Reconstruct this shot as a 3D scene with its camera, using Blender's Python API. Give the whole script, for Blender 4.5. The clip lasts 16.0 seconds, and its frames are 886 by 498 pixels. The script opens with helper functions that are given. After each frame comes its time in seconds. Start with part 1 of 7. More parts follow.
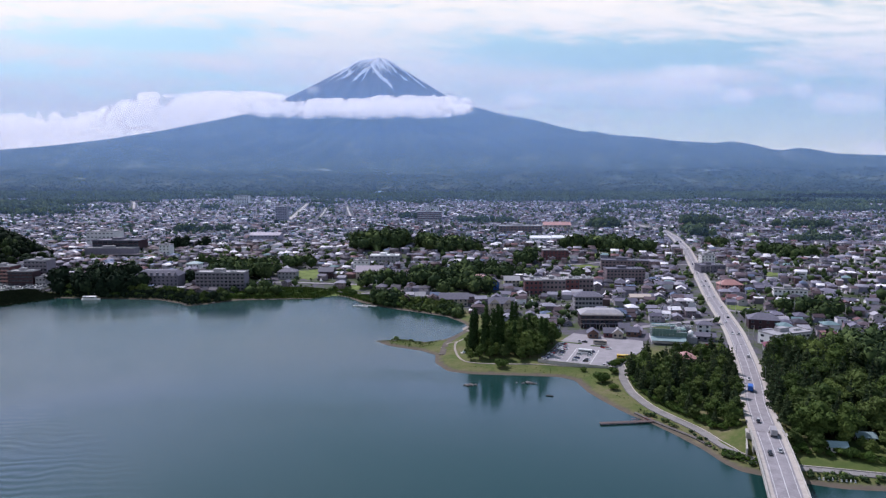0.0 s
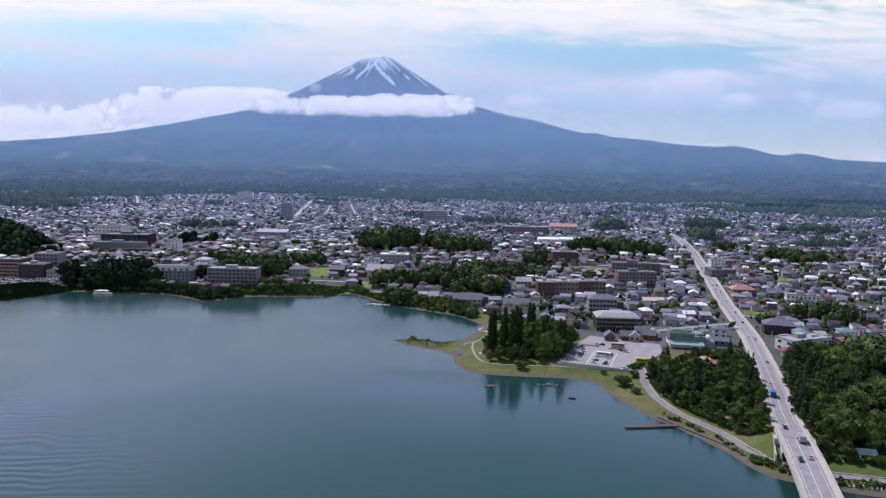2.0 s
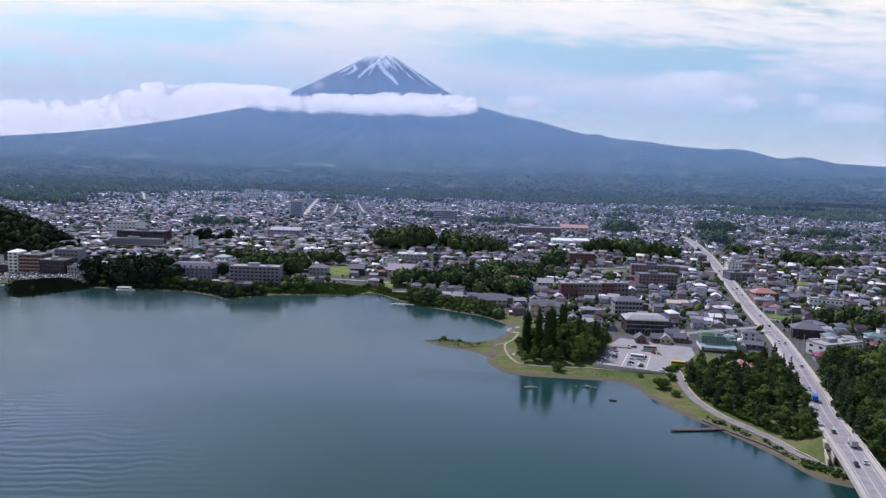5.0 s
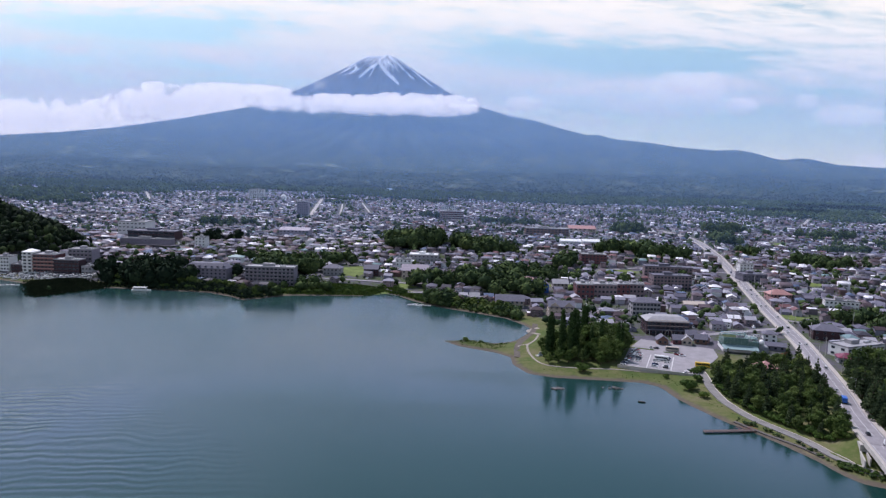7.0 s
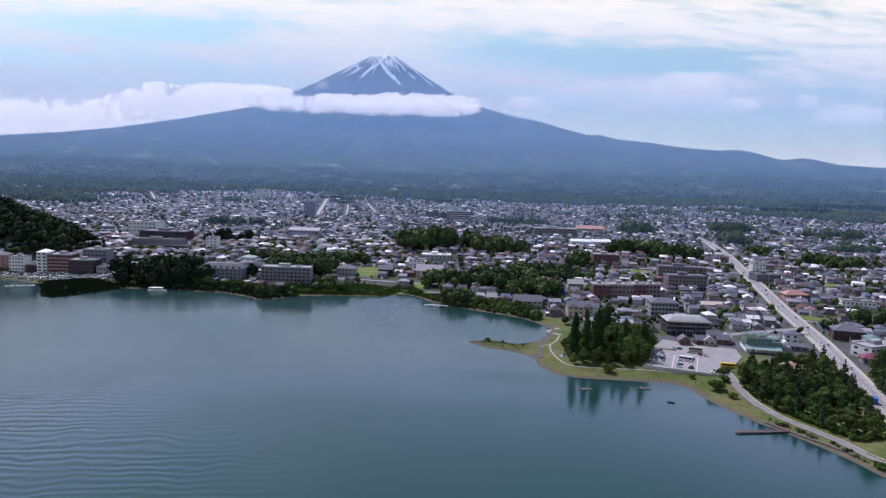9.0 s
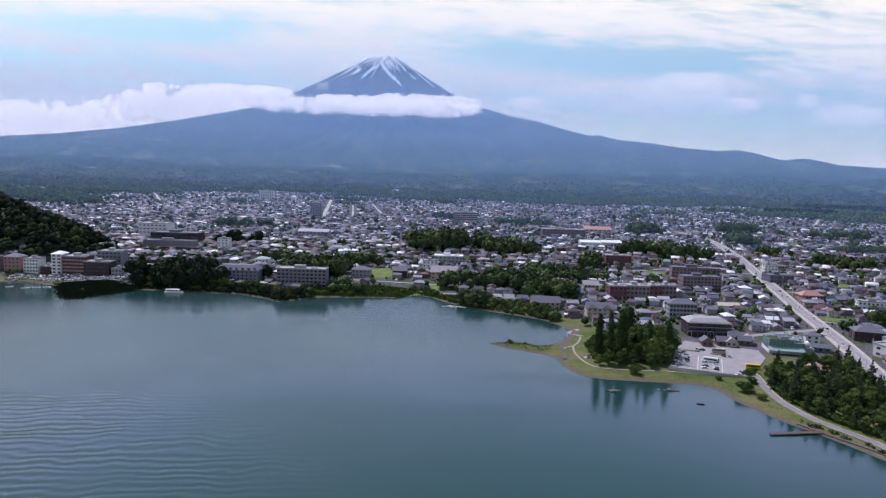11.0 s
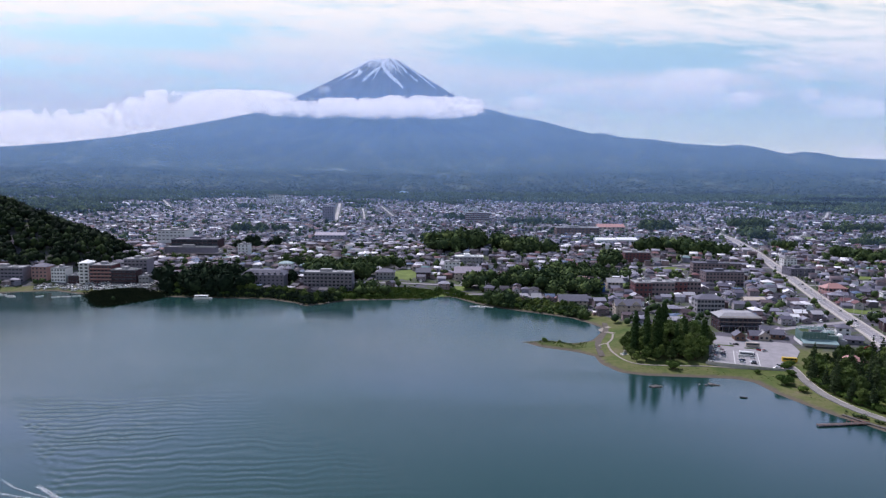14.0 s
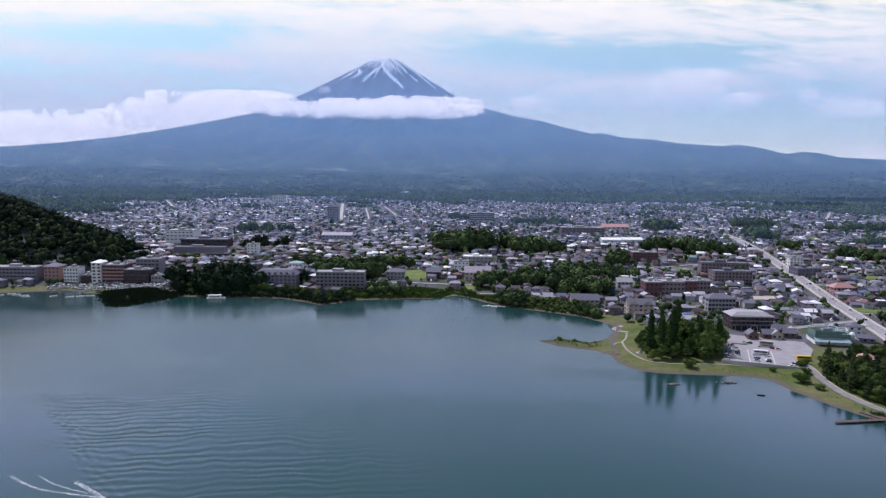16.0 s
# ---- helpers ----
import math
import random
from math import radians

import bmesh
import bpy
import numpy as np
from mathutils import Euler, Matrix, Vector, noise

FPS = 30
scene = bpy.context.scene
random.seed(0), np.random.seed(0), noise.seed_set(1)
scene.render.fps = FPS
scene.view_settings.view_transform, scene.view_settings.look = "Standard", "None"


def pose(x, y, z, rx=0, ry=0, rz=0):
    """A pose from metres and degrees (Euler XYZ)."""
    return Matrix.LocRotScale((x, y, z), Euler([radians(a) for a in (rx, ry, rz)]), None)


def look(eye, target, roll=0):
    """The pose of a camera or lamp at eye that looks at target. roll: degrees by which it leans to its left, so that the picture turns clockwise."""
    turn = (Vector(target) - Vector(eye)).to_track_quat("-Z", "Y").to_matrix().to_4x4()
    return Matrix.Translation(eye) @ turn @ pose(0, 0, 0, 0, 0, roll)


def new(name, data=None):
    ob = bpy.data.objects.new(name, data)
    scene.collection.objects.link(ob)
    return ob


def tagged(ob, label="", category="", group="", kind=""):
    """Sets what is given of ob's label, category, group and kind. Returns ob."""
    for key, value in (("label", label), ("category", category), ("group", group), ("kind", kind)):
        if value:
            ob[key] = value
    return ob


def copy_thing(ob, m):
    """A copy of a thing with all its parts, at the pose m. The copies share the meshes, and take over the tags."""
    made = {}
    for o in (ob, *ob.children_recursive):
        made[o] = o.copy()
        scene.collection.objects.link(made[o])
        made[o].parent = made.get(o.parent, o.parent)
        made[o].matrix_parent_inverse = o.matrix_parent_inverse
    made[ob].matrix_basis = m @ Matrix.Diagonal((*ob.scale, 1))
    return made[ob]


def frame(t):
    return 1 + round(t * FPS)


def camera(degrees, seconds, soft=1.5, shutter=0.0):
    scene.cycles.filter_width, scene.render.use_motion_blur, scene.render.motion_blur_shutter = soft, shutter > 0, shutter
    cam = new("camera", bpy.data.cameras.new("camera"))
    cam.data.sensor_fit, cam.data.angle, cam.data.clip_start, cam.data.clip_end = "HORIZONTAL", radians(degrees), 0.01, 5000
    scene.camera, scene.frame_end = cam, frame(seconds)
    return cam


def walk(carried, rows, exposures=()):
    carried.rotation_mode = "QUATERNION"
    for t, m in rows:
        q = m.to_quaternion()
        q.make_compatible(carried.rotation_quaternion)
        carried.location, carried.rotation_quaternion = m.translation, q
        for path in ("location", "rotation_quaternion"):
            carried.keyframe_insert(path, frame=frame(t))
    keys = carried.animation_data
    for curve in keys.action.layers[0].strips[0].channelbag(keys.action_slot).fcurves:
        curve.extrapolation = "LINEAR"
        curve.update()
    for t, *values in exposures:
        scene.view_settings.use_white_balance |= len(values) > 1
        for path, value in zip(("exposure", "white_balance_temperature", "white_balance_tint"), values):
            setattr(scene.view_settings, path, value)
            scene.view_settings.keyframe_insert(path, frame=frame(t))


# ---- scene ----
cam = camera(66.0, 16.0, 1.3)
PATH = [
    (0, (4.757, 1.792, 104.332), (4.722, 3.779, 104.103), 0.0),
    (0.5, (1.652, 1.662, 104.412), (1.619, 3.649, 104.183), 0.4),
    (1, (-1.486, 1.602, 104.425), (-1.517, 3.589, 104.195), 0.6),
    (1.5, (-4.577, 1.783, 104.524), (-4.608, 3.769, 104.292), 0.9),
    (2, (-7.693, 1.983, 104.661), (-7.722, 3.969, 104.43), 1.0),
    (2.5, (-10.942, 1.807, 104.683), (-10.972, 3.794, 104.452), 1.2),
    (3, (-14.485, 1.601, 104.709), (-14.513, 3.587, 104.477), 1.3),
    (3.5, (-18.061, 1.507, 104.773), (-18.088, 3.493, 104.541), 1.4),
    (4, (-21.654, 1.507, 104.856), (-21.679, 3.493, 104.623), 1.5),
    (6.5, (-39.469, 1.388, 104.926), (-39.488, 3.374, 104.694), 1.8),
    (7, (-43.136, 1.372, 104.885), (-43.153, 3.359, 104.653), 1.8),
    (7.5, (-46.714, 1.352, 104.856), (-46.73, 3.338, 104.624), 1.8),
    (8, (-50.152, 1.462, 104.859), (-50.168, 3.449, 104.627), 1.9),
    (8.5, (-53.526, 1.551, 104.703), (-53.542, 3.537, 104.472), 1.8),
    (9, (-56.992, 1.589, 104.633), (-57.007, 3.576, 104.401), 1.8),
    (11.5, (-75.099, 1.188, 104.96), (-75.108, 3.175, 104.73), 1.7),
    (12, (-78.445, 0.589, 105.049), (-78.455, 2.576, 104.819), 1.5),
    (12.5, (-81.696, -0.279, 105.136), (-81.708, 1.708, 104.907), 1.1),
    (13, (-84.837, -1.324, 105.185), (-84.85, 0.662, 104.955), 1.0),
    (13.5, (-87.829, -2.344, 105.208), (-87.841, -0.357, 104.98), 0.6),
    (14, (-90.87, -2.986, 105.253), (-90.886, -0.999, 105.025), 0.5),
    (14.5, (-93.202, -3.599, 105.381), (-93.217, -1.612, 105.153), 0.3),
    (15, (-95.739, -4.371, 105.496), (-95.753, -2.384, 105.27), 0.3),
    (15.5, (-98.861, -5.375, 105.52), (-98.87, -3.388, 105.294), 0.4),
    (16, (-101.896, -6.923, 105.374), (-101.907, -4.935, 105.146), 0.5),
]
walk(cam, [(t, look(eye, target, roll)) for t, eye, target, roll in PATH],
     [(0.0, 0.06, 5990, 24.0), (16.0, 0.06, 5990, 24.0)])

# ---- world, sun, exposure ----
SUN_DIR = Vector((-0.36, 0.46, 0.81)).normalized()      # from the ground towards the sun
SUN_EL = math.asin(SUN_DIR.z)
SUN_AZ = math.atan2(SUN_DIR.x, SUN_DIR.y)

sun_data = bpy.data.lights.new("sun", "SUN")
sun_data.energy, sun_data.angle, sun_data.color = 4.4, radians(0.6), (1.0, 0.96, 0.92)
sun = new("sun", sun_data)
sun.matrix_world = look(SUN_DIR * 900, (0, 0, 0))


class Nodes:
    """Short hand for building node trees."""

    def __init__(self, tree):
        self.t = tree
        tree.nodes.clear()

    def n(self, kind, **kw):
        node = self.t.nodes.new(kind)
        for k, v in kw.items():
            if k in ("operation", "blend_type", "data_type", "noise_dimensions", "feature", "sky_type", "sun_disc",
                     "sun_elevation", "sun_rotation", "air_density", "dust_density", "ozone_density", "altitude",
                     "interpolation_type", "clamp", "wave_type", "bands_direction", "gradient_type"):
                exec_set(node, k, v)
            else:
                self.feed(node, k.replace("_", " "), v)
        return node

    def feed(self, node, key, v):
        sock = node.inputs[int(key[1:])] if key[0] == "i" and key[1:].isdigit() else node.inputs[key]
        if isinstance(v, bpy.types.NodeSocket):
            self.t.links.new(v, sock)
        else:
            sock.default_value = v

    def math(self, op, a, b=0.0, c=None):
        node = self.t.nodes.new("ShaderNodeMath")
        node.operation = op
        for i, v in enumerate((a, b) if c is None else (a, b, c)):
            self.feed(node, f"i{i}", v)
        return node.outputs[0]

    def ramp(self, fac, stops):
        node = self.t.nodes.new("ShaderNodeValToRGB")
        self.feed(node, "i0", fac)
        el = node.color_ramp.elements
        while len(el) < len(stops):
            el.new(0.5)
        for e, (p, c) in zip(el, stops):
            e.position = p
            e.color = (*c, 1) if len(c) == 3 else c
        return node.outputs[0]

    def step(self, v, lo, hi):
        node = self.t.nodes.new("ShaderNodeMapRange")
        node.interpolation_type = "SMOOTHSTEP"
        for i, x in enumerate((v, lo, hi, 0.0, 1.0)):
            self.feed(node, f"i{i}", x)
        return node.outputs[0]

    def mix(self, fac, a, b):
        node = self.t.nodes.new("ShaderNodeMix")
        node.data_type = "RGBA"
        self.feed(node, "i0", fac)
        for i, v in ((6, a), (7, b)):
            self.feed(node, f"i{i}", v if isinstance(v, bpy.types.NodeSocket) else (*v, 1) if len(v) == 3 else v)
        return node.outputs[2]

    def noise(self, scale, detail=4.0, rough=0.55, vec=None, dist=0.0):
        node = self.t.nodes.new("ShaderNodeTexNoise")
        for k, v in (("Scale", scale), ("Detail", detail), ("Roughness", rough), ("Distortion", dist)):
            self.feed(node, k, v)
        if vec is not None:
            self.feed(node, "Vector", vec)
        return node.outputs[0]

    def xyz(self, vec):
        node = self.t.nodes.new("ShaderNodeSeparateXYZ")
        self.feed(node, "i0", vec)
        return node.outputs

    def vec(self, x, y, z):
        node = self.t.nodes.new("ShaderNodeCombineXYZ")
        for i, v in enumerate((x, y, z)):
            self.feed(node, f"i{i}", v)
        return node.outputs[0]

    def bump(self, height, strength, distance):
        node = self.t.nodes.new("ShaderNodeBump")
        for k, v in (("Height", height), ("Strength", strength), ("Distance", distance)):
            self.feed(node, k, v)
        return node.outputs[0]


def exec_set(node, k, v):
    """Sets the few enumerated node options that are used here."""
    if k == "operation":
        node.operation = v
    elif k == "noise_dimensions":
        node.noise_dimensions = v


world = bpy.data.worlds.new("sky")
scene.world = world
world.use_nodes = True
w = Nodes(world.node_tree)
sky = w.n("ShaderNodeTexSky")
sky.sky_type, sky.sun_disc, sky.sun_elevation, sky.sun_rotation = "NISHITA", False, SUN_EL, SUN_AZ
sky.air_density, sky.dust_density, sky.ozone_density, sky.altitude = 1.0, 1.0, 1.6, 900
SKY_STRENGTH = 0.095
# gaps in the high veil: azimuth and elevation (tangents), half widths, depth
GAPS = [(-0.52, 0.196, 0.22, 0.020, 0.75), (-0.40, 0.180, 0.11, 0.015, 0.8), (-0.58, 0.145, 0.14, 0.014, 0.7), (0.31, 0.165, 0.15, 0.020, 1.1), (0.09, 0.178, 0.11, 0.016, 0.7),
        (0.12, 0.152, 0.14, 0.014, 0.7), (0.50, 0.075, 0.26, 0.040, 0.75), (0.18, 0.105, 0.12, 0.020, 0.45), (-0.32, 0.125, 0.12, 0.018, 0.5), (0.55, 0.125, 0.10, 0.012, 0.5)]
d = w.xyz(w.n("ShaderNodeTexCoord").outputs["Generated"])
lift = w.math("ADD", w.math("MAXIMUM", d[2], 0.0), 0.16)
high = w.vec(w.math("DIVIDE", d[0], lift), w.math("DIVIDE", d[1], lift), 0.0)
stretch = w.n("ShaderNodeVectorMath", operation="MULTIPLY_ADD", i0=high, i1=(0.50, 1.25, 1.0), i2=(6.3, 1.9, 0.0)).outputs[0]
veil = w.noise(1.0, 7.0, 0.52, stretch, 0.35)
fine = w.noise(4.2, 6.0, 0.6, stretch, 0.6)
cover = w.math("ADD", w.math("MULTIPLY", veil, 0.80), w.math("MULTIPLY", fine, 0.20))
cover = w.step(w.math("ADD", cover, w.math("MULTIPLY", w.step(d[2], 0.19, 0.26), 0.19)), 0.335, 0.53)
# the southern sky: a high white veil, torn open in long blue gaps
ahead = w.math("MAXIMUM", d[1], 0.05)
az, el = w.math("DIVIDE", d[0], ahead), w.math("DIVIDE", d[2], ahead)
flow = w.vec(w.math("ADD", w.math("MULTIPLY", az, 3.4), w.math("MULTIPLY", el, 5.0)), w.math("MULTIPLY", el, 19.0), 0.7)
torn = w.noise(1.5, 7.0, 0.60, flow, 0.7)
wisp = w.noise(6.0, 6.0, 0.62, flow, 0.5)
az = w.math("ADD", az, w.math("MULTIPLY", w.math("SUBTRACT", torn, 0.5), 0.16))
el = w.math("ADD", el, w.math("MULTIPLY", w.math("SUBTRACT", wisp, 0.5), 0.022))
veiled = w.math("ADD", 0.84, w.math("MULTIPLY", w.math("SUBTRACT", torn, 0.5), 1.7))
for ga, ge, gw, gh, deep in GAPS:
    qa, qe = w.math("DIVIDE", w.math("SUBTRACT", az, ga), gw), w.math("DIVIDE", w.math("SUBTRACT", el, ge), gh)
    fall = w.math("EXPONENT", w.math("MULTIPLY", w.math("ADD", w.math("MULTIPLY", qa, qa), w.math("MULTIPLY", qe, qe)), -1.0))
    veiled = w.math("SUBTRACT", veiled, w.math("MULTIPLY", fall, deep))
veiled = w.math("ADD", veiled, w.math("MULTIPLY", w.math("SUBTRACT", wisp, 0.5), 1.5))
veiled = w.math("MULTIPLY", w.step(veiled, 0.0, 1.0), 0.93)
south = w.math("MULTIPLY", w.step(d[1], 0.3, 0.6), w.math("SUBTRACT", 1.0, w.step(d[2], 0.235, 0.30)))
low = w.math("MULTIPLY", w.math("SUBTRACT", 1.0, w.step(d[2], 0.0, 0.12)), 0.60)
cover = w.math("MULTIPLY", cover, 0.92)
fade = w.math("SUBTRACT", 1.0, w.math("MULTIPLY", w.step(w.math("ADD", d[2], w.math("MULTIPLY", w.math("SUBTRACT", veil, 0.5), 0.40)), 0.27, 0.40), 0.95))
cover = w.math("MULTIPLY", cover, fade)
cover = w.math("ADD", w.math("MULTIPLY", cover, w.math("SUBTRACT", 1.0, south)), w.math("MULTIPLY", veiled, south))
cover = w.math("MAXIMUM", cover, low)
blue = w.n("ShaderNodeVectorMath", operation="MULTIPLY", i0=sky.outputs[0], i1=(SKY_STRENGTH * 1.60, SKY_STRENGTH * 1.62, SKY_STRENGTH * 1.14)).outputs[0]
shade = w.mix(fine, (0.92, 0.91, 0.79), (1.06, 1.02, 0.885))
deck = w.mix(fine, (0.72, 0.88, 1.34), (0.86, 1.00, 1.48))
shade = w.mix(w.step(d[2], 0.245, 0.30), shade, deck)
col = w.mix(cover, blue, shade)
bg = w.n("ShaderNodeBackground", Color=col, Strength=1.0)
out = w.n("ShaderNodeOutputWorld", Surface=bg.outputs[0])


# ---- materials ----
def material(name, build, rough=0.8, metal=0.0, spec=0.3):
    """A principled material; build(nodes, bsdf) feeds its colour and relief."""
    m = bpy.data.materials.new(name)
    m.use_nodes = True
    g = Nodes(m.node_tree)
    b = g.n("ShaderNodeBsdfPrincipled", Roughness=rough, Metallic=metal)
    b.inputs["Specular IOR Level"].default_value = spec
    o = g.n("ShaderNodeOutputMaterial", Surface=b.outputs[0])
    build(g, b)
    return m


def place(g):
    return g.n("ShaderNodeNewGeometry").outputs["Position"]


def obj_random(g):
    return g.n("ShaderNodeObjectInfo").outputs["Random"]


def island_random(g):
    return g.n("ShaderNodeNewGeometry").outputs["Random Per Island"]


def plain(name, colour, rough=0.75, vary=0.25, scale=0.7, spec=0.3, metal=0.0, bump=0.0):
    """A painted, stained or cast surface: a colour with grain and blotches at two scales."""
    def build(g, b):
        p = place(g)
        n = g.math("ADD", g.math("MULTIPLY", g.noise(scale, 5, 0.6, p), 0.6), g.math("MULTIPLY", g.noise(scale * 7, 3, 0.6, p), 0.4))
        dark = tuple(c * (1 - vary) for c in colour)
        light = tuple(min(0.9, c * (1 + vary)) for c in colour)
        g.feed(b, "Base Color", g.mix(g.step(n, 0.3, 0.7), dark, light))
        if bump:
            g.feed(b, "Normal", g.bump(n, 0.5, bump))
    return material(name, build, rough, metal, spec)


def leafy(name, colours, island=True, sheen=0.03):
    """Foliage: a colour for each tree, lighter and darker clumps, and light that comes through the leaves."""
    def build(g, b):
        r = obj_random(g)
        base = g.ramp(r, [(i / max(1, len(colours) - 1), c) for i, c in enumerate(colours)])
        k = g.noise(0.35, 3, 0.6, place(g))
        if island:
            k = g.math("ADD", g.math("MULTIPLY", k, 0.6), g.math("MULTIPLY", island_random(g), 0.4))
        lit = g.n("ShaderNodeVectorMath", operation="SCALE", i0=base)
        g.feed(lit, "Scale", g.math("ADD", g.math("MULTIPLY", k, 1.1), 0.45))
        g.feed(b, "Base Color", lit.outputs[0])
        thin = g.n("ShaderNodeBsdfTranslucent", Color=lit.outputs[0])
        both = g.n("ShaderNodeMixShader")
        g.feed(both, "i0", 0.30)
        g.feed(both, "i1", b.outputs[0])
        g.feed(both, "i2", thin.outputs[0])
        for node in g.t.nodes:
            if node.bl_idname == "ShaderNodeOutputMaterial":
                g.feed(node, "Surface", both.outputs[0])
    return material(name, build, 0.55, 0.0, sheen)


PEAK = Vector((-480.0, 4500.0, 823.0))


def build_ground(g, b):
    """Shore mud and grass, town lots, dark forest on the long slope, cinder rock and snow on the cone."""
    p = place(g)
    x, y, z = g.xyz(p)
    fine, broad = g.noise(0.35, 5, 0.65, p), g.noise(0.028, 4, 0.6, p)
    grass = g.ramp(g.math("ADD", g.math("MULTIPLY", broad, 0.65), g.math("MULTIPLY", fine, 0.35)),
                   [(0.32, (0.040, 0.068, 0.019)), (0.45, (0.072, 0.096, 0.028)), (0.54, (0.108, 0.112, 0.046)), (0.64, (0.145, 0.125, 0.080))])
    mud = g.mix(fine, (0.070, 0.058, 0.046), (0.135, 0.115, 0.092))
    near = g.mix(g.step(g.math("ADD", z, g.math("MULTIPLY", g.math("ADD", fine, broad), 0.9)), 1.16, 1.62), mud, grass)
    lot = g.ramp(g.math("ADD", g.math("MULTIPLY", g.noise(0.045, 5, 0.7, p), 0.6), g.math("MULTIPLY", g.noise(0.28, 4, 0.7, p), 0.4)), [(0.34, (0.030, 0.052, 0.018)), (0.45, (0.060, 0.078, 0.036)), (0.52, (0.085, 0.080, 0.100)), (0.68, (0.125, 0.117, 0.142))])
    inland = g.math("ADD", g.math("ADD", y, g.math("MULTIPLY", g.math("MAXIMUM", x, 0.0), 0.55)), g.math("MULTIPLY", fine, 14.0))
    built = g.math("MULTIPLY", g.step(inland, 452.0, 474.0), g.step(g.math("ADD", z, g.math("MULTIPLY", fine, 1.2)), 2.6, 3.3))
    town = g.mix(built, near, lot)
    wood = g.ramp(g.math("ADD", g.math("MULTIPLY", g.noise(0.022, 7, 0.74, p), 0.75), g.math("MULTIPLY", g.noise(0.12, 4, 0.7, p), 0.25)),
                  [(0.34, (0.008, 0.018, 0.010)), (0.48, (0.016, 0.032, 0.016)), (0.58, (0.032, 0.052, 0.026)), (0.70, (0.11, 0.12, 0.07))])
    meadow = g.step(g.noise(0.0065, 6, 0.66, g.vec(x, g.math("MULTIPLY", y, 0.6), g.math("MULTIPLY", z, 1.5))), 0.56, 0.66)
    clear = g.step(g.noise(0.021, 7, 0.68, g.vec(g.math("MULTIPLY", x, 0.55), g.math("MULTIPLY", y, 0.9), g.math("MULTIPLY", z, 2.4)), 0.4), 0.55, 0.68)
    wood = g.mix(g.math("MULTIPLY", g.math("MAXIMUM", g.math("MULTIPLY", meadow, 0.5), clear), 0.6), wood, (0.23, 0.24, 0.16))
    slope = g.mix(g.step(g.math("ADD", y, g.math("MULTIPLY", g.math("SUBTRACT", broad, 0.5), 700.0)), 2020.0, 2140.0), town, wood)
    # the cone: angle and distance from the summit
    dx, dy = g.math("SUBTRACT", x, PEAK.x), g.math("SUBTRACT", y, PEAK.y)
    rho = g.math("SQRT", g.math("ADD", g.math("MULTIPLY", dx, dx), g.math("MULTIPLY", dy, dy)))
    turn = g.math("ARCTAN2", dx, dy)
    rib = g.vec(g.math("MULTIPLY", turn, 9.0), g.math("MULTIPLY", rho, 0.0035), 0.0)
    ribs = g.noise(1.6, 6, 0.62, rib, 0.3)
    rock = g.ramp(g.math("ADD", g.math("MULTIPLY", ribs, 0.7), g.math("MULTIPLY", g.noise(0.02, 4, 0.6, p), 0.3)),
                  [(0.35, (0.040, 0.033, 0.034)), (0.55, (0.085, 0.068, 0.066)), (0.72, (0.125, 0.100, 0.094))])
    tree_line = g.step(g.math("ADD", z, g.math("MULTIPLY", g.math("SUBTRACT", ribs, 0.5), 210.0)), 470.0, 560.0)
    cone = g.mix(tree_line, slope, rock)
    streak = g.noise(2.1, 3, 0.5, g.vec(g.math("MULTIPLY", turn, 11.0), g.math("MULTIPLY", rho, 0.0042), 3.7), 0.2)
    reach = g.math("MULTIPLY", g.math("SUBTRACT", z, 640.0), 0.00150)
    snow = g.step(g.math("ADD", streak, reach), 0.685, 0.72)
    snow = g.math("MULTIPLY", snow, g.step(z, 625.0, 665.0))
    g.feed(b, "Base Color", g.mix(snow, cone, (0.90, 0.91, 0.93)))
    g.feed(b, "Normal", g.bump(fine, 0.6, 0.5))


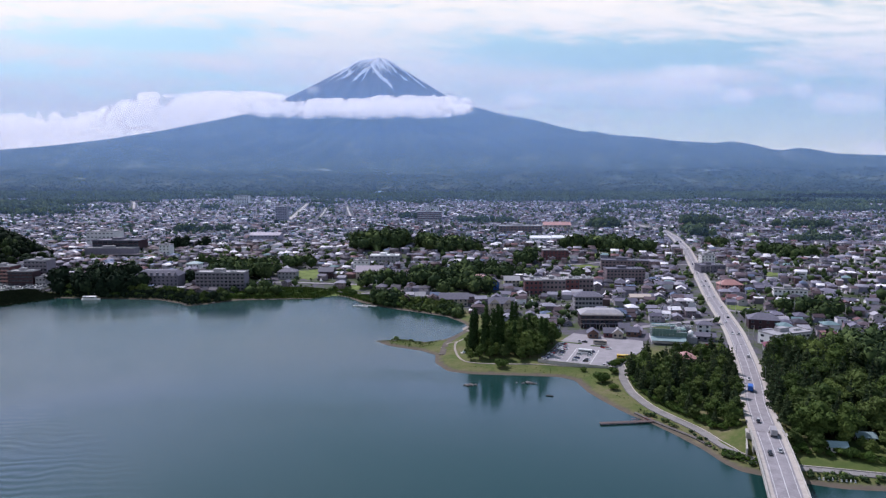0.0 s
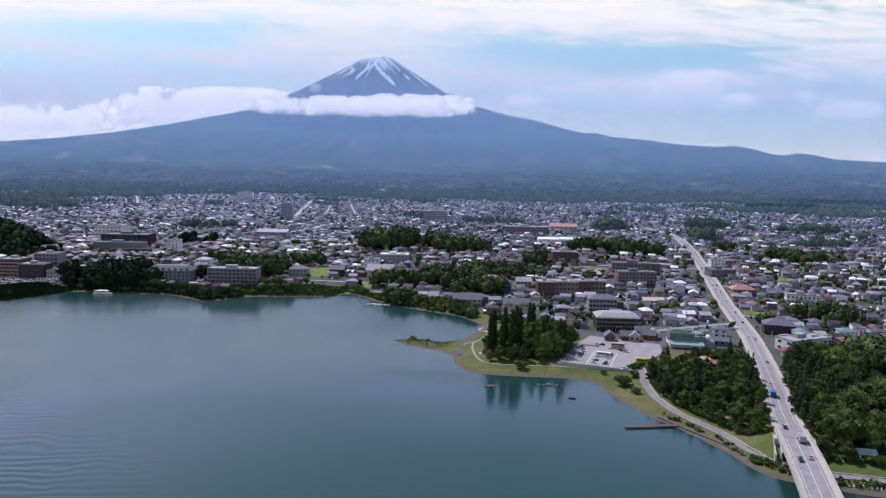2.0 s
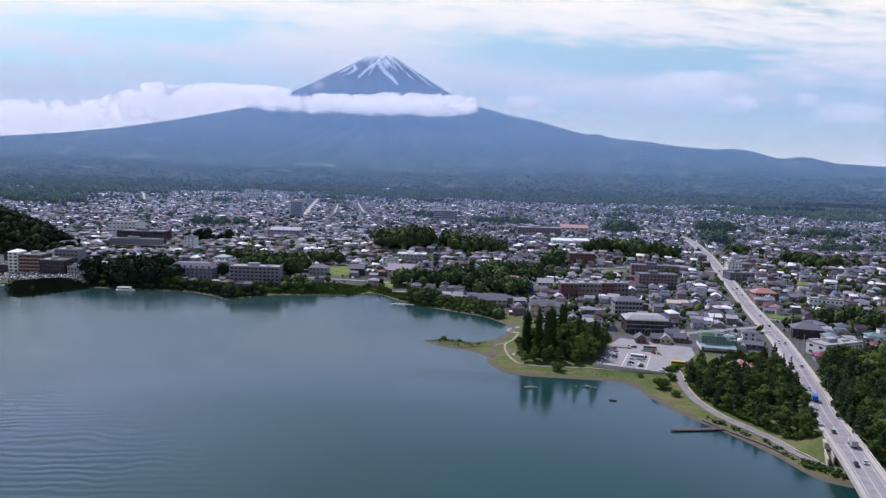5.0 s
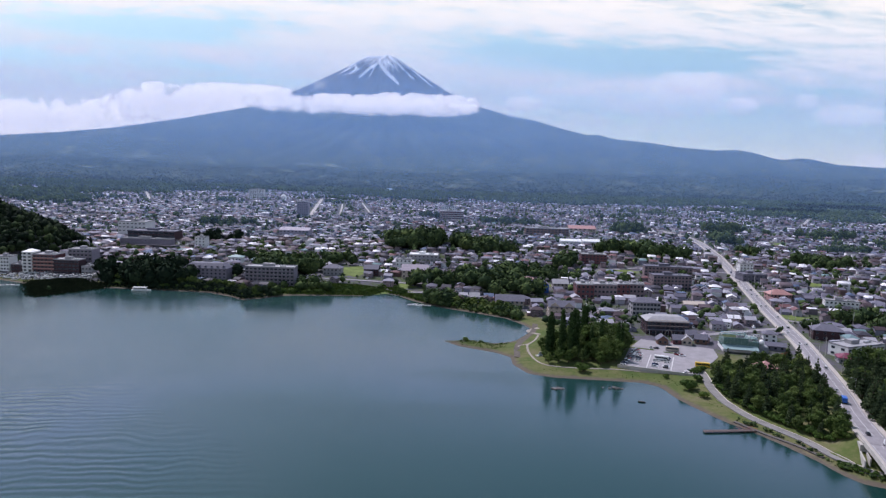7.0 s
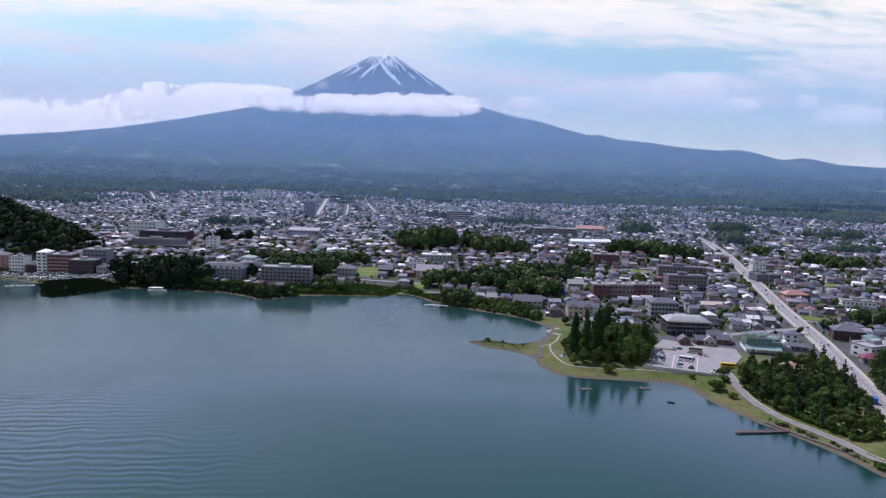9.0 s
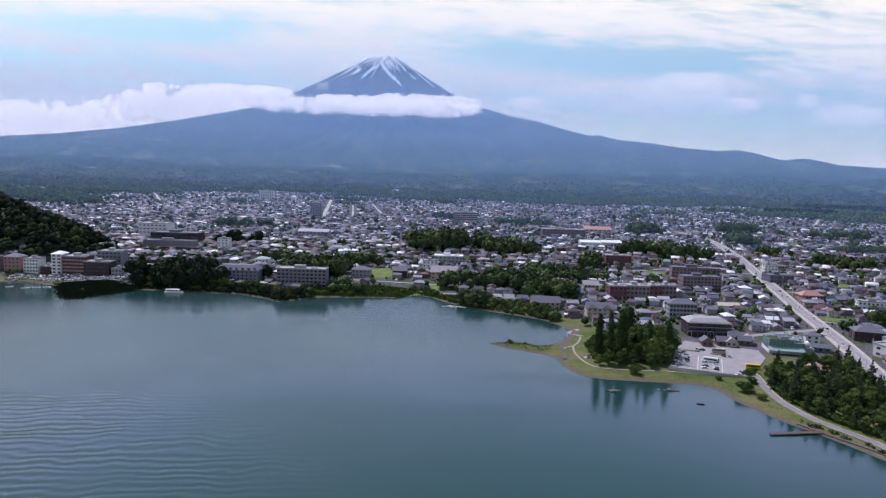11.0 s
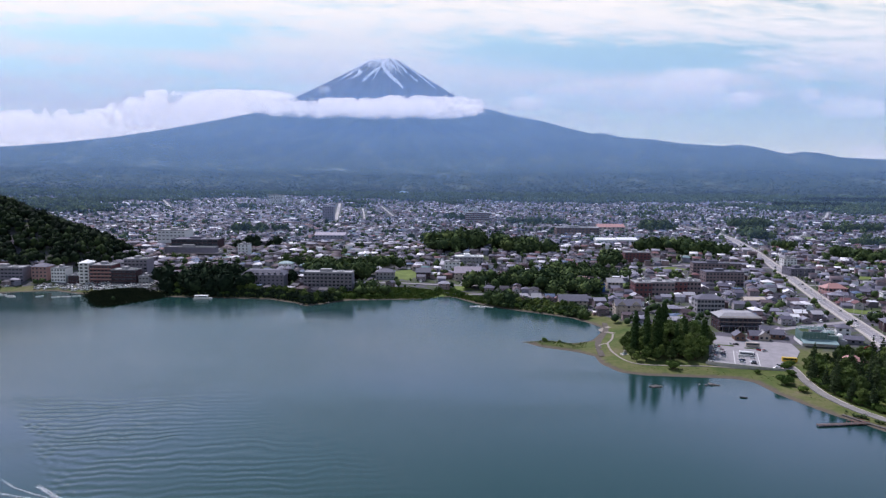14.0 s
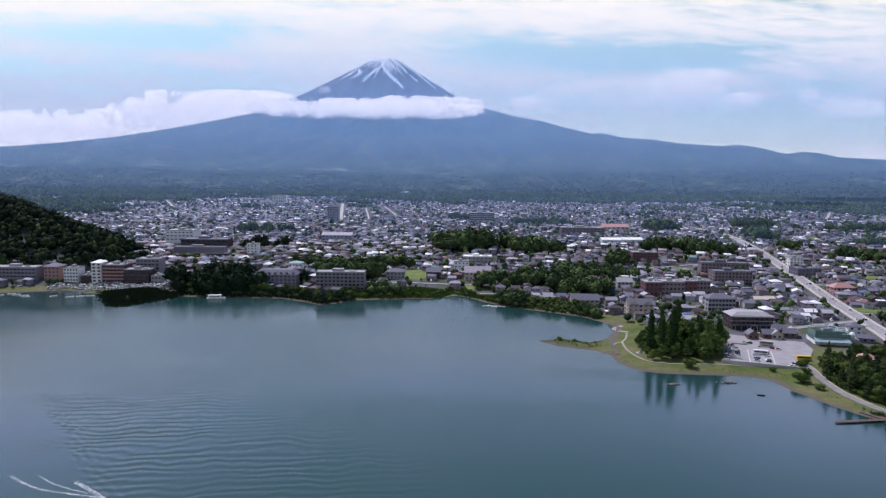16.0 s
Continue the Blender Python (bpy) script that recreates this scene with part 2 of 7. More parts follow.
MAT = {
    "ground": material("ground_cover", build_ground, 0.95, 0.0, 0.1),
    "asphalt": plain("asphalt", (0.225, 0.212, 0.225), 0.9, 0.22, 0.25, 0.2),
    "lot": plain("parking_asphalt", (0.245, 0.232, 0.245), 0.9, 0.16, 0.2, 0.2),
    "concrete": plain("concrete", (0.36, 0.345, 0.32), 0.85, 0.18, 0.4, 0.25, bump=0.01),
    "paving": plain("pale_paving", (0.36, 0.33, 0.30), 0.88, 0.16, 0.5, 0.2),
    "marking": plain("road_paint", (0.50, 0.50, 0.49), 0.7, 0.15, 1.2),
    "white": plain("white_paint", (0.66, 0.66, 0.66), 0.6, 0.10, 0.5),
    "grey": plain("grey_render", (0.28, 0.275, 0.29), 0.8, 0.14, 0.4),
    "brick": plain("red_brick", (0.135, 0.055, 0.061), 0.85, 0.22, 0.6),
    "brown": plain("dark_brown_cladding", (0.042, 0.020, 0.026), 0.7, 0.25, 0.5),
    "cream": plain("cream_render", (0.42, 0.36, 0.31), 0.8, 0.12, 0.4),
    "mauve": plain("mauve_brown_render", (0.19, 0.145, 0.155), 0.8, 0.15, 0.4),
    # grey walls, with the western hotels' cloud shade painted in as darker violet
    "dusk": plain("shade_violet_render", (0.19, 0.175, 0.215), 0.8, 0.15, 0.4),
    "pink": plain("pinkish_render", (0.33, 0.20, 0.19), 0.8, 0.12, 0.4),
    "slate": plain("slate_roof", (0.125, 0.122, 0.155), 0.7, 0.22, 0.8, 0.15),
    "timber": plain("weathered_timber", (0.16, 0.095, 0.075), 0.85, 0.28, 0.8),
    "bark": plain("bark", (0.075, 0.055, 0.04), 0.9, 0.3, 1.5),
    "stone": plain("wet_rock", (0.10, 0.09, 0.085), 0.75, 0.35, 0.8),
    "steel": plain("galvanised_steel", (0.42, 0.43, 0.44), 0.45, 0.1, 1.0, 0.5, 0.6),
    "tyre": plain("rubber", (0.02, 0.02, 0.02), 0.85, 0.2, 3.0),
    "blue": plain("blue_tarpaulin", (0.03, 0.12, 0.42), 0.6, 0.15, 1.0),
    "yellow": plain("yellow_paint", (0.62, 0.40, 0.03), 0.4, 0.1, 1.0, 0.5),
    "teal": plain("teal_metal_roof", (0.21, 0.29, 0.30), 0.6, 0.15, 0.8, 0.2),
    "red": plain("red_roof_paint", (0.34, 0.055, 0.05), 0.55, 0.2, 0.8, 0.4),
    "salmon": plain("faded_red_roof", (0.34, 0.18, 0.165), 0.6, 0.18, 0.8, 0.4),
    "lilac": plain("lilac_grey_metal", (0.27, 0.235, 0.28), 0.6, 0.15, 0.6, 0.3),
    "maroon": plain("maroon_roof", (0.16, 0.03, 0.06), 0.55, 0.2, 0.8, 0.4),
    "path": plain("worn_path_asphalt", (0.19, 0.182, 0.178), 0.9, 0.22, 0.3, 0.2),
    "gravel": plain("pale_gravel", (0.27, 0.24, 0.21), 0.9, 0.2, 0.6, 0.1),
    "sand": plain("grey_beach_gravel", (0.105, 0.092, 0.08), 0.92, 0.25, 0.5, 0.1, bump=0.02),
}
MAT["leaf"] = leafy("broad_leaves", [(0.044, 0.072, 0.022), (0.078, 0.118, 0.032), (0.060, 0.088, 0.030), (0.130, 0.175, 0.048)])
MAT["pine"] = leafy("pine_needles", [(0.030, 0.048, 0.026), (0.060, 0.084, 0.038), (0.042, 0.064, 0.031)])
MAT["poplar"] = leafy("poplar_leaves", [(0.030, 0.056, 0.020), (0.044, 0.076, 0.024)])
MAT["bushes"] = leafy("shrub_leaves", [(0.070, 0.120, 0.028), (0.045, 0.080, 0.022), (0.10, 0.15, 0.035)])


def window_glass(g, b):
    r = obj_random(g)
    g.feed(b, "Base Color", g.mix(r, (0.012, 0.016, 0.022), (0.05, 0.06, 0.075)))


MAT["glass"] = material("dark_window_glass", window_glass, 0.12, 0.0, 0.35)


def roof_build(source):
    def build(g, b):
        r = source(g)
        c = g.ramp(r, [(0.0, (0.040, 0.038, 0.052)), (0.16, (0.094, 0.090, 0.124)), (0.30, (0.058, 0.040, 0.048)), (0.42, (0.150, 0.144, 0.188)),
                       (0.55, (0.100, 0.074, 0.088)), (0.66, (0.22, 0.215, 0.262)), (0.76, (0.32, 0.31, 0.345)), (0.83, (0.14, 0.070, 0.076)), (0.875, (0.08, 0.11, 0.18)),
                       (0.91, (0.62, 0.61, 0.64)), (0.98, (0.13, 0.20, 0.215))])
        for node in g.t.nodes:
            if node.bl_idname == "ShaderNodeValToRGB":
                node.color_ramp.interpolation = "CONSTANT"
        p = place(g)
        n = g.math("ADD", g.math("MULTIPLY", g.noise(0.9, 4, 0.65, p), 0.8), 0.6)
        lit = g.n("ShaderNodeVectorMath", operation="SCALE", i0=c)
        g.feed(lit, "Scale", n)
        g.feed(b, "Base Color", lit.outputs[0])
    return build


def wall_build(source):
    def build(g, b):
        r = source(g)
        c = g.ramp(r, [(0.0, (0.36, 0.34, 0.37)), (0.2, (0.24, 0.20, 0.225)), (0.36, (0.74, 0.72, 0.75)), (0.53, (0.16, 0.135, 0.155)),
                       (0.66, (0.20, 0.20, 0.26)), (0.80, (0.26, 0.195, 0.205)), (0.9, (0.12, 0.08, 0.08))])
        for node in g.t.nodes:
            if node.bl_idname == "ShaderNodeValToRGB":
                node.color_ramp.interpolation = "CONSTANT"
        n = g.math("ADD", g.math("MULTIPLY", g.noise(0.5, 5, 0.7, place(g)), 0.5), 0.75)
        lit = g.n("ShaderNodeVectorMath", operation="SCALE", i0=c)
        g.feed(lit, "Scale", n)
        g.feed(b, "Base Color", lit.outputs[0])
    return build


MAT["roof"] = material("house_roofing", roof_build(obj_random), 0.68, 0.0, 0.2)
MAT["wall"] = material("house_render", wall_build(obj_random), 0.85, 0.0, 0.2)
MAT["far_roof"] = material("town_roofing", roof_build(island_random), 0.68, 0.0, 0.2)
MAT["far_wall"] = material("town_render", wall_build(island_random), 0.85, 0.0, 0.2)


def car_paint(g, b):
    c = g.ramp(obj_random(g), [(0.0, (0.70, 0.70, 0.70)), (0.38, (0.45, 0.46, 0.47)), (0.58, (0.02, 0.02, 0.025)), (0.8, (0.04, 0.06, 0.13)), (0.92, (0.30, 0.03, 0.03))])
    for node in g.t.nodes:
        if node.bl_idname == "ShaderNodeValToRGB":
            node.color_ramp.interpolation = "CONSTANT"
    g.feed(b, "Base Color", c)


MAT["car"] = material("car_paint", car_paint, 0.25, 0.1, 0.5)


def build_water(g, b):
    """Deep lake water: a greenish body, reflections tinted blue, small wind ripples, calmer and rougher streaks."""
    p = place(g)
    x, y, z = g.xyz(p)
    g.feed(b, "Base Color", g.mix(g.noise(0.004, 3, 0.5, p), (0.006, 0.030, 0.028), (0.008, 0.036, 0.034)))
    # blue put into the reflection colour; the sky it mirrors is whiter
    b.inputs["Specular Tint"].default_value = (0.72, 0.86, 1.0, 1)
    b.inputs["IOR"].default_value = 1.333
    calm = g.step(g.noise(0.006, 3, 0.55, g.vec(g.math("MULTIPLY", x, 0.35), y, 0.0), 0.8), 0.40, 0.60)
    rip = g.noise(1.1, 3, 0.6, g.vec(g.math("MULTIPLY", x, 0.45), y, 0.0))
    swell = g.noise(0.16, 3, 0.5, g.vec(g.math("MULTIPLY", x, 0.4), y, 0.0))
    # wash of a passing motor boat: crests that fan out east of its track over the western bay
    fx, fy = g.math("SUBTRACT", x, -223.0), g.math("SUBTRACT", y, 213.0)
    off = g.math("ADD", g.math("MULTIPLY", fx, 0.792), g.math("MULTIPLY", fy, 0.610))
    along = g.math("ADD", g.math("MULTIPLY", fx, -0.610), g.math("MULTIPLY", fy, 0.792))
    off = g.math("ADD", off, g.math("MULTIPLY", g.math("SUBTRACT", g.noise(0.05, 2, 0.5, p), 0.5), 9.0))
    bend = g.math("MULTIPLY", g.noise(0.022, 3, 0.55, p), 26.0)
    crest = g.math("SINE", g.math("MULTIPLY", g.math("ADD", g.math("SUBTRACT", y, g.math("MULTIPLY", x, 0.10)), bend), 1.25))
    cross = g.math("SINE", g.math("MULTIPLY", g.math("ADD", g.math("ADD", y, g.math("MULTIPLY", x, 0.9)), bend), 1.3))
    edge = g.math("MULTIPLY", g.step(off, -3.0, 1.0), g.math("SUBTRACT", 1.0, g.step(off, 2.0, 12.0)))
    area = g.math("MULTIPLY", g.step(off, -3.0, 2.0), g.math("SUBTRACT", 1.0, g.step(off, 22.0, 125.0)))
    area = g.math("MULTIPLY", area, g.math("SUBTRACT", 1.0, g.step(along, 85.0, 150.0)))
    patchy = g.step(g.noise(0.05, 3, 0.6, g.vec(g.math("MULTIPLY", x, 0.5), y, 3.0)), 0.30, 0.66)
    crest = g.math("ADD", g.math("MULTIPLY", crest, g.math("ADD", g.math("MULTIPLY", patchy, 0.8), 0.2)), g.math("MULTIPLY", g.math("MULTIPLY", cross, edge), 0.8))
    height = g.math("ADD", g.math("MULTIPLY", rip, g.math("MULTIPLY", g.math("ADD", g.math("MULTIPLY", calm, 0.007), 0.002), g.math("SUBTRACT", 1.0, g.math("MULTIPLY", g.step(y, 200.0, 400.0), 1.0)))), g.math("MULTIPLY", g.math("MULTIPLY", swell, 0.012), g.math("SUBTRACT", 1.0, g.math("MULTIPLY", g.step(y, 220.0, 420.0), 1.0))))
    height = g.math("ADD", height, g.math("MULTIPLY", g.math("MULTIPLY", crest, area), 0.052))
    g.feed(b, "Normal", g.bump(height, 1.0, 1.0))
    gust = g.step(g.noise(0.0075, 4, 0.55, g.vec(g.math("MULTIPLY", x, 0.45), y, 7.3), 0.6), 0.42, 0.60)
    g.feed(b, "Roughness", g.math("ADD", g.math("MULTIPLY", gust, 0.08), 0.15))


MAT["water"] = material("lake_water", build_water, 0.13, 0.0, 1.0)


# ---- the lie of the land ----
SHORE = [(-3400, 610), (-900, 590), (-620, 556), (-477, 556), (-429, 572), (-390, 554), (-369, 523), (-352, 506), (-343, 521), (-324, 549), (-283, 547),
         (-236, 543), (-212, 528), (-201, 517), (-187, 527), (-171, 542), (-111, 550), (-97, 566), (-83, 556), (-70, 535), (-49, 515),
         (-14, 492), (-1, 483), (10, 464), (14, 453), (11, 440), (0, 417), (-14, 409), (-26, 416), (-45, 412), (-34, 400), (-14, 389), (-6, 380),
         (-6, 365), (1, 349), (13, 344), (38, 342), (58, 340), (65, 334), (68, 316), (73, 302), (79, 288), (86, 277), (92, 265),
         (99, 248), (101, 238), (105, 231), (112, 227), (123, 222), (134, 218), (146, 217), (240, 205), (420, 150), (800, 90), (3400, 60)]
LAND = np.array(SHORE + [(3400, 5200), (-3400, 5200)], float)
ROAD = [(18, -62, 8.4), (60, 65, 8.4), (104, 196, 8.2), (115, 229, 8.0), (124, 258, 7.3), (134, 288, 5.9), (144, 312, 5.0), (157, 350, 4.3), (168, 385, 4.0), (180, 424, 3.9),
        (190, 464, 4.0), (206, 531, 4.9), (226, 606, 6.0), (252, 704, 7.4), (288, 841, 9.3), (315, 970, 11.3), (324, 1050, 12.5), (312, 1140, 13.8), (270, 1290, 16.0)]
# skyline of the great mountain and its neighbours on the plane through the summit: across, height
SKYLINE = [(-3500, 205), (-3012, 239), (-2638, 268), (-2265, 309), (-1893, 368), (-1596, 424), (-1374, 467), (-1227, 515), (-1044, 592), (-898, 661), (-752, 733), (-644, 797),
           (-590, 812), (-530, 815), (-477, 823), (-426, 814), (-315, 742), (-203, 674), (-92, 606), (20, 545), (131, 512), (316, 464), (501, 433), (686, 385), (835, 353), (900, 359),
           (1019, 333), (1240, 318), (1425, 295), (1682, 281), (1791, 291), (1902, 277), (2051, 241), (2125, 233), (2215, 250), (2307, 242), (2456, 214), (2779, 202), (3500, 170)]
SKX = np.array([p[0] for p in SKYLINE], float)
SKZ = np.array([p[1] for p in SKYLINE], float)


def smooth(lo, hi, v):
    u = np.clip((v - lo) / (hi - lo), 0, 1)
    return u * u * (3 - 2 * u)


def line_distance(x, y, pts, closed=False):
    """Distance from the places (x, y) to a line, with the share and number of the nearest leg."""
    best = np.full(x.shape, 1e9)
    leg, share = np.zeros(x.shape, int), np.zeros(x.shape)
    n = len(pts)
    for i in range(n if closed else n - 1):
        ax, ay, bx, by = pts[i][0], pts[i][1], pts[(i + 1) % n][0], pts[(i + 1) % n][1]
        vx, vy = bx - ax, by - ay
        u = np.clip(((x - ax) * vx + (y - ay) * vy) / (vx * vx + vy * vy), 0, 1)
        dd = np.hypot(x - ax - u * vx, y - ay - u * vy)
        near = dd < best
        best, leg, share = np.where(near, dd, best), np.where(near, i, leg), np.where(near, u, share)
    return best, leg, share


def inside(x, y, pts):
    res = np.zeros(x.shape, bool)
    n = len(pts)
    for i in range(n):
        ax, ay, bx, by = pts[i][0], pts[i][1], pts[(i + 1) % n][0], pts[(i + 1) % n][1]
        if ay == by:
            continue
        res ^= ((ay > y) != (by > y)) & (x < (bx - ax) * (y - ay) / (by - ay) + ax)
    return res


def from_shore(x, y):
    """Metres from the waterline: above zero on land."""
    dd, _, _ = line_distance(x, y, SHORE)
    return np.where(inside(x, y, LAND), dd, -dd)


def wobble(x, y, size, seed=0.0):
    """A cheap smooth unevenness between -1 and 1."""
    a, b = x / size + seed * 3.1, y / size - seed * 1.7
    return (np.sin(a * 1.3 + 1.9 * np.sin(b * 0.7 + seed)) + np.sin(b * 1.7 + 1.3 * np.sin(a * 0.9 + 2.0)) + np.sin((a + b) * 2.3 + seed) * 0.6) / 2.6


# crest of the wooded hill on the western shore: across, along, height, half breadth
HILL = np.array([(-1000, 840, 84, 120), (-800, 790, 90, 110), (-705, 766, 80, 100), (-574, 722, 57, 80), (-497, 692, 37, 62), (-441, 668, 26, 48), (-412, 656, 15, 38), (-390, 652, 3, 34), (-362, 650, 0, 34)], float)


def hills(x, y):
    """The steep wooded hill behind the western hotels, and low knolls in the town."""
    top, along, broad = (np.interp(x, HILL[:, 0], HILL[:, k]) for k in (2, 1, 3))
    h = top * smooth(-1600, -1000, x) * np.exp(-np.abs((y - along) / broad) ** 2.4)
    h = h + 9 * np.exp(-((x + 65) / 60) ** 2 - ((y - 790) / 55) ** 2)
    h = h + 7 * np.exp(-((x - 150) / 70) ** 2 - ((y - 760) / 45) ** 2)
    return h


def ground_height(x, y):
    x, y = np.asarray(x, float), np.asarray(y, float)
    sd = from_shore(x, y)
    bank = np.where(sd > 0, np.minimum(sd * 0.16, 1.2) + 1.8 * smooth(9, 26, sd), np.maximum(sd * 0.14, -5.0))
    town = np.maximum(0, y - 450) * 0.0152 * smooth(0, 60, sd) + hills(x, y) * smooth(5, 60, sd)
    low = bank + town + 0.25 * wobble(x, y, 22.0) * smooth(6, 20, sd)
    # the causeway of the main road behind the bridge
    dd, leg, share = line_distance(x, y, ROAD)
    rz = np.array([p[2] for p in ROAD])
    road_z = rz[leg] * (1 - share) + rz[np.minimum(leg + 1, len(ROAD) - 1)] * share
    hold = (1 - smooth(5.5, 15, dd)) * smooth(243, 256, y)
    low = low * (1 - hold) + (road_z - 0.35) * hold
    # the mountain
    rho = np.hypot(x - PEAK.x, y - PEAK.y) + 1e-6
    left, right = np.interp(PEAK.x - rho, SKX, SKZ), np.interp(PEAK.x + rho, SKX, SKZ)
    side = (x - PEAK.x) / rho
    share = 0.5 + 0.5 * np.clip(side * 1.25, -1, 1)
    flank = left * (1 - share) + right * share
    mean = 0.5 * (np.interp(PEAK.x - rho, SKX, SKZ) + np.interp(PEAK.x + np.minimum(rho, 700), SKX, SKZ) * 0.3 + np.interp(PEAK.x + rho, SKX, SKZ) * 0.7)
    foot = 24 + 799 * np.clip((mean - 262) / (823 - 262), 0, 1) ** 1.25
    weight = side ** 2
    ridge = np.sin(np.arctan2(x - PEAK.x, PEAK.y - y + 1e-6) * 23 + 1.5 * np.sin(rho * 0.011)) + 0.6 * np.sin(np.arctan2(x - PEAK.x, PEAK.y - y + 1e-6) * 57 + rho * 0.004)
    mount = flank * weight + foot * (1 - weight) + ridge * 9.0 * (1 - weight) * smooth(150, 500, rho) * smooth(2300, 1300, rho)
    mount = mount + 13 * wobble(x, y, 190.0, 2.0) * smooth(300, 900, rho) * (1 - weight)
    rise = smooth(2050, 3700, y)
    high = low + (mount - low) * rise
    limit = 104 + (np.interp(x / np.maximum(y, 500) * 4500.0, SKX, SKZ) - 104) * y / 4500.0 * (0.90 + 0.10 * np.clip(y / 4500.0, 0, 1))
    return np.where(y > 2000, np.minimum(high, np.maximum(limit, low)), low)


def gz(x, y):
    return float(ground_height(np.array([x]), np.array([y]))[0])


def mesh_object(name, verts, faces, mat, smooth_shade=False, parent=None):
    me = bpy.data.meshes.new(name)
    me.from_pydata([tuple(v) for v in verts], [], [tuple(f) for f in faces])
    for m in (mat if isinstance(mat, (list, tuple)) else [mat]):
        me.materials.append(m)
    if smooth_shade:
        me.polygons.foreach_set("use_smooth", [True] * len(me.polygons))
    me.update()
    ob = new(name, me)
    ob.parent = parent
    return ob


def spaced(*runs):
    out = []
    for a, b, s in runs:
        out += list(np.arange(a, b, s))
    return np.array(out + [runs[-1][1]], float)


gx = spaced((-3400, -1400, 50), (-1400, -520, 14), (-520, 380, 4.5), (380, 900, 14), (900, 2700, 21), (2700, 3400, 50))
gx = np.sort(np.concatenate([gx, np.arange(-1150, 250, 20.0) + 3.1]))
gy = spaced((50, 200, 15), (200, 580, 4.5), (580, 1000, 10), (1000, 2200, 25), (2200, 4500, 22), (4500, 4900, 50))
GX, GY = np.meshgrid(gx, gy)
GZ = ground_height(GX.ravel(), GY.ravel())
nx, ny = len(gx), len(gy)
cells = [(j * nx + i, j * nx + i + 1, (j + 1) * nx + i + 1, (j + 1) * nx + i) for j in range(ny - 1) for i in range(nx - 1)]
ground = mesh_object("ground", np.column_stack([GX.ravel(), GY.ravel(), GZ]), cells, MAT["ground"], True)
tagged(ground, "grassy lake shore, town land and forested volcano slopes", "ground", kind="structure")

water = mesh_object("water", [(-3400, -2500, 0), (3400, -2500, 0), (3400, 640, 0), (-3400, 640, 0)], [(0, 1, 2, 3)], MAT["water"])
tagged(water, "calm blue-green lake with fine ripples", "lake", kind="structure")


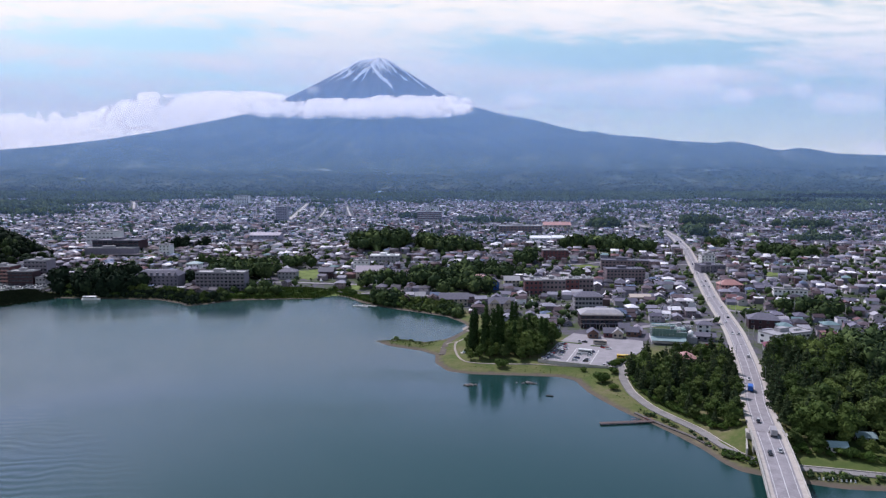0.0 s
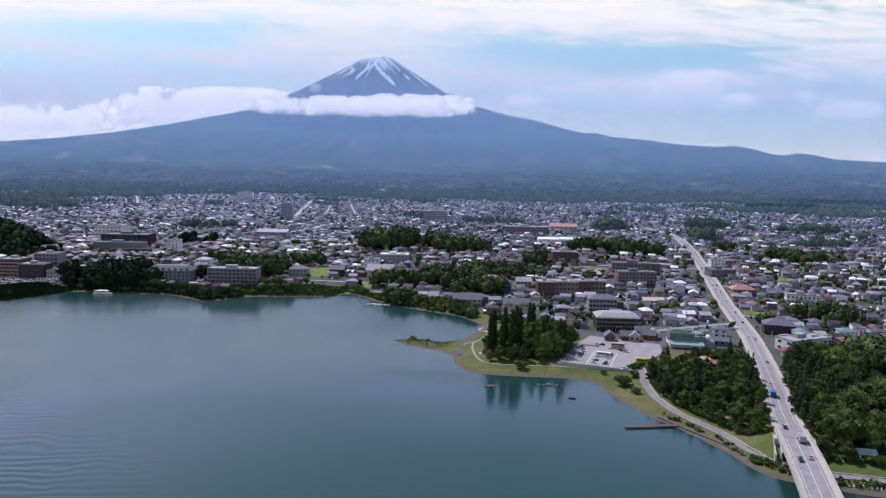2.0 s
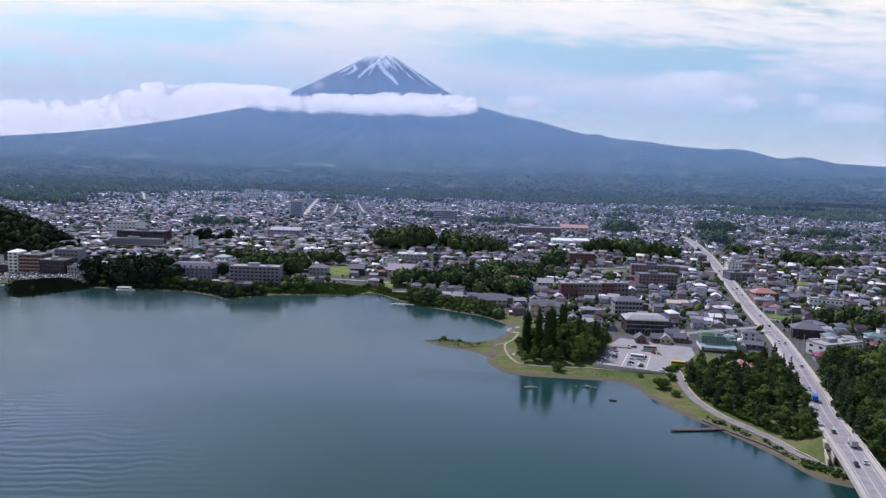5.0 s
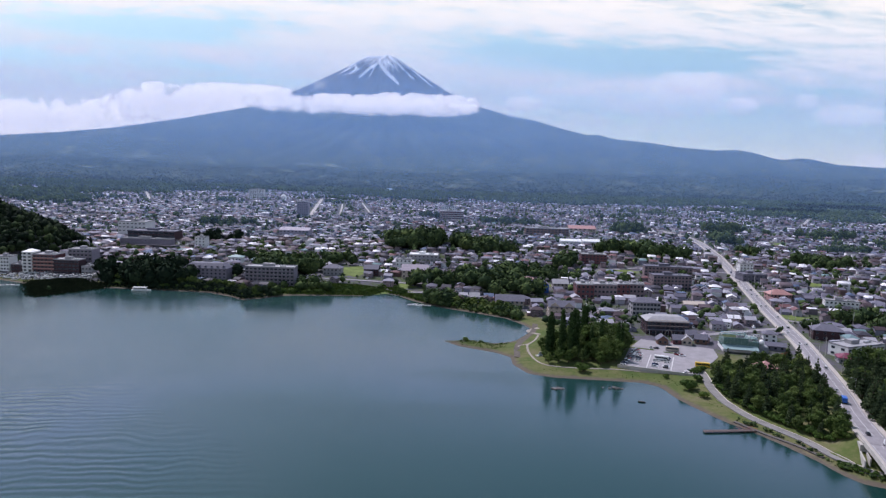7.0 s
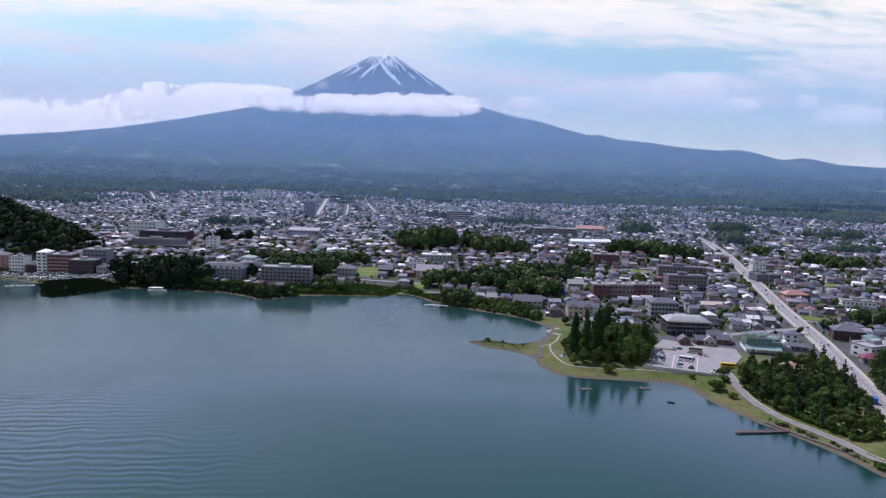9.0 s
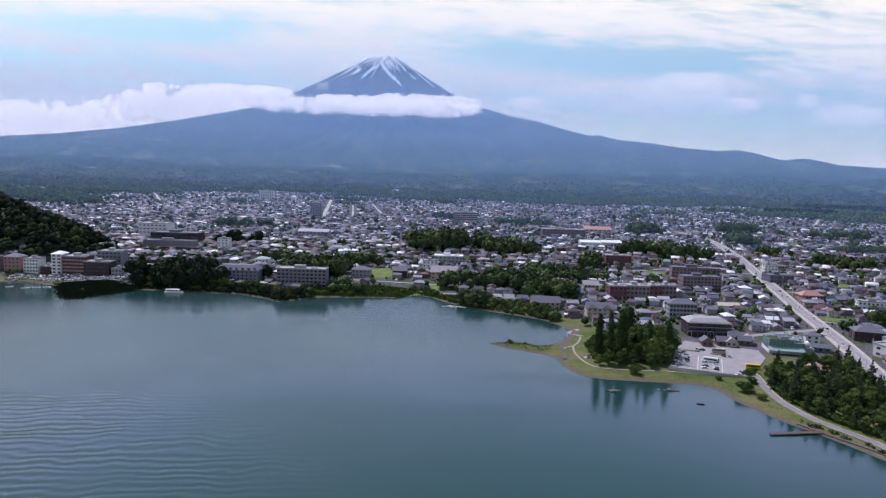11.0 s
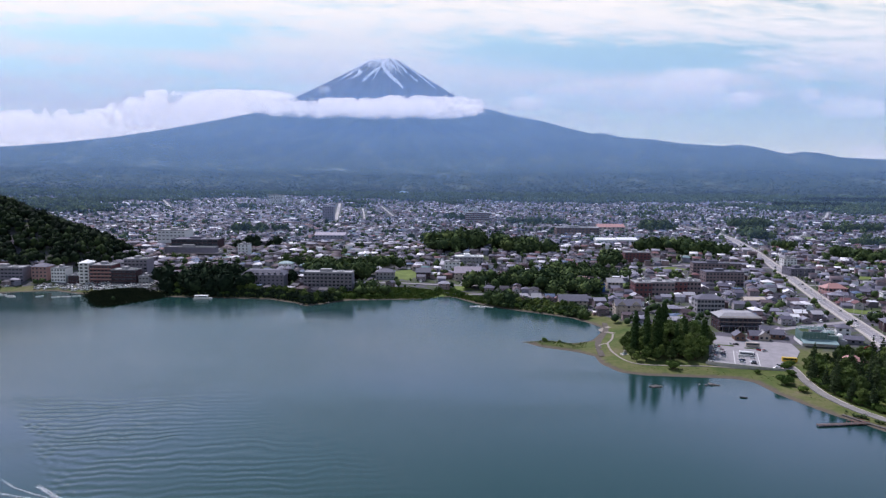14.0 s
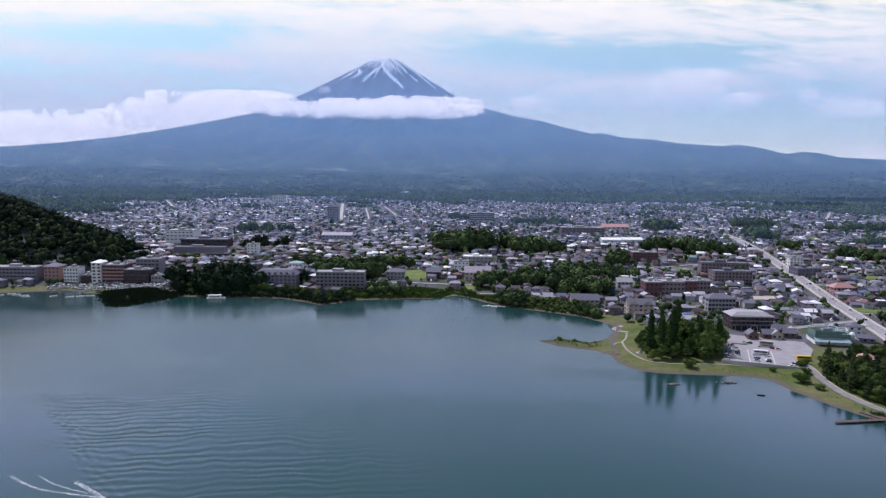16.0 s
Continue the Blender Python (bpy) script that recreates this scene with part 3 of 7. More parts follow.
# ---- small builders ----
class Shape:
    """Collects the corners and faces of one mesh."""

    def __init__(self):
        self.v, self.f, self.m = [], [], []

    def face(self, pts, mat=0):
        k = len(self.v)
        self.v += [tuple(p) for p in pts]
        self.f.append(tuple(range(k, k + len(pts))))
        self.m.append(mat)

    def box(self, x0, y0, z0, x1, y1, z1, mat=0, taper=0.0):
        k, t = len(self.v), taper
        self.v += [(x0, y0, z0), (x1, y0, z0), (x1, y1, z0), (x0, y1, z0), (x0 + t, y0 + t, z1), (x1 - t, y0 + t, z1), (x1 - t, y1 - t, z1), (x0 + t, y1 - t, z1)]
        for q in ((0, 3, 2, 1), (4, 5, 6, 7), (0, 1, 5, 4), (1, 2, 6, 5), (2, 3, 7, 6), (3, 0, 4, 7)):
            self.f.append(tuple(k + i for i in q))
            self.m.append(mat)
        return self

    def tube(self, a, b, r0, r1, sides=8, mat=0, cap=True):
        a, b = Vector(a), Vector(b)
        q = (b - a).to_track_quat("Z", "Y")
        k = len(self.v)
        for c, r in ((a, r0), (b, r1)):
            for i in range(sides):
                u = 2 * math.pi * i / sides
                self.v.append(tuple(c + q @ Vector((r * math.cos(u), r * math.sin(u), 0))))
        for i in range(sides):
            j = (i + 1) % sides
            self.f.append((k + i, k + j, k + sides + j, k + sides + i))
            self.m.append(mat)
        if cap:
            self.f += [tuple(k + sides + i for i in range(sides)), tuple(k + i for i in reversed(range(sides)))]
            self.m += [mat, mat]
        return self

    def gable(self, x0, y0, x1, y1, z0, rise, over=0.5, thick=0.22, mat=0):
        """A pitched roof slab with the ridge along x, with eaves and verges."""
        ym = (y0 + y1) / 2
        xa, xb, ya, yb = x0 - over, x1 + over, y0 - over, y1 + over
        drop = rise * over / (ym - y0)
        lo, hi = z0 - drop, z0 + rise
        sec = [(ya, lo), (ym, hi), (yb, lo), (yb, lo + thick), (ym, hi + thick), (ya, lo + thick)]
        k = len(self.v)
        for xx in (xa, xb):
            self.v += [(xx, p, z) for p, z in sec]
        for i in range(6):
            j = (i + 1) % 6
            self.f.append((k + j, k + i, k + 6 + i, k + 6 + j))
            self.m.append(mat)
        for s in (0, 6):
            self.f += [(k + s, k + s + 1, k + s + 4, k + s + 5), (k + s + 1, k + s + 2, k + s + 3, k + s + 4)]
            self.m += [mat, mat]
        return self

    def gable_ends(self, x0, y0, x1, y1, z0, rise, mat=0):
        ym = (y0 + y1) / 2
        self.face([(x0, y0, z0), (x0, y1, z0), (x0, ym, z0 + rise)], mat)
        self.face([(x1, y0, z0), (x1, ym, z0 + rise), (x1, y1, z0)], mat)
        return self

    def hip(self, x0, y0, x1, y1, z0, rise, over=0.6, thick=0.2, mat=0, flat=0.0):
        xa, xb, ya, yb = x0 - over, x1 + over, y0 - over, y1 + over
        run = min((yb - ya) / 2, (xb - xa) / 2) * (1 - flat)
        k = len(self.v)
        top = [(xa + run, ya + run), (xb - run, ya + run), (xb - run, yb - run), (xa + run, yb - run)]
        self.v += [(xa, ya, z0), (xb, ya, z0), (xb, yb, z0), (xa, yb, z0), (xa, ya, z0 + thick), (xb, ya, z0 + thick), (xb, yb, z0 + thick), (xa, yb, z0 + thick)]
        self.v += [(p, q, z0 + thick + rise) for p, q in top]
        for q in ((0, 3, 2, 1), (0, 1, 5, 4), (1, 2, 6, 5), (2, 3, 7, 6), (3, 0, 4, 7), (4, 5, 9, 8), (5, 6, 10, 9), (6, 7, 11, 10), (7, 4, 8, 11), (8, 9, 10, 11)):
            self.f.append(tuple(k + i for i in q))
            self.m.append(mat)
        return self

    def add(self, v, f, m=0):
        k = len(self.v)
        self.v += [tuple(p) for p in v]
        self.f += [tuple(k + i for i in q) for q in f]
        self.m += [m] * len(f)
        return self

    def mesh(self, name, mats, soft=False):
        me = bpy.data.meshes.new(name)
        me.from_pydata(self.v, [], self.f)
        for m in (mats if isinstance(mats, (list, tuple)) else [mats]):
            me.materials.append(m)
        me.polygons.foreach_set("material_index", self.m)
        if soft:
            me.polygons.foreach_set("use_smooth", [True] * len(me.polygons))
        me.update()
        return me


def part(name, shape, mats, parent, label="", soft=False):
    """Links a shape (or a mesh that is there already) as one mesh object under a thing or a part."""
    ob = new(name, shape.mesh(name, mats, soft) if isinstance(shape, Shape) else shape)
    ob.parent = parent
    if label:
        ob["label"] = label
    return ob


def thing(name, label, category, m=None, group="", kind=""):
    """An Empty at the base of a thing."""
    ob = new(name)
    ob.empty_display_size = 0.5
    if m is not None:
        ob.matrix_basis = m
    return tagged(ob, label, category, group, kind)


def single(name, shape, mats, label, category, m=None, group="", kind="", soft=False):
    ob = new(name, shape.mesh(name, mats, soft) if isinstance(shape, Shape) else shape)
    if m is not None:
        ob.matrix_basis = m
    return tagged(ob, label, category, group, kind)


def bulk(name, v, f, mats, index=None, soft=False):
    """A large mesh straight from arrays: corners n x 3, faces m x 4 or m x 3."""
    v, f = np.asarray(v, np.float32), np.asarray(f, np.int32)
    me = bpy.data.meshes.new(name)
    n, k = f.shape
    me.vertices.add(len(v))
    me.vertices.foreach_set("co", v.ravel())
    me.loops.add(n * k)
    me.loops.foreach_set("vertex_index", f.ravel())
    me.polygons.add(n)
    me.polygons.foreach_set("loop_start", np.arange(n, dtype=np.int32) * k)
    for m in (mats if isinstance(mats, (list, tuple)) else [mats]):
        me.materials.append(m)
    if index is not None:
        me.polygons.foreach_set("material_index", np.asarray(index, np.int32))
    if soft:
        me.polygons.foreach_set("use_smooth", [True] * n)
    me.update(calc_edges=True)
    return me


def ribbon(pts, half, lift=0.0, thick=0.0, follow=False, step=6.0):
    """A strip along a line of (x, y[, z]); with follow its height is the ground's."""
    line = []
    for a, b in zip(pts[:-1], pts[1:]):
        n = max(1, int(math.hypot(b[0] - a[0], b[1] - a[1]) / step))
        for i in range(n):
            u = i / n
            line.append([p + (q - p) * u for p, q in zip(a, b)])
    line.append(list(pts[-1]))
    arr = np.array(line, float)
    for _ in range(3):
        arr[1:-1] = (arr[:-2] + 2 * arr[1:-1] + arr[2:]) / 4
    tang = np.gradient(arr[:, :2], axis=0)
    tang /= np.linalg.norm(tang, axis=1)[:, None] + 1e-9
    nrm = np.column_stack([tang[:, 1], -tang[:, 0]])
    lo, hi = (-half, half) if np.isscalar(half) else half
    L, R = arr[:, :2] + nrm * lo, arr[:, :2] + nrm * hi
    if follow:
        zl = zr = np.maximum(ground_height(arr[:, 0], arr[:, 1]), np.maximum(ground_height(L[:, 0], L[:, 1]), ground_height(R[:, 0], R[:, 1]))) + lift
    else:
        zl = zr = arr[:, 2] + lift
    s = Shape()
    n = len(arr)
    rows = [np.column_stack([L, zl]), np.column_stack([R, zr])]
    if thick:
        rows += [np.column_stack([R, zr - thick]), np.column_stack([L, zl - thick])]
    k = len(rows)
    for i in range(n):
        s.v += [tuple(r[i]) for r in rows]
    for i in range(n - 1):
        for j in range(k if k > 2 else 1):
            a, b = i * k + j, i * k + (j + 1) % k
            s.f.append((a, b, b + k, a + k))
            s.m.append(0)
    if k > 2:
        s.f += [(3, 2, 1, 0), tuple((n - 1) * 4 + i for i in range(4))]
        s.m += [0, 0]
    return s


# ---- roads, bridge, paths, parking ----
land_road = [p for p in ROAD if p[1] >= 258]
road = single("road", ribbon([(121, 248, 7.6)] + land_road, 4.0, 0.0, 0.45), MAT["asphalt"], "two-lane asphalt main road climbing through the town", "road", kind="structure")
for side, name in ((-1, "pavement"), (1, "pavement")):
    band = (-6.2, -4.0) if side < 0 else (4.0, 6.2)
    single(name, ribbon([(121, 248, 7.6)] + land_road, band, 0.16, 0.6), MAT["paving"], "pale paved footway with a raised kerb", "pavement", kind="structure")
lines = Shape()
for lo, hi in ((-3.35, -3.2), (3.2, 3.35), (-0.09, 0.09)):
    r = ribbon(ROAD[1:], (lo, hi), 0.012)
    lines.add(r.v, r.f)
part("road_marking", lines, MAT["marking"], road)

bridge = thing("bridge", "concrete road bridge with solid parapets over the lake", "bridge")
span = [p for p in ROAD if p[1] < 259]
part("deck", ribbon(span, 5.6, 0.0, 0.9), MAT["asphalt"], bridge, "grey asphalt carriageway")
for lo, hi in ((-5.6, -4.0), (4.0, 5.6)):
    part("footway", ribbon(span, (lo, hi), 0.18, 0.2), MAT["paving"], bridge, "pale concrete footway")
for lo, hi in ((-5.85, -5.55), (5.55, 5.85)):
    part("parapet", ribbon(span, (lo, hi), 0.95, 1.9), MAT["concrete"], bridge, "weathered concrete parapet")
for lo, hi in ((-3.6, -2.8), (2.8, 3.6)):
    part("girder", ribbon(span, (lo, hi), -0.9, 1.3), MAT["concrete"], bridge)
for k, (px, py) in enumerate(((38, -1), (62, 71), (84, 137), (103, 193))):
    s = Shape()
    c, sn = math.cos(-0.32), math.sin(-0.32)
    s.box(-4.4, -0.9, -5, 4.4, 0.9, 6.0, taper=0.15)
    ob = part("pier", s, MAT["concrete"], bridge)
    ob.matrix_basis = pose(px, py, 0, 0, 0, -18)
ab = Shape().box(-7.2, -2.2, -1, 7.2, 2.2, 6.9)
part("abutment", ab, MAT["concrete"], bridge).matrix_basis = pose(121.5, 249.5, 0, 0, 0, -18)

PATH_LINE = [(92, 356), (90.5, 343), (87, 328), (86.5, 310), (90, 291), (97, 276), (102.5, 265), (105, 254), (107, 243), (112, 236), (118, 233), (128, 230.5), (138, 228), (152, 225), (220, 216), (400, 175)]
single("lakeside_path", ribbon(PATH_LINE, 1.8, 0.10, 0.5, True, 3), MAT["path"], "grey asphalt lakeside promenade", "path", kind="structure")
single("path_kerb", ribbon(PATH_LINE, (-2.25, -1.8), 0.38, 0.7, True, 3), MAT["paving"], "pale concrete edging wall along the promenade", "kerb", kind="structure")
single("revetment", ribbon([(82.5, 287), (88.5, 276), (94.5, 266), (99, 259), (101.5, 251)], 0.7, 0.35, 1.0, True, 3), MAT["stone"], "dark stone revetment above the waterline", "revetment", kind="structure")
BEACH = [(16, 430), (12, 415), (6, 404), (4.5, 391), (6.5, 372), (9.5, 361), (16, 358), (28, 357), (52, 356), (66, 352.5), (81, 347.5), (90, 347)]
single("gravel_beach", ribbon([(18, 463), (16, 449), (13, 438), (7.5, 425), (3, 412.5), (0, 402), (-1.5, 390), (-2.5, 378)], 1.8, 0.03, 0.25, True, 3), MAT["sand"], "bare grey gravel beach along the cove", "beach", kind="structure")
single("beach_path", ribbon(BEACH, 0.62, 0.10, 0.25, True, 3), MAT["gravel"], "narrow pale gravel path along the beach", "path", kind="structure")
single("beach_path", ribbon([(6, 404), (0, 399), (-3, 392)], 0.45, 0.12, 0.25, True, 3), MAT["gravel"], "narrow pale gravel spur to the spit", "path", kind="structure")
single("slip_road", ribbon([(19, 452), (10, 447), (13, 438), (17, 432)], 1.7, 0.08, 0.3, True, 3), MAT["gravel"], "pale concrete slipway behind the beach", "road", kind="structure")

LOT = [(51, 359), (88, 345), (113, 384), (117, 402), (79, 421), (66, 398)]
lot_z = max(gz(x, y) for x, y in LOT) + 0.12
slab = Shape()
slab.face([(x, y, lot_z) for x, y in LOT])
for (ax, ay), (bx, by) in zip(LOT, LOT[1:] + LOT[:1]):
    slab.face([(ax, ay, lot_z), (ax, ay, lot_z - 1.6), (bx, by, lot_z - 1.6), (bx, by, lot_z)])
parking = single("parking_lot", slab, MAT["lot"], "large pale asphalt parking lot with white bays", "parking lot", kind="structure")
LU, LV = Vector((37, -14, 0)).normalized(), Vector((14, 37, 0)).normalized()
marks = Shape()


def lot_point(u, v, dz=0.0):
    p = Vector((51, 359, lot_z + dz)) + LU * u + LV * v
    return p


def lot_bar(u0, v0, u1, v1, w=0.14):
    a, b = lot_point(u0, v0, 0.008), lot_point(u1, v1, 0.008)
    n = (b - a).normalized().cross(Vector((0, 0, 1))) * w
    marks.face([a - n, b - n, b + n, a + n])


for u in (13.2, 25.6):
    lot_bar(u, 3, u, 32, 0.22)
for k in range(11):
    for u in (5.0, 14.6, 20.2):
        lot_bar(u, 5 + k * 2.5, u + 4.8, 5 + k * 2.5)
part("lot_marking", marks, MAT["marking"], parking)
for u, v, lu, lv in ((7, 43, 14, 1.4), (24, 41, 9, 1.3)):
    s = Shape()
    s.box(-lu / 2, -lv / 2, 0, lu / 2, lv / 2, 0.28)
    ob = part("planted_island", s, MAT["bushes"], parking, "low clipped hedge strip")
    q = lot_point(u, v)
    ob.matrix_basis = pose(q.x, q.y, q.z, 0, 0, -20.7)
for u, v, lu in ((18.5, -0.6, 40),):
    s = Shape()
    s.box(-lu / 2, -0.2, -1.4, lu / 2, 0.2, 0.75)
    q = lot_point(u, v)
    single("retaining_wall", s, MAT["concrete"], "low stained concrete wall in front of the parking lot", "wall", pose(q.x, q.y, q.z, 0, 0, -20.7), kind="structure")

STREETS = ([(-284, 1150), (-297, 1240), (-320, 1400), (-363, 1700)], [(-244, 1235), (-266, 1400), (-286, 1540)], [(-192, 1290), (-223, 1456), (-249, 1600)],
                         [(570, 1290), (624, 1319), (670, 1380), (757, 1530)], [(-690, 1470), (-730, 1550), (-790, 1680), (-835, 1770)],
                         [(206, 531), (160, 545), (112, 520), (80, 500), (55, 500)], [(226, 606), (300, 596), (380, 570)], [(200, 490), (240, 470), (300, 452)],
                         [(-100, 578), (-62, 556), (-30, 548), (20, 530)], [(-178, 601), (-140, 600), (-100, 596), (-60, 590)], [(190, 464), (150, 452), (120, 436), (100, 424)],
                         [(252, 704), (180, 715), (100, 690), (40, 690), (-60, 660)], [(260, 735), (340, 720), (430, 690)], [(324, 1050), (296, 1108), (232, 1124), (150, 1134)])
for k, pts in enumerate(STREETS):
    single("street", ribbon(pts, (3.4, 1.6, 1.8, 2.6, 2.6)[k] if k < 5 else 2.6, 0.35 if k < 5 else 0.2, 0.8, True, 12), MAT["paving"] if k < 5 else MAT["asphalt"], "narrow sunlit town street", "street", kind="structure")


# ---- what stands where: woods, fields, big plots ----
# across, along, half widths, trees for each 100 square metres, kind, height
GROVES = [(-300, 578, 42, 26, 1.3, "dark", 12), (-232, 592, 22, 12, 1.0, "dark", 9), (-188, 622, 30, 34, 1.1, "leaf", 12), (-160, 560, 22, 9, 1.2, "leaf", 7), (-83, 790, 36, 34, 1.1, "leaf", 14),
          (-8, 792, 42, 30, 1.0, "leaf", 12), (-10, 600, 34, 34, 1.0, "leaf", 10), (18, 560, 26, 22, 0.9, "leaf", 9), (40, 640, 42, 24, 0.9, "leaf", 9), (80, 707, 12, 14, 1.6, "leaf", 14),
          (-55, 585, 24, 18, 1.0, "leaf", 9), (184, 792, 54, 34, 1.1, "leaf", 12), (246, 1100, 30, 36, 0.8, "leaf", 11), (412, 1150, 36, 22, 0.9, "leaf", 12), (380, 772, 27, 32, 0.9, "leaf", 10),
          (351, 976, 18, 30, 0.9, "leaf", 12), (332, 862, 15, 20, 0.9, "leaf", 9), (-160, 690, 26, 30, 0.7, "leaf", 8), (255, 478, 18, 22, 0.9, "leaf", 9), (208, 456, 9, 12, 1.2, "leaf", 8),
          (476, 905, 36, 20, 0.8, "leaf", 9), (566, 1105, 50, 22, 0.8, "leaf", 10), (-60, 1260, 40, 25, 0.6, "leaf", 9), (-380, 1020, 45, 28, 0.6, "leaf", 9), (-330, 830, 30, 16, 0.8, "dark", 10),
          (-120, 930, 30, 16, 0.5, "leaf", 8), (60, 1180, 50, 30, 0.6, "leaf", 9), (120, 610, 14, 8, 1.0, "leaf", 7), (178, 640, 20, 10, 0.9, "leaf", 8), (-250, 700, 22, 14, 0.7, "leaf", 8), (1060, 1880, 190, 60, 0.9, "dark", 11), (800, 1690, 90, 26, 0.9, "dark", 10)]
FIELDS = [(100, 815, 40, 26), (-135, 640, 22, 32), (128, 690, 26, 16), (-640, 1100, 40, 26), (-400, 552, 80, 36), (300, 650, 22, 14), (215, 500, 12, 10), (440, 1000, 36, 24), (60, 600, 16, 10), (-122, 566, 58, 15), (24, 434, 18, 16)]
LEFT_WOOD = [(91, 330), (90.5, 316), (93.5, 299), (101, 281), (108.5, 266), (115, 258), (128, 292), (137, 315), (148, 350), (152, 372), (128, 372), (108, 360), (97, 345)]
RIGHT_WOOD = [(128, 243), (150, 236), (230, 224), (420, 190), (480, 330), (330, 392), (262, 388), (205, 372), (168, 352), (152, 318), (140, 285)]
POPLAR_GROVE = [(10, 365), (20, 361), (51, 361), (55, 372), (63, 396), (58, 412), (30, 420), (18, 408), (12, 388)]
PLOTS = []      # (x0, y0, x1, y1) of the large buildings, kept free of houses


def in_ellipse(x, y, e):
    return ((x - e[0]) / e[2]) ** 2 + ((y - e[1]) / e[3]) ** 2 < 1


# ---- large buildings ----
def pane_mesh(w, h, mats):
    s = Shape()
    s.box(-w / 2, -0.07, -h / 2, w / 2, 0.10, h / 2, 0)
    s.box(-w / 2 + 0.12, -0.09, -h / 2 + 0.12, w / 2 - 0.12, 0.0, h / 2 - 0.12, 1)
    return s.mesh("window", mats)


def building(name, x, y, wid, dep, h, floors, bays, wall, label, turn=0.0, roof="flat", roof_mat=None, win=(1.5, 1.4), balcony=False, sides=True, z=None, rise=3.0, group="", extra=None, category="building", dormers=0):
    """A block with its front centre at (x, y), facing the lake: walls, roof, and one window object for each opening."""
    z = gz(x, y + dep / 2) - 0.1 if z is None else z
    root = thing(name, label, category, pose(x, y, z, 0, 0, turn), group)
    PLOTS.append((x - wid / 2 - 4, y - 6, x + wid / 2 + 4, y + dep + 4))
    s = Shape().box(-wid / 2, 0, -2, wid / 2, dep, h)
    if roof == "gable":
        s.gable_ends(-wid / 2, 0, wid / 2, dep, h, rise)
    part("wall", s, wall, root)
    rm = roof_mat or MAT["grey"]
    r = Shape()
    if roof == "flat":
        r.box(-wid / 2 - 0.15, -0.15, h + 0.003, wid / 2 + 0.15, dep + 0.15, h + 0.35)
        for a in (-wid / 2 - 0.15, wid / 2 - 0.15):
            r.box(a, -0.15, h + 0.35, a + 0.3, dep + 0.15, h + 0.9)
        for b in (-0.15, dep - 0.15):
            r.box(-wid / 2 + 0.15, b, h + 0.35, wid / 2 - 0.15, b + 0.3, h + 0.9)
    elif roof == "gable":
        r.gable(-wid / 2, 0, wid / 2, dep, h, rise, 0.7, 0.25)
    else:
        r.hip(-wid / 2, 0, wid / 2, dep, h, rise, 0.7, 0.25, flat=0.0 if roof == "hip" else 0.45)
    part("roof", r, rm, root)
    if roof == "flat":
        u = Shape().box(-wid * 0.18, dep * 0.45, h + 0.35, wid * 0.05, dep * 0.8, h + 2.6)
        part("stair_house", u, rm, root)
        u = Shape()
        for k in range(3):
            u.box(wid * 0.18 + k * 1.9, dep * 0.4, h + 0.352, wid * 0.18 + k * 1.9 + 1.3, dep * 0.4 + 1.2, h + 1.5)
        part("roof_plant", u, MAT["steel"], root, "grey rooftop air units")
    pm = pane_mesh(win[0], win[1], [MAT["slate"], MAT["glass"]])
    fh = h / floors
    for f in range(floors):
        zc = (f + 0.55) * fh
        for b in range(bays):
            xc = -wid / 2 + (b + 0.5) * wid / bays
            part("window", pm, None, root).matrix_basis = pose(xc, -0.03, zc)
        if sides:
            nb = max(2, int(dep / 4.5))
            for b in range(nb):
                yc = (b + 0.5) * dep / nb
                part("window", pm, None, root).matrix_basis = pose(-wid / 2 - 0.03, yc, zc, 0, 0, -90)
        if balcony and f > 0:
            s = Shape().box(-wid / 2 + 0.2, -1.3, f * fh - 0.1, wid / 2 - 0.2, 0.0, f * fh + 0.08)
            s.box(-wid / 2 + 0.2, -1.3, f * fh + 0.08, wid / 2 - 0.2, -1.2, f * fh + 1.0)
            slab = part("balcony", s, MAT["white"] if balcony is True else balcony, root)
            s = Shape().box(-wid / 2 + 0.2, -1.34, f * fh + 1.003, wid / 2 - 0.2, -1.16, f * fh + 1.08)
            part("handrail", s, MAT["steel"], slab)
    for k in range(dormers):
        xc = -wid / 2 + (k + 0.5) * wid / dormers
        s = Shape().box(xc - 0.9, 0.6, h, xc + 0.9, 4.0, h + 2.2, 0)
        s.box(xc - 1.1, 0.4, h + 2.2, xc + 1.1, 4.2, h + 2.45, 1)
        dormer = part("dormer", s, [wall, rm], root)
        part("dormer_window", Shape().box(xc - 0.6, 0.5, h + 0.7, xc + 0.6, 0.62, h + 1.9), MAT["glass"], dormer)
    if extra:
        extra(root)
    return root


def awning(root):
    s = Shape()
    s.box(-12.5, -2.6, 3.4, 12.5, 0, 3.8)
    part("canopy", s, MAT["slate"], root, "dark entrance canopy")
    s = Shape()
    for k in range(7):
        s.tube((-12 + k * 4.0, -2.3, -0.5), (-12 + k * 4.0, -2.3, 3.4), 0.12, 0.12, 6)
    part("canopy_post", s, MAT["steel"], root)


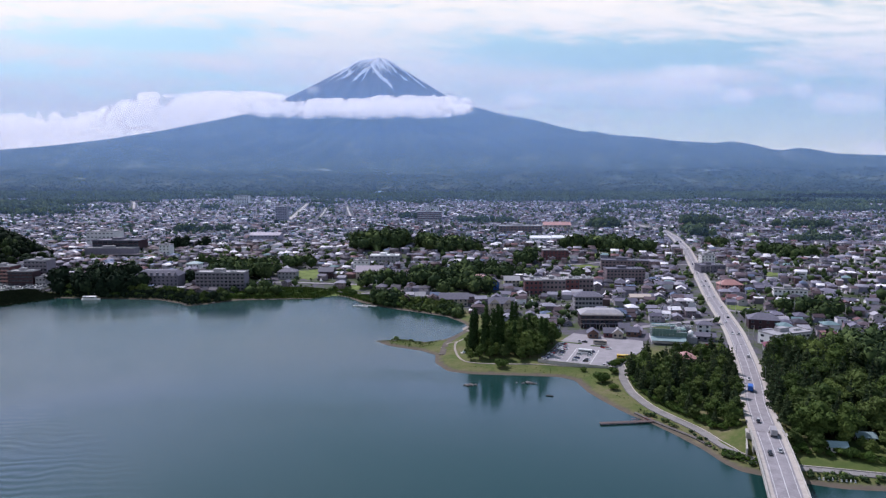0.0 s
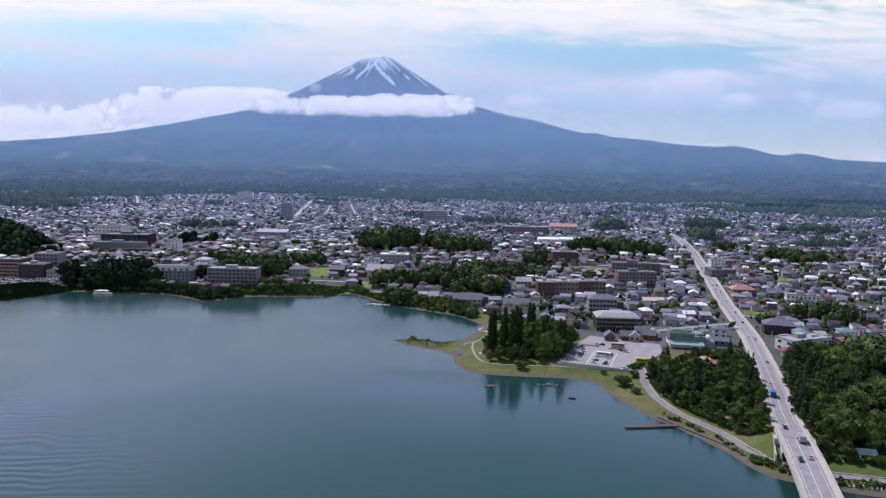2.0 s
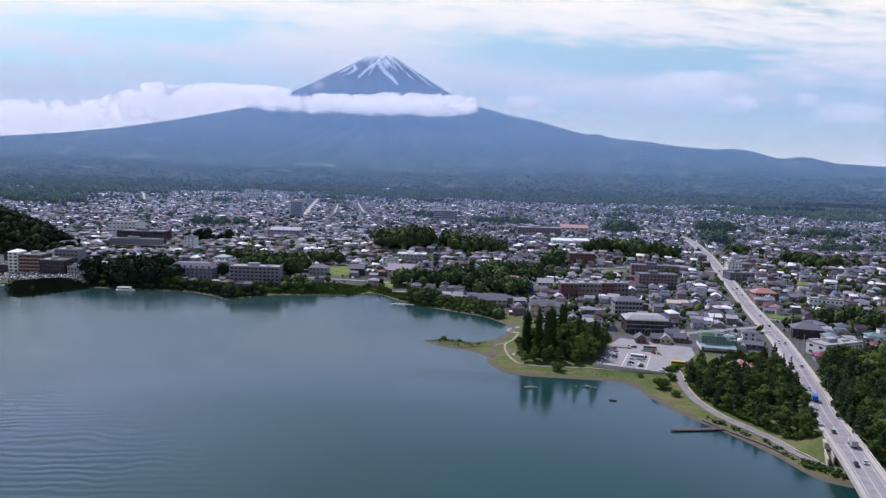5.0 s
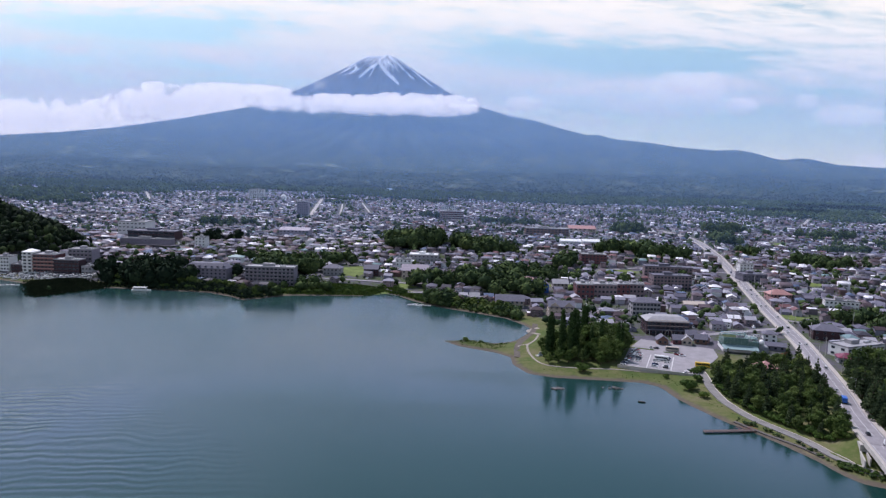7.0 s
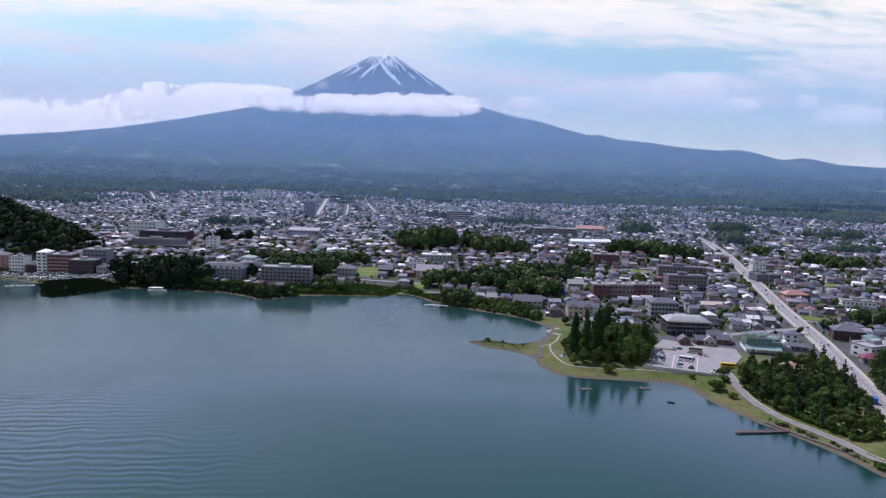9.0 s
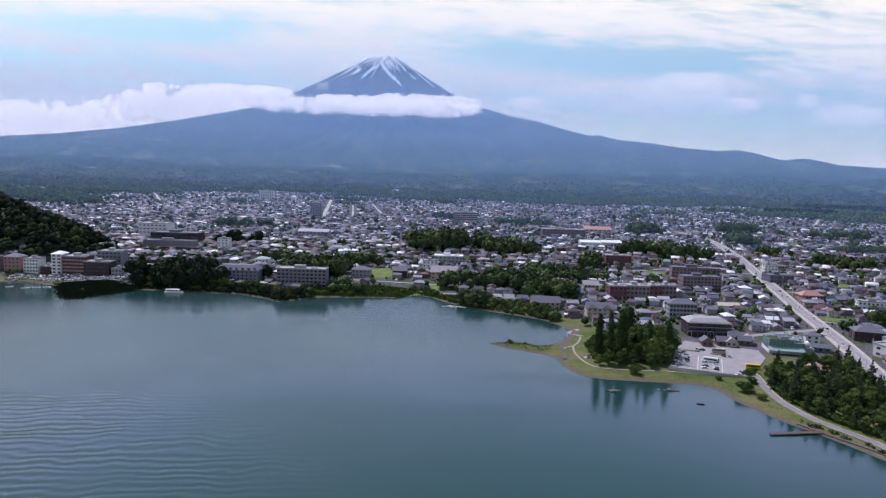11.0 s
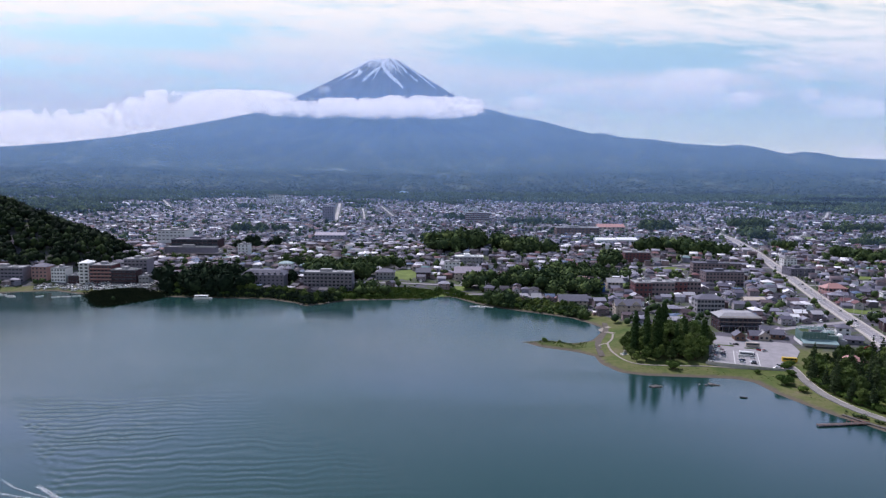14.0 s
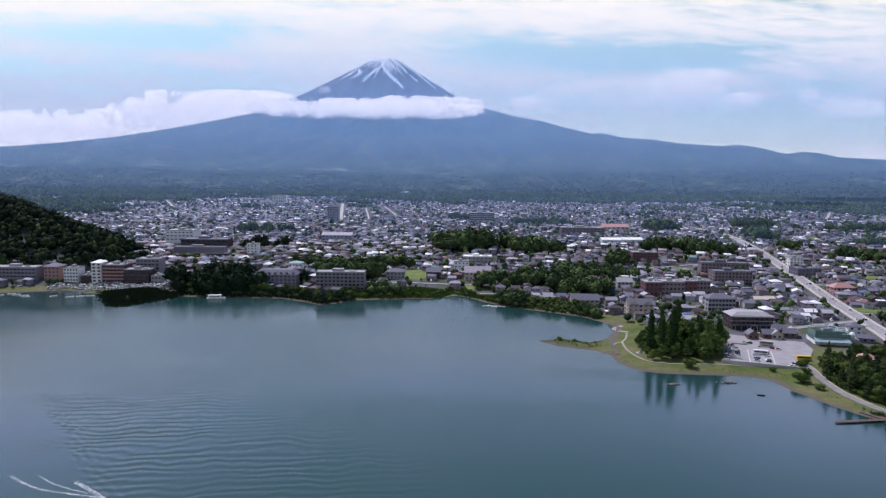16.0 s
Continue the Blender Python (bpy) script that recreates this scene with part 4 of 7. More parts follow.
def hall_front(root):
    """Canopy, pale string courses, a balustrade and an arched doorway on the dark hall."""
    awning(root)
    for z in (2.9, 5.9, 8.5):
        part("string_course", Shape().box(-13.4, -0.22, z, 13.4, -0.002, z + 0.28), MAT["cream"], root, "pale string course")
    for k in range(19):
        x = -13.0 + k * 1.44
        part("baluster", Shape().box(x - 0.12, -0.75, 8.8, x + 0.12, -0.5, 9.7), MAT["cream"], root)
    part("balustrade_rail", Shape().box(-13.4, -0.8, 9.7, 13.4, -0.45, 9.95), MAT["cream"], root)
    s = Shape()
    for k in range(12):
        a, b = math.pi * k / 12, math.pi * (k + 1) / 12
        s.tube((2.1 * math.cos(a), -2.75, 2.0 + 2.1 * math.sin(a)), (2.1 * math.cos(b), -2.75, 2.0 + 2.1 * math.sin(b)), 0.2, 0.2, 6)
    for x in (-2.1, 2.1):
        s.tube((x, -2.75, -0.4), (x, -2.75, 2.0), 0.2, 0.2, 6)
    part("door_arch", s, MAT["cream"], root, "pale arch over the doorway")


def gable_front(root):
    s = Shape()
    for cx in (-5, 5):
        s.face([(cx - 3.6, -0.12, 8.0), (cx + 3.6, -0.12, 8.0), (cx, -0.12, 11.2)])
        s.box(cx - 3.6, -0.12, 0, cx + 3.6, 0.0, 8.0)
    part("gable_wall", s, MAT["cream"], root)


W = building
W("hotel", -192, 563, 41, 13, 15, 5, 12, MAT["dusk"], "long five-storey grey hotel with balconies by the lake", balcony=MAT["dusk"], win=(2.2, 1.7), z=4, group="lakeside hotels")
W("hotel", -250, 574, 36, 16, 11.5, 4, 10, MAT["dusk"], "grey lakeside hotel with mansard roof and dormers", roof="mansard", roof_mat=MAT["slate"], rise=4.0, dormers=7, z=3.2, group="lakeside hotels")
W("hotel", -412.5, 590, 8.5, 12, 17.5, 6, 2, MAT["white"], "slim white-banded hotel tower", balcony=True, z=4, win=(2.4, 1.4), roof="hip", roof_mat=MAT["white"], rise=2.2, group="lakeside hotels")
W("hotel", -397.5, 590, 20, 16, 15.5, 5, 6, MAT["brick"], "red-brown brick lakeside hotel with pale roof", balcony=MAT["salmon"], z=4, win=(2.2, 1.5), group="lakeside hotels")
W("hotel", -374.0, 583, 22, 12, 12.5, 4, 7, MAT["brown"], "dark grey-brown four-storey hotel wing", z=4, win=(2.2, 1.6), group="lakeside hotels")
W("hotel", -372, 602, 21, 14, 19.5, 6, 6, MAT["dusk"], "tall violet-grey hotel block with balcony rows", balcony=MAT["dusk"], z=4, win=(2.2, 1.4), group="lakeside hotels")
W("hotel", -357.0, 584, 9, 10, 7, 2, 3, MAT["grey"], "low grey annexe of a lakeside hotel", z=4, group="lakeside hotels")
W("lakeside_block", -437.0, 593, 13, 12, 12, 4, 5, MAT["white"], "white four-storey block under the wooded hill", z=4)
W("lakeside_block", -422.8, 591, 9, 10, 6, 2, 3, MAT["brown"], "dark low shop house under the hill", z=4)
W("lakeside_block", -455.3, 595, 14, 12, 13, 4, 4, MAT["pink"], "dull pinkish hotel block under the hill", z=4, roof="hip", roof_mat=MAT["slate"])
W("lakeside_block", -486.7, 590, 40, 14, 12.5, 4, 12, MAT["dusk"], "long blue-grey hotel block with window bands", z=4, win=(2.6, 1.4))
W("museum", -376, 756, 52, 24, 7.0, 2, 9, MAT["brown"], "wide dark flat-roofed hall on a pale plinth", win=(5.2, 2.6), z=18.8, roof_mat=MAT["slate"])
W("museum_plinth", -377, 744, 56, 11.5, 4.0, 1, 1, MAT["dusk"], "pale concrete plinth wall below the dark hall", win=(0.8, 0.8), z=14.5, sides=False)
W("hall", -432, 830, 34, 26, 13, 3, 7, MAT["white"], "large pale hall with blind walls in the town", z=16, win=(2.6, 1.2))
W("white_block", -322, 758, 12, 12, 13, 4, 3, MAT["white"], "slim white four-storey block in the town")
W("white_block", -250, 654, 13, 10, 8, 2, 4, MAT["white"], "white and pale blue two-storey lodge", roof="hip", roof_mat=MAT["teal"], rise=2.0)
W("shop", -149, 617, 17, 11, 6.5, 2, 5, MAT["grey"], "blue-grey shop with a small roof turret", roof="hip", roof_mat=MAT["slate"])
W("shop", -114, 620, 13, 10, 6.5, 2, 4, MAT["brown"], "dark brown timber-clad shop", roof="gable", roof_mat=MAT["slate"])
W("lodge", -73, 613, 24, 14, 7.5, 2, 6, MAT["cream"], "cream lodge with a wide violet-brown roof", roof="gable", roof_mat=MAT["lilac"], rise=4.5)
W("white_block", -87, 661, 15, 11, 10, 3, 4, MAT["white"], "white three-storey block between trees")
W("flat_hall", -69, 708, 30, 15, 7, 2, 7, MAT["grey"], "low grey hall with a pale flat roof", roof_mat=MAT["white"])
W("guest_house", 24, 575, 11, 10, 9.5, 3, 3, MAT["pink"], "pink three-storey guest house", roof="hip", roof_mat=MAT["pink"], rise=1.2)
W("guest_house", 33, 569, 8.5, 10, 6.5, 2, 3, MAT["cream"], "gabled guest house with pale front", roof="gable", roof_mat=MAT["slate"], turn=90)
W("guest_house", 42, 570, 8, 10, 6.5, 2, 3, MAT["blue"], "blue-walled gabled guest house", roof="gable", roof_mat=MAT["slate"], turn=84)
W("guest_house", 54, 582, 13, 10, 5.5, 2, 4, MAT["cream"], "guest house with a pale grey pitched roof", roof="gable", roof_mat=MAT["grey"])
W("inn", 38, 476, 18, 11, 8.0, 3, 5, MAT["cream"], "cream inn with twin gables and grey roof", roof="gable", roof_mat=MAT["slate"], rise=3.4, extra=gable_front)
W("boat_house", 4, 505, 21, 11, 5.5, 2, 6, MAT["cream"], "long low cream house behind shore trees", roof="gable", roof_mat=MAT["slate"], rise=3.6)
W("hut", -22, 521, 7, 7, 5, 2, 2, MAT["white"], "small white house among shore trees", roof="gable", roof_mat=MAT["grey"], rise=2.4)
W("brick_hotel", 68.5, 547, 14, 16, 11, 3, 4, MAT["brick"], "red-brick hotel wing with flat roof", win=(2.0, 1.8), group="brick hotel wings")
W("brick_hotel", 85.3, 550, 19, 15, 11.2, 3, 6, MAT["mauve"], "violet-brown hotel wing with window rows", win=(2.0, 1.8), group="brick hotel wings")
W("brick_hotel", 100.6, 553, 11, 14, 11.4, 3, 3, MAT["brick"], "dull red brick hotel wing with tall windows", win=(1.8, 1.8), group="brick hotel wings")
W("brick_hotel", 112.3, 556, 12, 14, 11.0, 3, 4, MAT["mauve"], "brown brick hotel end wing", win=(1.8, 1.8), group="brick hotel wings")
W("apartment_block", 102, 491, 20, 12, 9.5, 3, 8, MAT["grey"], "grey three-storey apartment block with slate roof", roof="hip", roof_mat=MAT["slate"], win=(2.0, 1.8), rise=3.0)
W("music_hall", 99.5, 434, 26.5, 16, 8.8, 3, 9, MAT["brown"], "dark brown hall with curved grey roof and arched doorway", roof="mansard", roof_mat=MAT["grey"], win=(2.2, 1.8), rise=2.4, extra=hall_front, turn=-2)
for k, (x, y, wd, a, wl, rf) in enumerate(((92, 411, 6.5, 84, "timber", "slate"), (99.5, 410, 7.5, -6, "brick", "slate"), (107, 411, 6.0, 80, "cream", "grey"), (113.5, 413, 7.0, -14, "timber", "slate"), (120.5, 418, 6.5, 72, "pink", "lilac"), (111, 423, 6.0, -10, "white", "slate"))):
    W("shop", x, y, wd, 6.0, 3.4, 1, 2, MAT[wl], "small gabled shop with a grey roof beside the parking lot", roof="gable", roof_mat=MAT[rf], rise=2.2, turn=a, group="small shops by the parking lot")
W("shop", 147, 519, 15, 9, 3.8, 1, 4, MAT["cream"], "low shop with a broad cream metal roof", roof="gable", roof_mat=MAT["cream"], rise=1.6, turn=-4)
W("white_hall", 203, 394, 30, 13, 6.8, 2, 9, MAT["white"], "long white two-storey building with flat roof", win=(2.4, 1.4), turn=22)
W("dark_house", 202, 432, 18, 12, 6.5, 2, 4, MAT["brown"], "large dark timber house with stepped slate roofs", roof="hip", roof_mat=MAT["slate"], rise=3.4, turn=-16)
W("salmon_house", 234, 563, 18, 11, 5.5, 2, 6, MAT["pink"], "wide building with a faded salmon-red roof", roof="hip", roof_mat=MAT["salmon"], rise=3.5)
W("white_row", 268, 534, 24, 9, 7, 2, 8, MAT["white"], "white two-storey terrace with banded windows", turn=-16)
W("pink_house", 269, 712, 14, 10, 9, 3, 4, MAT["white"], "white and pink three-storey house by the road")
W("flat_hall", 252, 653, 23, 18, 7.0, 2, 6, MAT["slate"], "violet-grey flat-roofed hall by the road", roof_mat=MAT["slate"])
W("town_block", -40, 1200, 42, 24, 17, 5, 8, MAT["brick"], "brown five-storey block rising over the town", win=(3.2, 1.6), sides=True, balcony=MAT["cream"])
W("town_block", 103, 1018, 64, 22, 10, 3, 12, MAT["timber"], "long brown school block in the town", win=(3.4, 1.6))
W("town_hall", 165, 1068, 42, 26, 7, 2, 6, MAT["cream"], "hall with a broad pale salmon roof", roof="gable", roof_mat=MAT["salmon"], win=(3.4, 1.6), rise=4)
W("warehouse", 118, 898, 26, 18, 6, 1, 5, MAT["white"], "white warehouse with a bright metal roof", roof="gable", roof_mat=MAT["white"], rise=2.2, win=(2, 1.5), group="bright roofed warehouses")
W("warehouse", 147, 902, 26, 18, 6, 1, 5, MAT["white"], "white warehouse with a bright metal roof", roof="gable", roof_mat=MAT["white"], rise=2.2, win=(2, 1.5), group="bright roofed warehouses")
W("brick_block", 112, 724, 27, 14, 9, 3, 7, MAT["brick"], "brown brick block with flat roof", win=(2.2, 1.5))
W("clinic", 156, 601, 34, 15, 12, 4, 11, MAT["mauve"], "four-storey brown clinic wing with close windows", win=(1.9, 1.6), roof_mat=MAT["slate"], group="clinic wings")
W("clinic", 166, 645, 44, 15, 13, 4, 13, MAT["mauve"], "four-storey brown clinic wing with dark roof", win=(1.9, 1.6), roof_mat=MAT["slate"], group="clinic wings", turn=-8)
W("tower_block", -308, 1223, 20, 16, 24, 8, 5, MAT["lilac"], "dark eight-storey tower block", win=(2.6, 1.6))
W("tower_block", -500, 1606, 34, 16, 24, 7, 8, MAT["white"], "tall pale grey slab at the edge of town", win=(2.6, 1.5))
W("chapel", -430, 1578, 10, 10, 11, 3, 2, MAT["white"], "bright white chapel-like house", roof="hip", roof_mat=MAT["white"], rise=6)
W("long_hall", -770, 1997, 42, 16, 6, 1, 8, MAT["white"], "long low white hall in the forest", win=(3, 1.5), group="long forest halls")
W("long_hall", -722, 1990, 36, 16, 6, 1, 7, MAT["white"], "long low white hall in the forest", win=(3, 1.5), group="long forest halls")
W("green_roof_hall", -234, 2140, 34, 20, 6, 1, 6, MAT["white"], "hall with a pale teal roof at the forest edge", roof="hip", roof_mat=MAT["teal"], rise=5)
W("white_block", -45, 1430, 30, 14, 10, 3, 7, MAT["white"], "white block standing over the far town", win=(2.6, 1.5))
W("flat_hall", 20, 860, 22, 14, 6, 2, 5, MAT["white"], "white flat-roofed hall in the town")
W("flat_hall", -250, 905, 40, 22, 8, 2, 8, MAT["lilac"], "wide lilac-grey hall in the town", roof="gable", roof_mat=MAT["lilac"], rise=3, win=(2.6, 1.5))
W("villa", 127, 352, 9, 9, 3.4, 1, 3, MAT["cream"], "small villa with a faded red roof in the wood", roof="hip", roof_mat=MAT["salmon"], rise=2.8)
W("shed", 143.5, 240.5, 5.5, 4, 2.4, 1, 2, MAT["white"], "low shed with a pale blue metal roof", roof="gable", roof_mat=MAT["teal"], rise=1.1, turn=-8, group="sheds by the wood")
W("shed", 159, 250, 6, 4, 2.4, 1, 2, MAT["white"], "low shed with a pale blue metal roof", roof="gable", roof_mat=MAT["teal"], rise=1.1, turn=-8, group="sheds by the wood")


def glass_hall(x, y):
    """The stepped greenhouse of the herb garden."""
    z = gz(x, y + 8) - 0.1
    root = thing("glass_hall", "large greenish glass exhibition hall with stepped roofs", "greenhouse", pose(x, y, z, 0, 0, -10) @ Matrix.Scale(0.76, 4, (1, 0, 0)))
    PLOTS.append((x - 17, y - 5, x + 17, y + 22))
    part("base_wall", Shape().box(-13, 0, -2, 13, 16, 2.2), MAT["white"], root)
    pane = material("green_glass", lambda g, b: g.feed(b, "Base Color", g.mix(g.noise(0.5, 3, 0.5, place(g)), (0.05, 0.11, 0.10), (0.17, 0.26, 0.245))), 0.10, 0.0, 0.6)
    for j in range(5):
        for k in range(10):
            x0 = -13 + k * 2.6
            y0 = 1.0 + j * 2.6
            zc = (7.0 + 3.2 * math.sin(math.pi * (j + 0.5) / 5)) * (1.0 if k < 7 else 0.8)
            s = Shape().box(x0 + 0.08, y0 + 0.08, zc, x0 + 2.52, y0 + 2.52, zc + 0.12)
            part("roof_pane", s, pane, root)
    for k in range(10):
        x0 = -13 + k * 2.6
        part("wall_pane", Shape().box(x0 + 0.08, 0.92, 2.2, x0 + 2.52, 1.0, 8.4 if k < 7 else 6.7), pane, root)
    for sx in (-13, 12.92):
        for j in range(5):
            y0 = 1.0 + j * 2.6
            part("wall_pane", Shape().box(sx, y0 + 0.08, 2.2, sx + 0.08, y0 + 2.52, 8.2 if sx < 0 else 6.5), pane, root)
    f = Shape()
    for k in range(11):
        f.tube((-13 + k * 2.6, 0.9, 2.2), (-13 + k * 2.6, 0.9, 8.5 if k < 8 else 6.8), 0.07, 0.07, 5)
    part("frame", f, MAT["teal"], root, "pale green metal frame")
    s = Shape()
    s.face([(-14, -4, 2.6), (12, -4, 2.6), (12, 0.9, 4.2), (-14, 0.9, 4.2)])
    s.face([(-14, -4, 2.45), (-14, 0.9, 4.05), (12, 0.9, 4.05), (12, -4, 2.45)])
    part("lower_roof", s, MAT["teal"], root, "pale teal lean-to roof")
    for cx in (9.5, 16.5):
        b = bmesh.new()
        bmesh.ops.create_uvsphere(b, u_segments=16, v_segments=8, radius=2.2)
        me = bpy.data.meshes.new("dome")
        b.to_mesh(me)
        b.free()
        me.materials.append(MAT["white"])
        ob = part("dome", me, None, root, "white dome")
        ob.matrix_basis = pose(cx, 14 if cx < 10 else 6, 5.2)
    part("annexe", Shape().box(13.02, 3, -2, 21, 13, 3.4), MAT["grey"], root)


glass_hall(131, 396)
W("shop_house", 195, 366, 11, 8, 3.4, 1, 3, MAT["cream"], "small shop house with a maroon roof by the road", roof="gable", roof_mat=MAT["maroon"], rise=2.2, turn=-14, group="roadside shop houses")
W("shop_house", 184, 378, 10, 8, 3.4, 1, 3, MAT["grey"], "small shop house with a dark maroon roof", roof="hip", roof_mat=MAT["maroon"], rise=2.2, turn=-14, group="roadside shop houses")
W("workshop", 154, 402, 11, 6, 3.2, 1, 3, MAT["dusk"], "long low workshop with a slate roof by the greenhouse", roof="gable", roof_mat=MAT["slate"], rise=1.6, turn=-18, group="workshops by the greenhouse")
W("workshop", 146, 422, 12, 7, 3.4, 1, 3, MAT["grey"], "grey workshop with a flat roof by the greenhouse", turn=-14, group="workshops by the greenhouse")
W("workshop", 161, 424, 8, 7, 5.2, 2, 2, MAT["white"], "white two-storey house with a slate roof near the road", roof="hip", roof_mat=MAT["slate"], rise=1.9, turn=-16, group="workshops by the greenhouse")
# ramp walls beside the bridge end
for k, pts in enumerate(([(110.4, 240), (112.6, 246.5), (116.8, 256)], [(113.6, 242), (116, 249), (119.2, 257)])):
    single("ramp_wall", ribbon([(x, y, 4.6) for x, y in pts], 0.25, 0.0, 3.4), MAT["concrete"], "pale concrete wall of the underpass ramp", "wall", kind="structure")
for k in range(9):
    single("white_stone", Shape().box(-0.35, -0.3, -0.1, 0.35, 0.3, 0.8, taper=0.18), MAT["white"], "small whitewashed marker stone on the bank", "stone", pose(128 + k * 1.35, 224.2 - 0.3 * k, gz(128 + k * 1.35, 224.2 - 0.3 * k), 0, 0, k * 31.0), "marker stones on the bank")



# ---- meadows and plots of grass in the town ----
def meadow(x, y, rx, ry, seed):
    """A ragged green patch that lies on the ground."""
    r = np.random.default_rng(seed)
    rings, n = 7, 30
    rough = 1 + 0.16 * r.normal(0, 1, n).clip(-1.5, 1.5)
    v = [(x, y)]
    for k in range(1, rings + 1):
        for i in range(n):
            a = 2 * math.pi * i / n
            v.append((x + rx * k / rings * rough[i] * math.cos(a), y + ry * k / rings * rough[i] * math.sin(a)))
    v = np.array(v)
    z = ground_height(v[:, 0], v[:, 1]) + 0.22
    z[-n:] -= 0.5
    f = [(0, 1 + i, 1 + (i + 1) % n) for i in range(n)]
    for k in range(rings - 1):
        for i in range(n):
            a, b = 1 + k * n + i, 1 + k * n + (i + 1) % n
            f.append((a, a + n, b + n, b))
    ob = mesh_object("meadow", np.column_stack([v, z]), f, MAT["meadow"], True)
    return tagged(ob, "light green rough meadow between the houses", "meadow", "meadows in the town", kind="structure")


MAT["meadow"] = plain("meadow_grass", (0.115, 0.150, 0.045), 0.9, 0.35, 0.12, 0.1)
for k, (x, y, rx, ry) in enumerate(((-135, 640, 20, 30), (-130, 566, 46, 11), (-86, 583, 16, 12), (100, 815, 38, 24), (128, 690, 24, 14), (300, 650, 20, 12), (215, 500, 11, 9), (440, 1000, 34, 22), (60, 600, 15, 9), (-180, 760, 16, 14), (160, 742, 26, 8))):
    meadow(x, y, rx, ry, 90 + k)


# ---- houses ----
def house(kind):
    """One house at the origin, its front towards -y: wall, roof, windows, door."""
    labels = ["two-storey house with a pitched roof", "two-storey house with a hipped tile roof", "house with a lower side wing", "small flat-roofed house", "single-storey house with a broad pitched roof"]
    root = thing("house", "", "house", group="houses of the lakeside town")
    root["label"] = "rendered " + labels[kind]
    wv, rv = Shape(), Shape()
    w2, d2, h = ((5.0, 4.0, 5.6), (5.5, 4.5, 5.4), (4.2, 4.0, 5.6), (4.5, 4.0, 6.0), (5.5, 4.0, 3.0))[kind]
    wv.box(-w2, -d2, -1.6, w2, d2, h)
    if kind in (0, 2, 4):
        wv.gable_ends(-w2, -d2, w2, d2, h, 2.0)
        rv.gable(-w2, -d2, w2, d2, h, 2.0, 0.7, 0.22)
    elif kind == 1:
        rv.hip(-w2, -d2, w2, d2, h, 2.1, 0.8, 0.22)
    else:
        rv.box(-w2 - 0.2, -d2 - 0.2, h + 0.003, w2 + 0.2, d2 + 0.2, h + 0.4)
    if kind in (2,):
        wv.box(w2 + 0.002, -d2 + 0.8, -1.6, w2 + 3.6, d2 - 0.6, 2.9)
        rv.gable(w2 + 0.7, -d2 + 0.8, w2 + 3.6, d2 - 0.6, 2.9, 1.3, 0.6, 0.2)
    if kind == 1:
        wv.box(-w2 + 1.0, -d2 - 2.2, -1.6, w2 - 3.5, -d2 - 0.002, 2.6)
        rv.box(-w2 + 0.6, -d2 - 2.6, 2.6, w2 - 3.1, -d2 - 0.9, 2.8)
    part("wall", wv, MAT["wall"], root)
    part("roof", rv, MAT["roof"], root)
    pm = pane_mesh(1.7, 1.25, [MAT["steel"], MAT["glass"]])
    for f in range(2 if h > 4 else 1):
        for xc in (-w2 * 0.5, w2 * 0.5):
            if kind == 1 and f == 0 and xc < 0:
                continue
            part("window", pm, None, root).matrix_basis = pose(xc, -d2 - 0.03, 1.6 + f * 2.7)
    part("window", pm, None, root).matrix_basis = pose(-w2 - 0.03, 0, 1.6 + (2.7 if h > 4 else 0), 0, 0, -90)
    part("door", Shape().box(-0.45, -0.05, 0, 0.45, 0.05, 2.05), MAT["timber"], root).matrix_basis = pose(w2 * 0.05, -d2 - 0.045, 0)
    return root


rng = np.random.default_rng(7)


def free_spots(x, y, road_gap=11.0, grove_grow=1.0, shore=16.0):
    """Which of these places are open ground for a house."""
    ok = from_shore(x, y) > shore
    dd, _, _ = line_distance(x, y, ROAD)
    ok &= dd > road_gap
    for e in GROVES:
        ok &= ((x - e[0]) / (e[2] * grove_grow)) ** 2 + ((y - e[1]) / (e[3] * grove_grow)) ** 2 > 1
    for e in FIELDS:
        ok &= ((x - e[0]) / e[2]) ** 2 + ((y - e[1]) / e[3]) ** 2 > 1
    for poly in (LEFT_WOOD, RIGHT_WOOD, POPLAR_GROVE, LOT):
        ok &= ~inside(x, y, poly)
        ok &= line_distance(x, y, poly, True)[0] > 7
    for x0, y0, x1, y1 in PLOTS:
        ok &= ~((x > x0 - 1.0) & (x < x1 + 1.0) & (y > y0 - 0.5) & (y < y1 + 1.0))
    ok &= hills(x, y) < 12
    for k, pts in enumerate(STREETS):
        ok &= line_distance(x, y, pts)[0] > (9.5 if k < 5 else 6.6)
    return ok


def forest_share(x, y):
    """How wooded the upper edge of the town is."""
    u = wobble(x, y, 130.0, 4.0) * 0.6 + 0.5 * wobble(x, y, 47.0, 1.0)
    east = smooth(160, 760, x) * smooth(900, 1700, y) * 0.46
    west = smooth(-350, -1000, x) * smooth(1150, 1650, y) * 0.6
    top = smooth(1600, 2060, y + 160 * wobble(x, y, 300.0, 5.0)) * 0.8
    return np.clip(u * 0.55 + np.maximum(np.maximum(east, west), top) + 0.02, 0, 1)


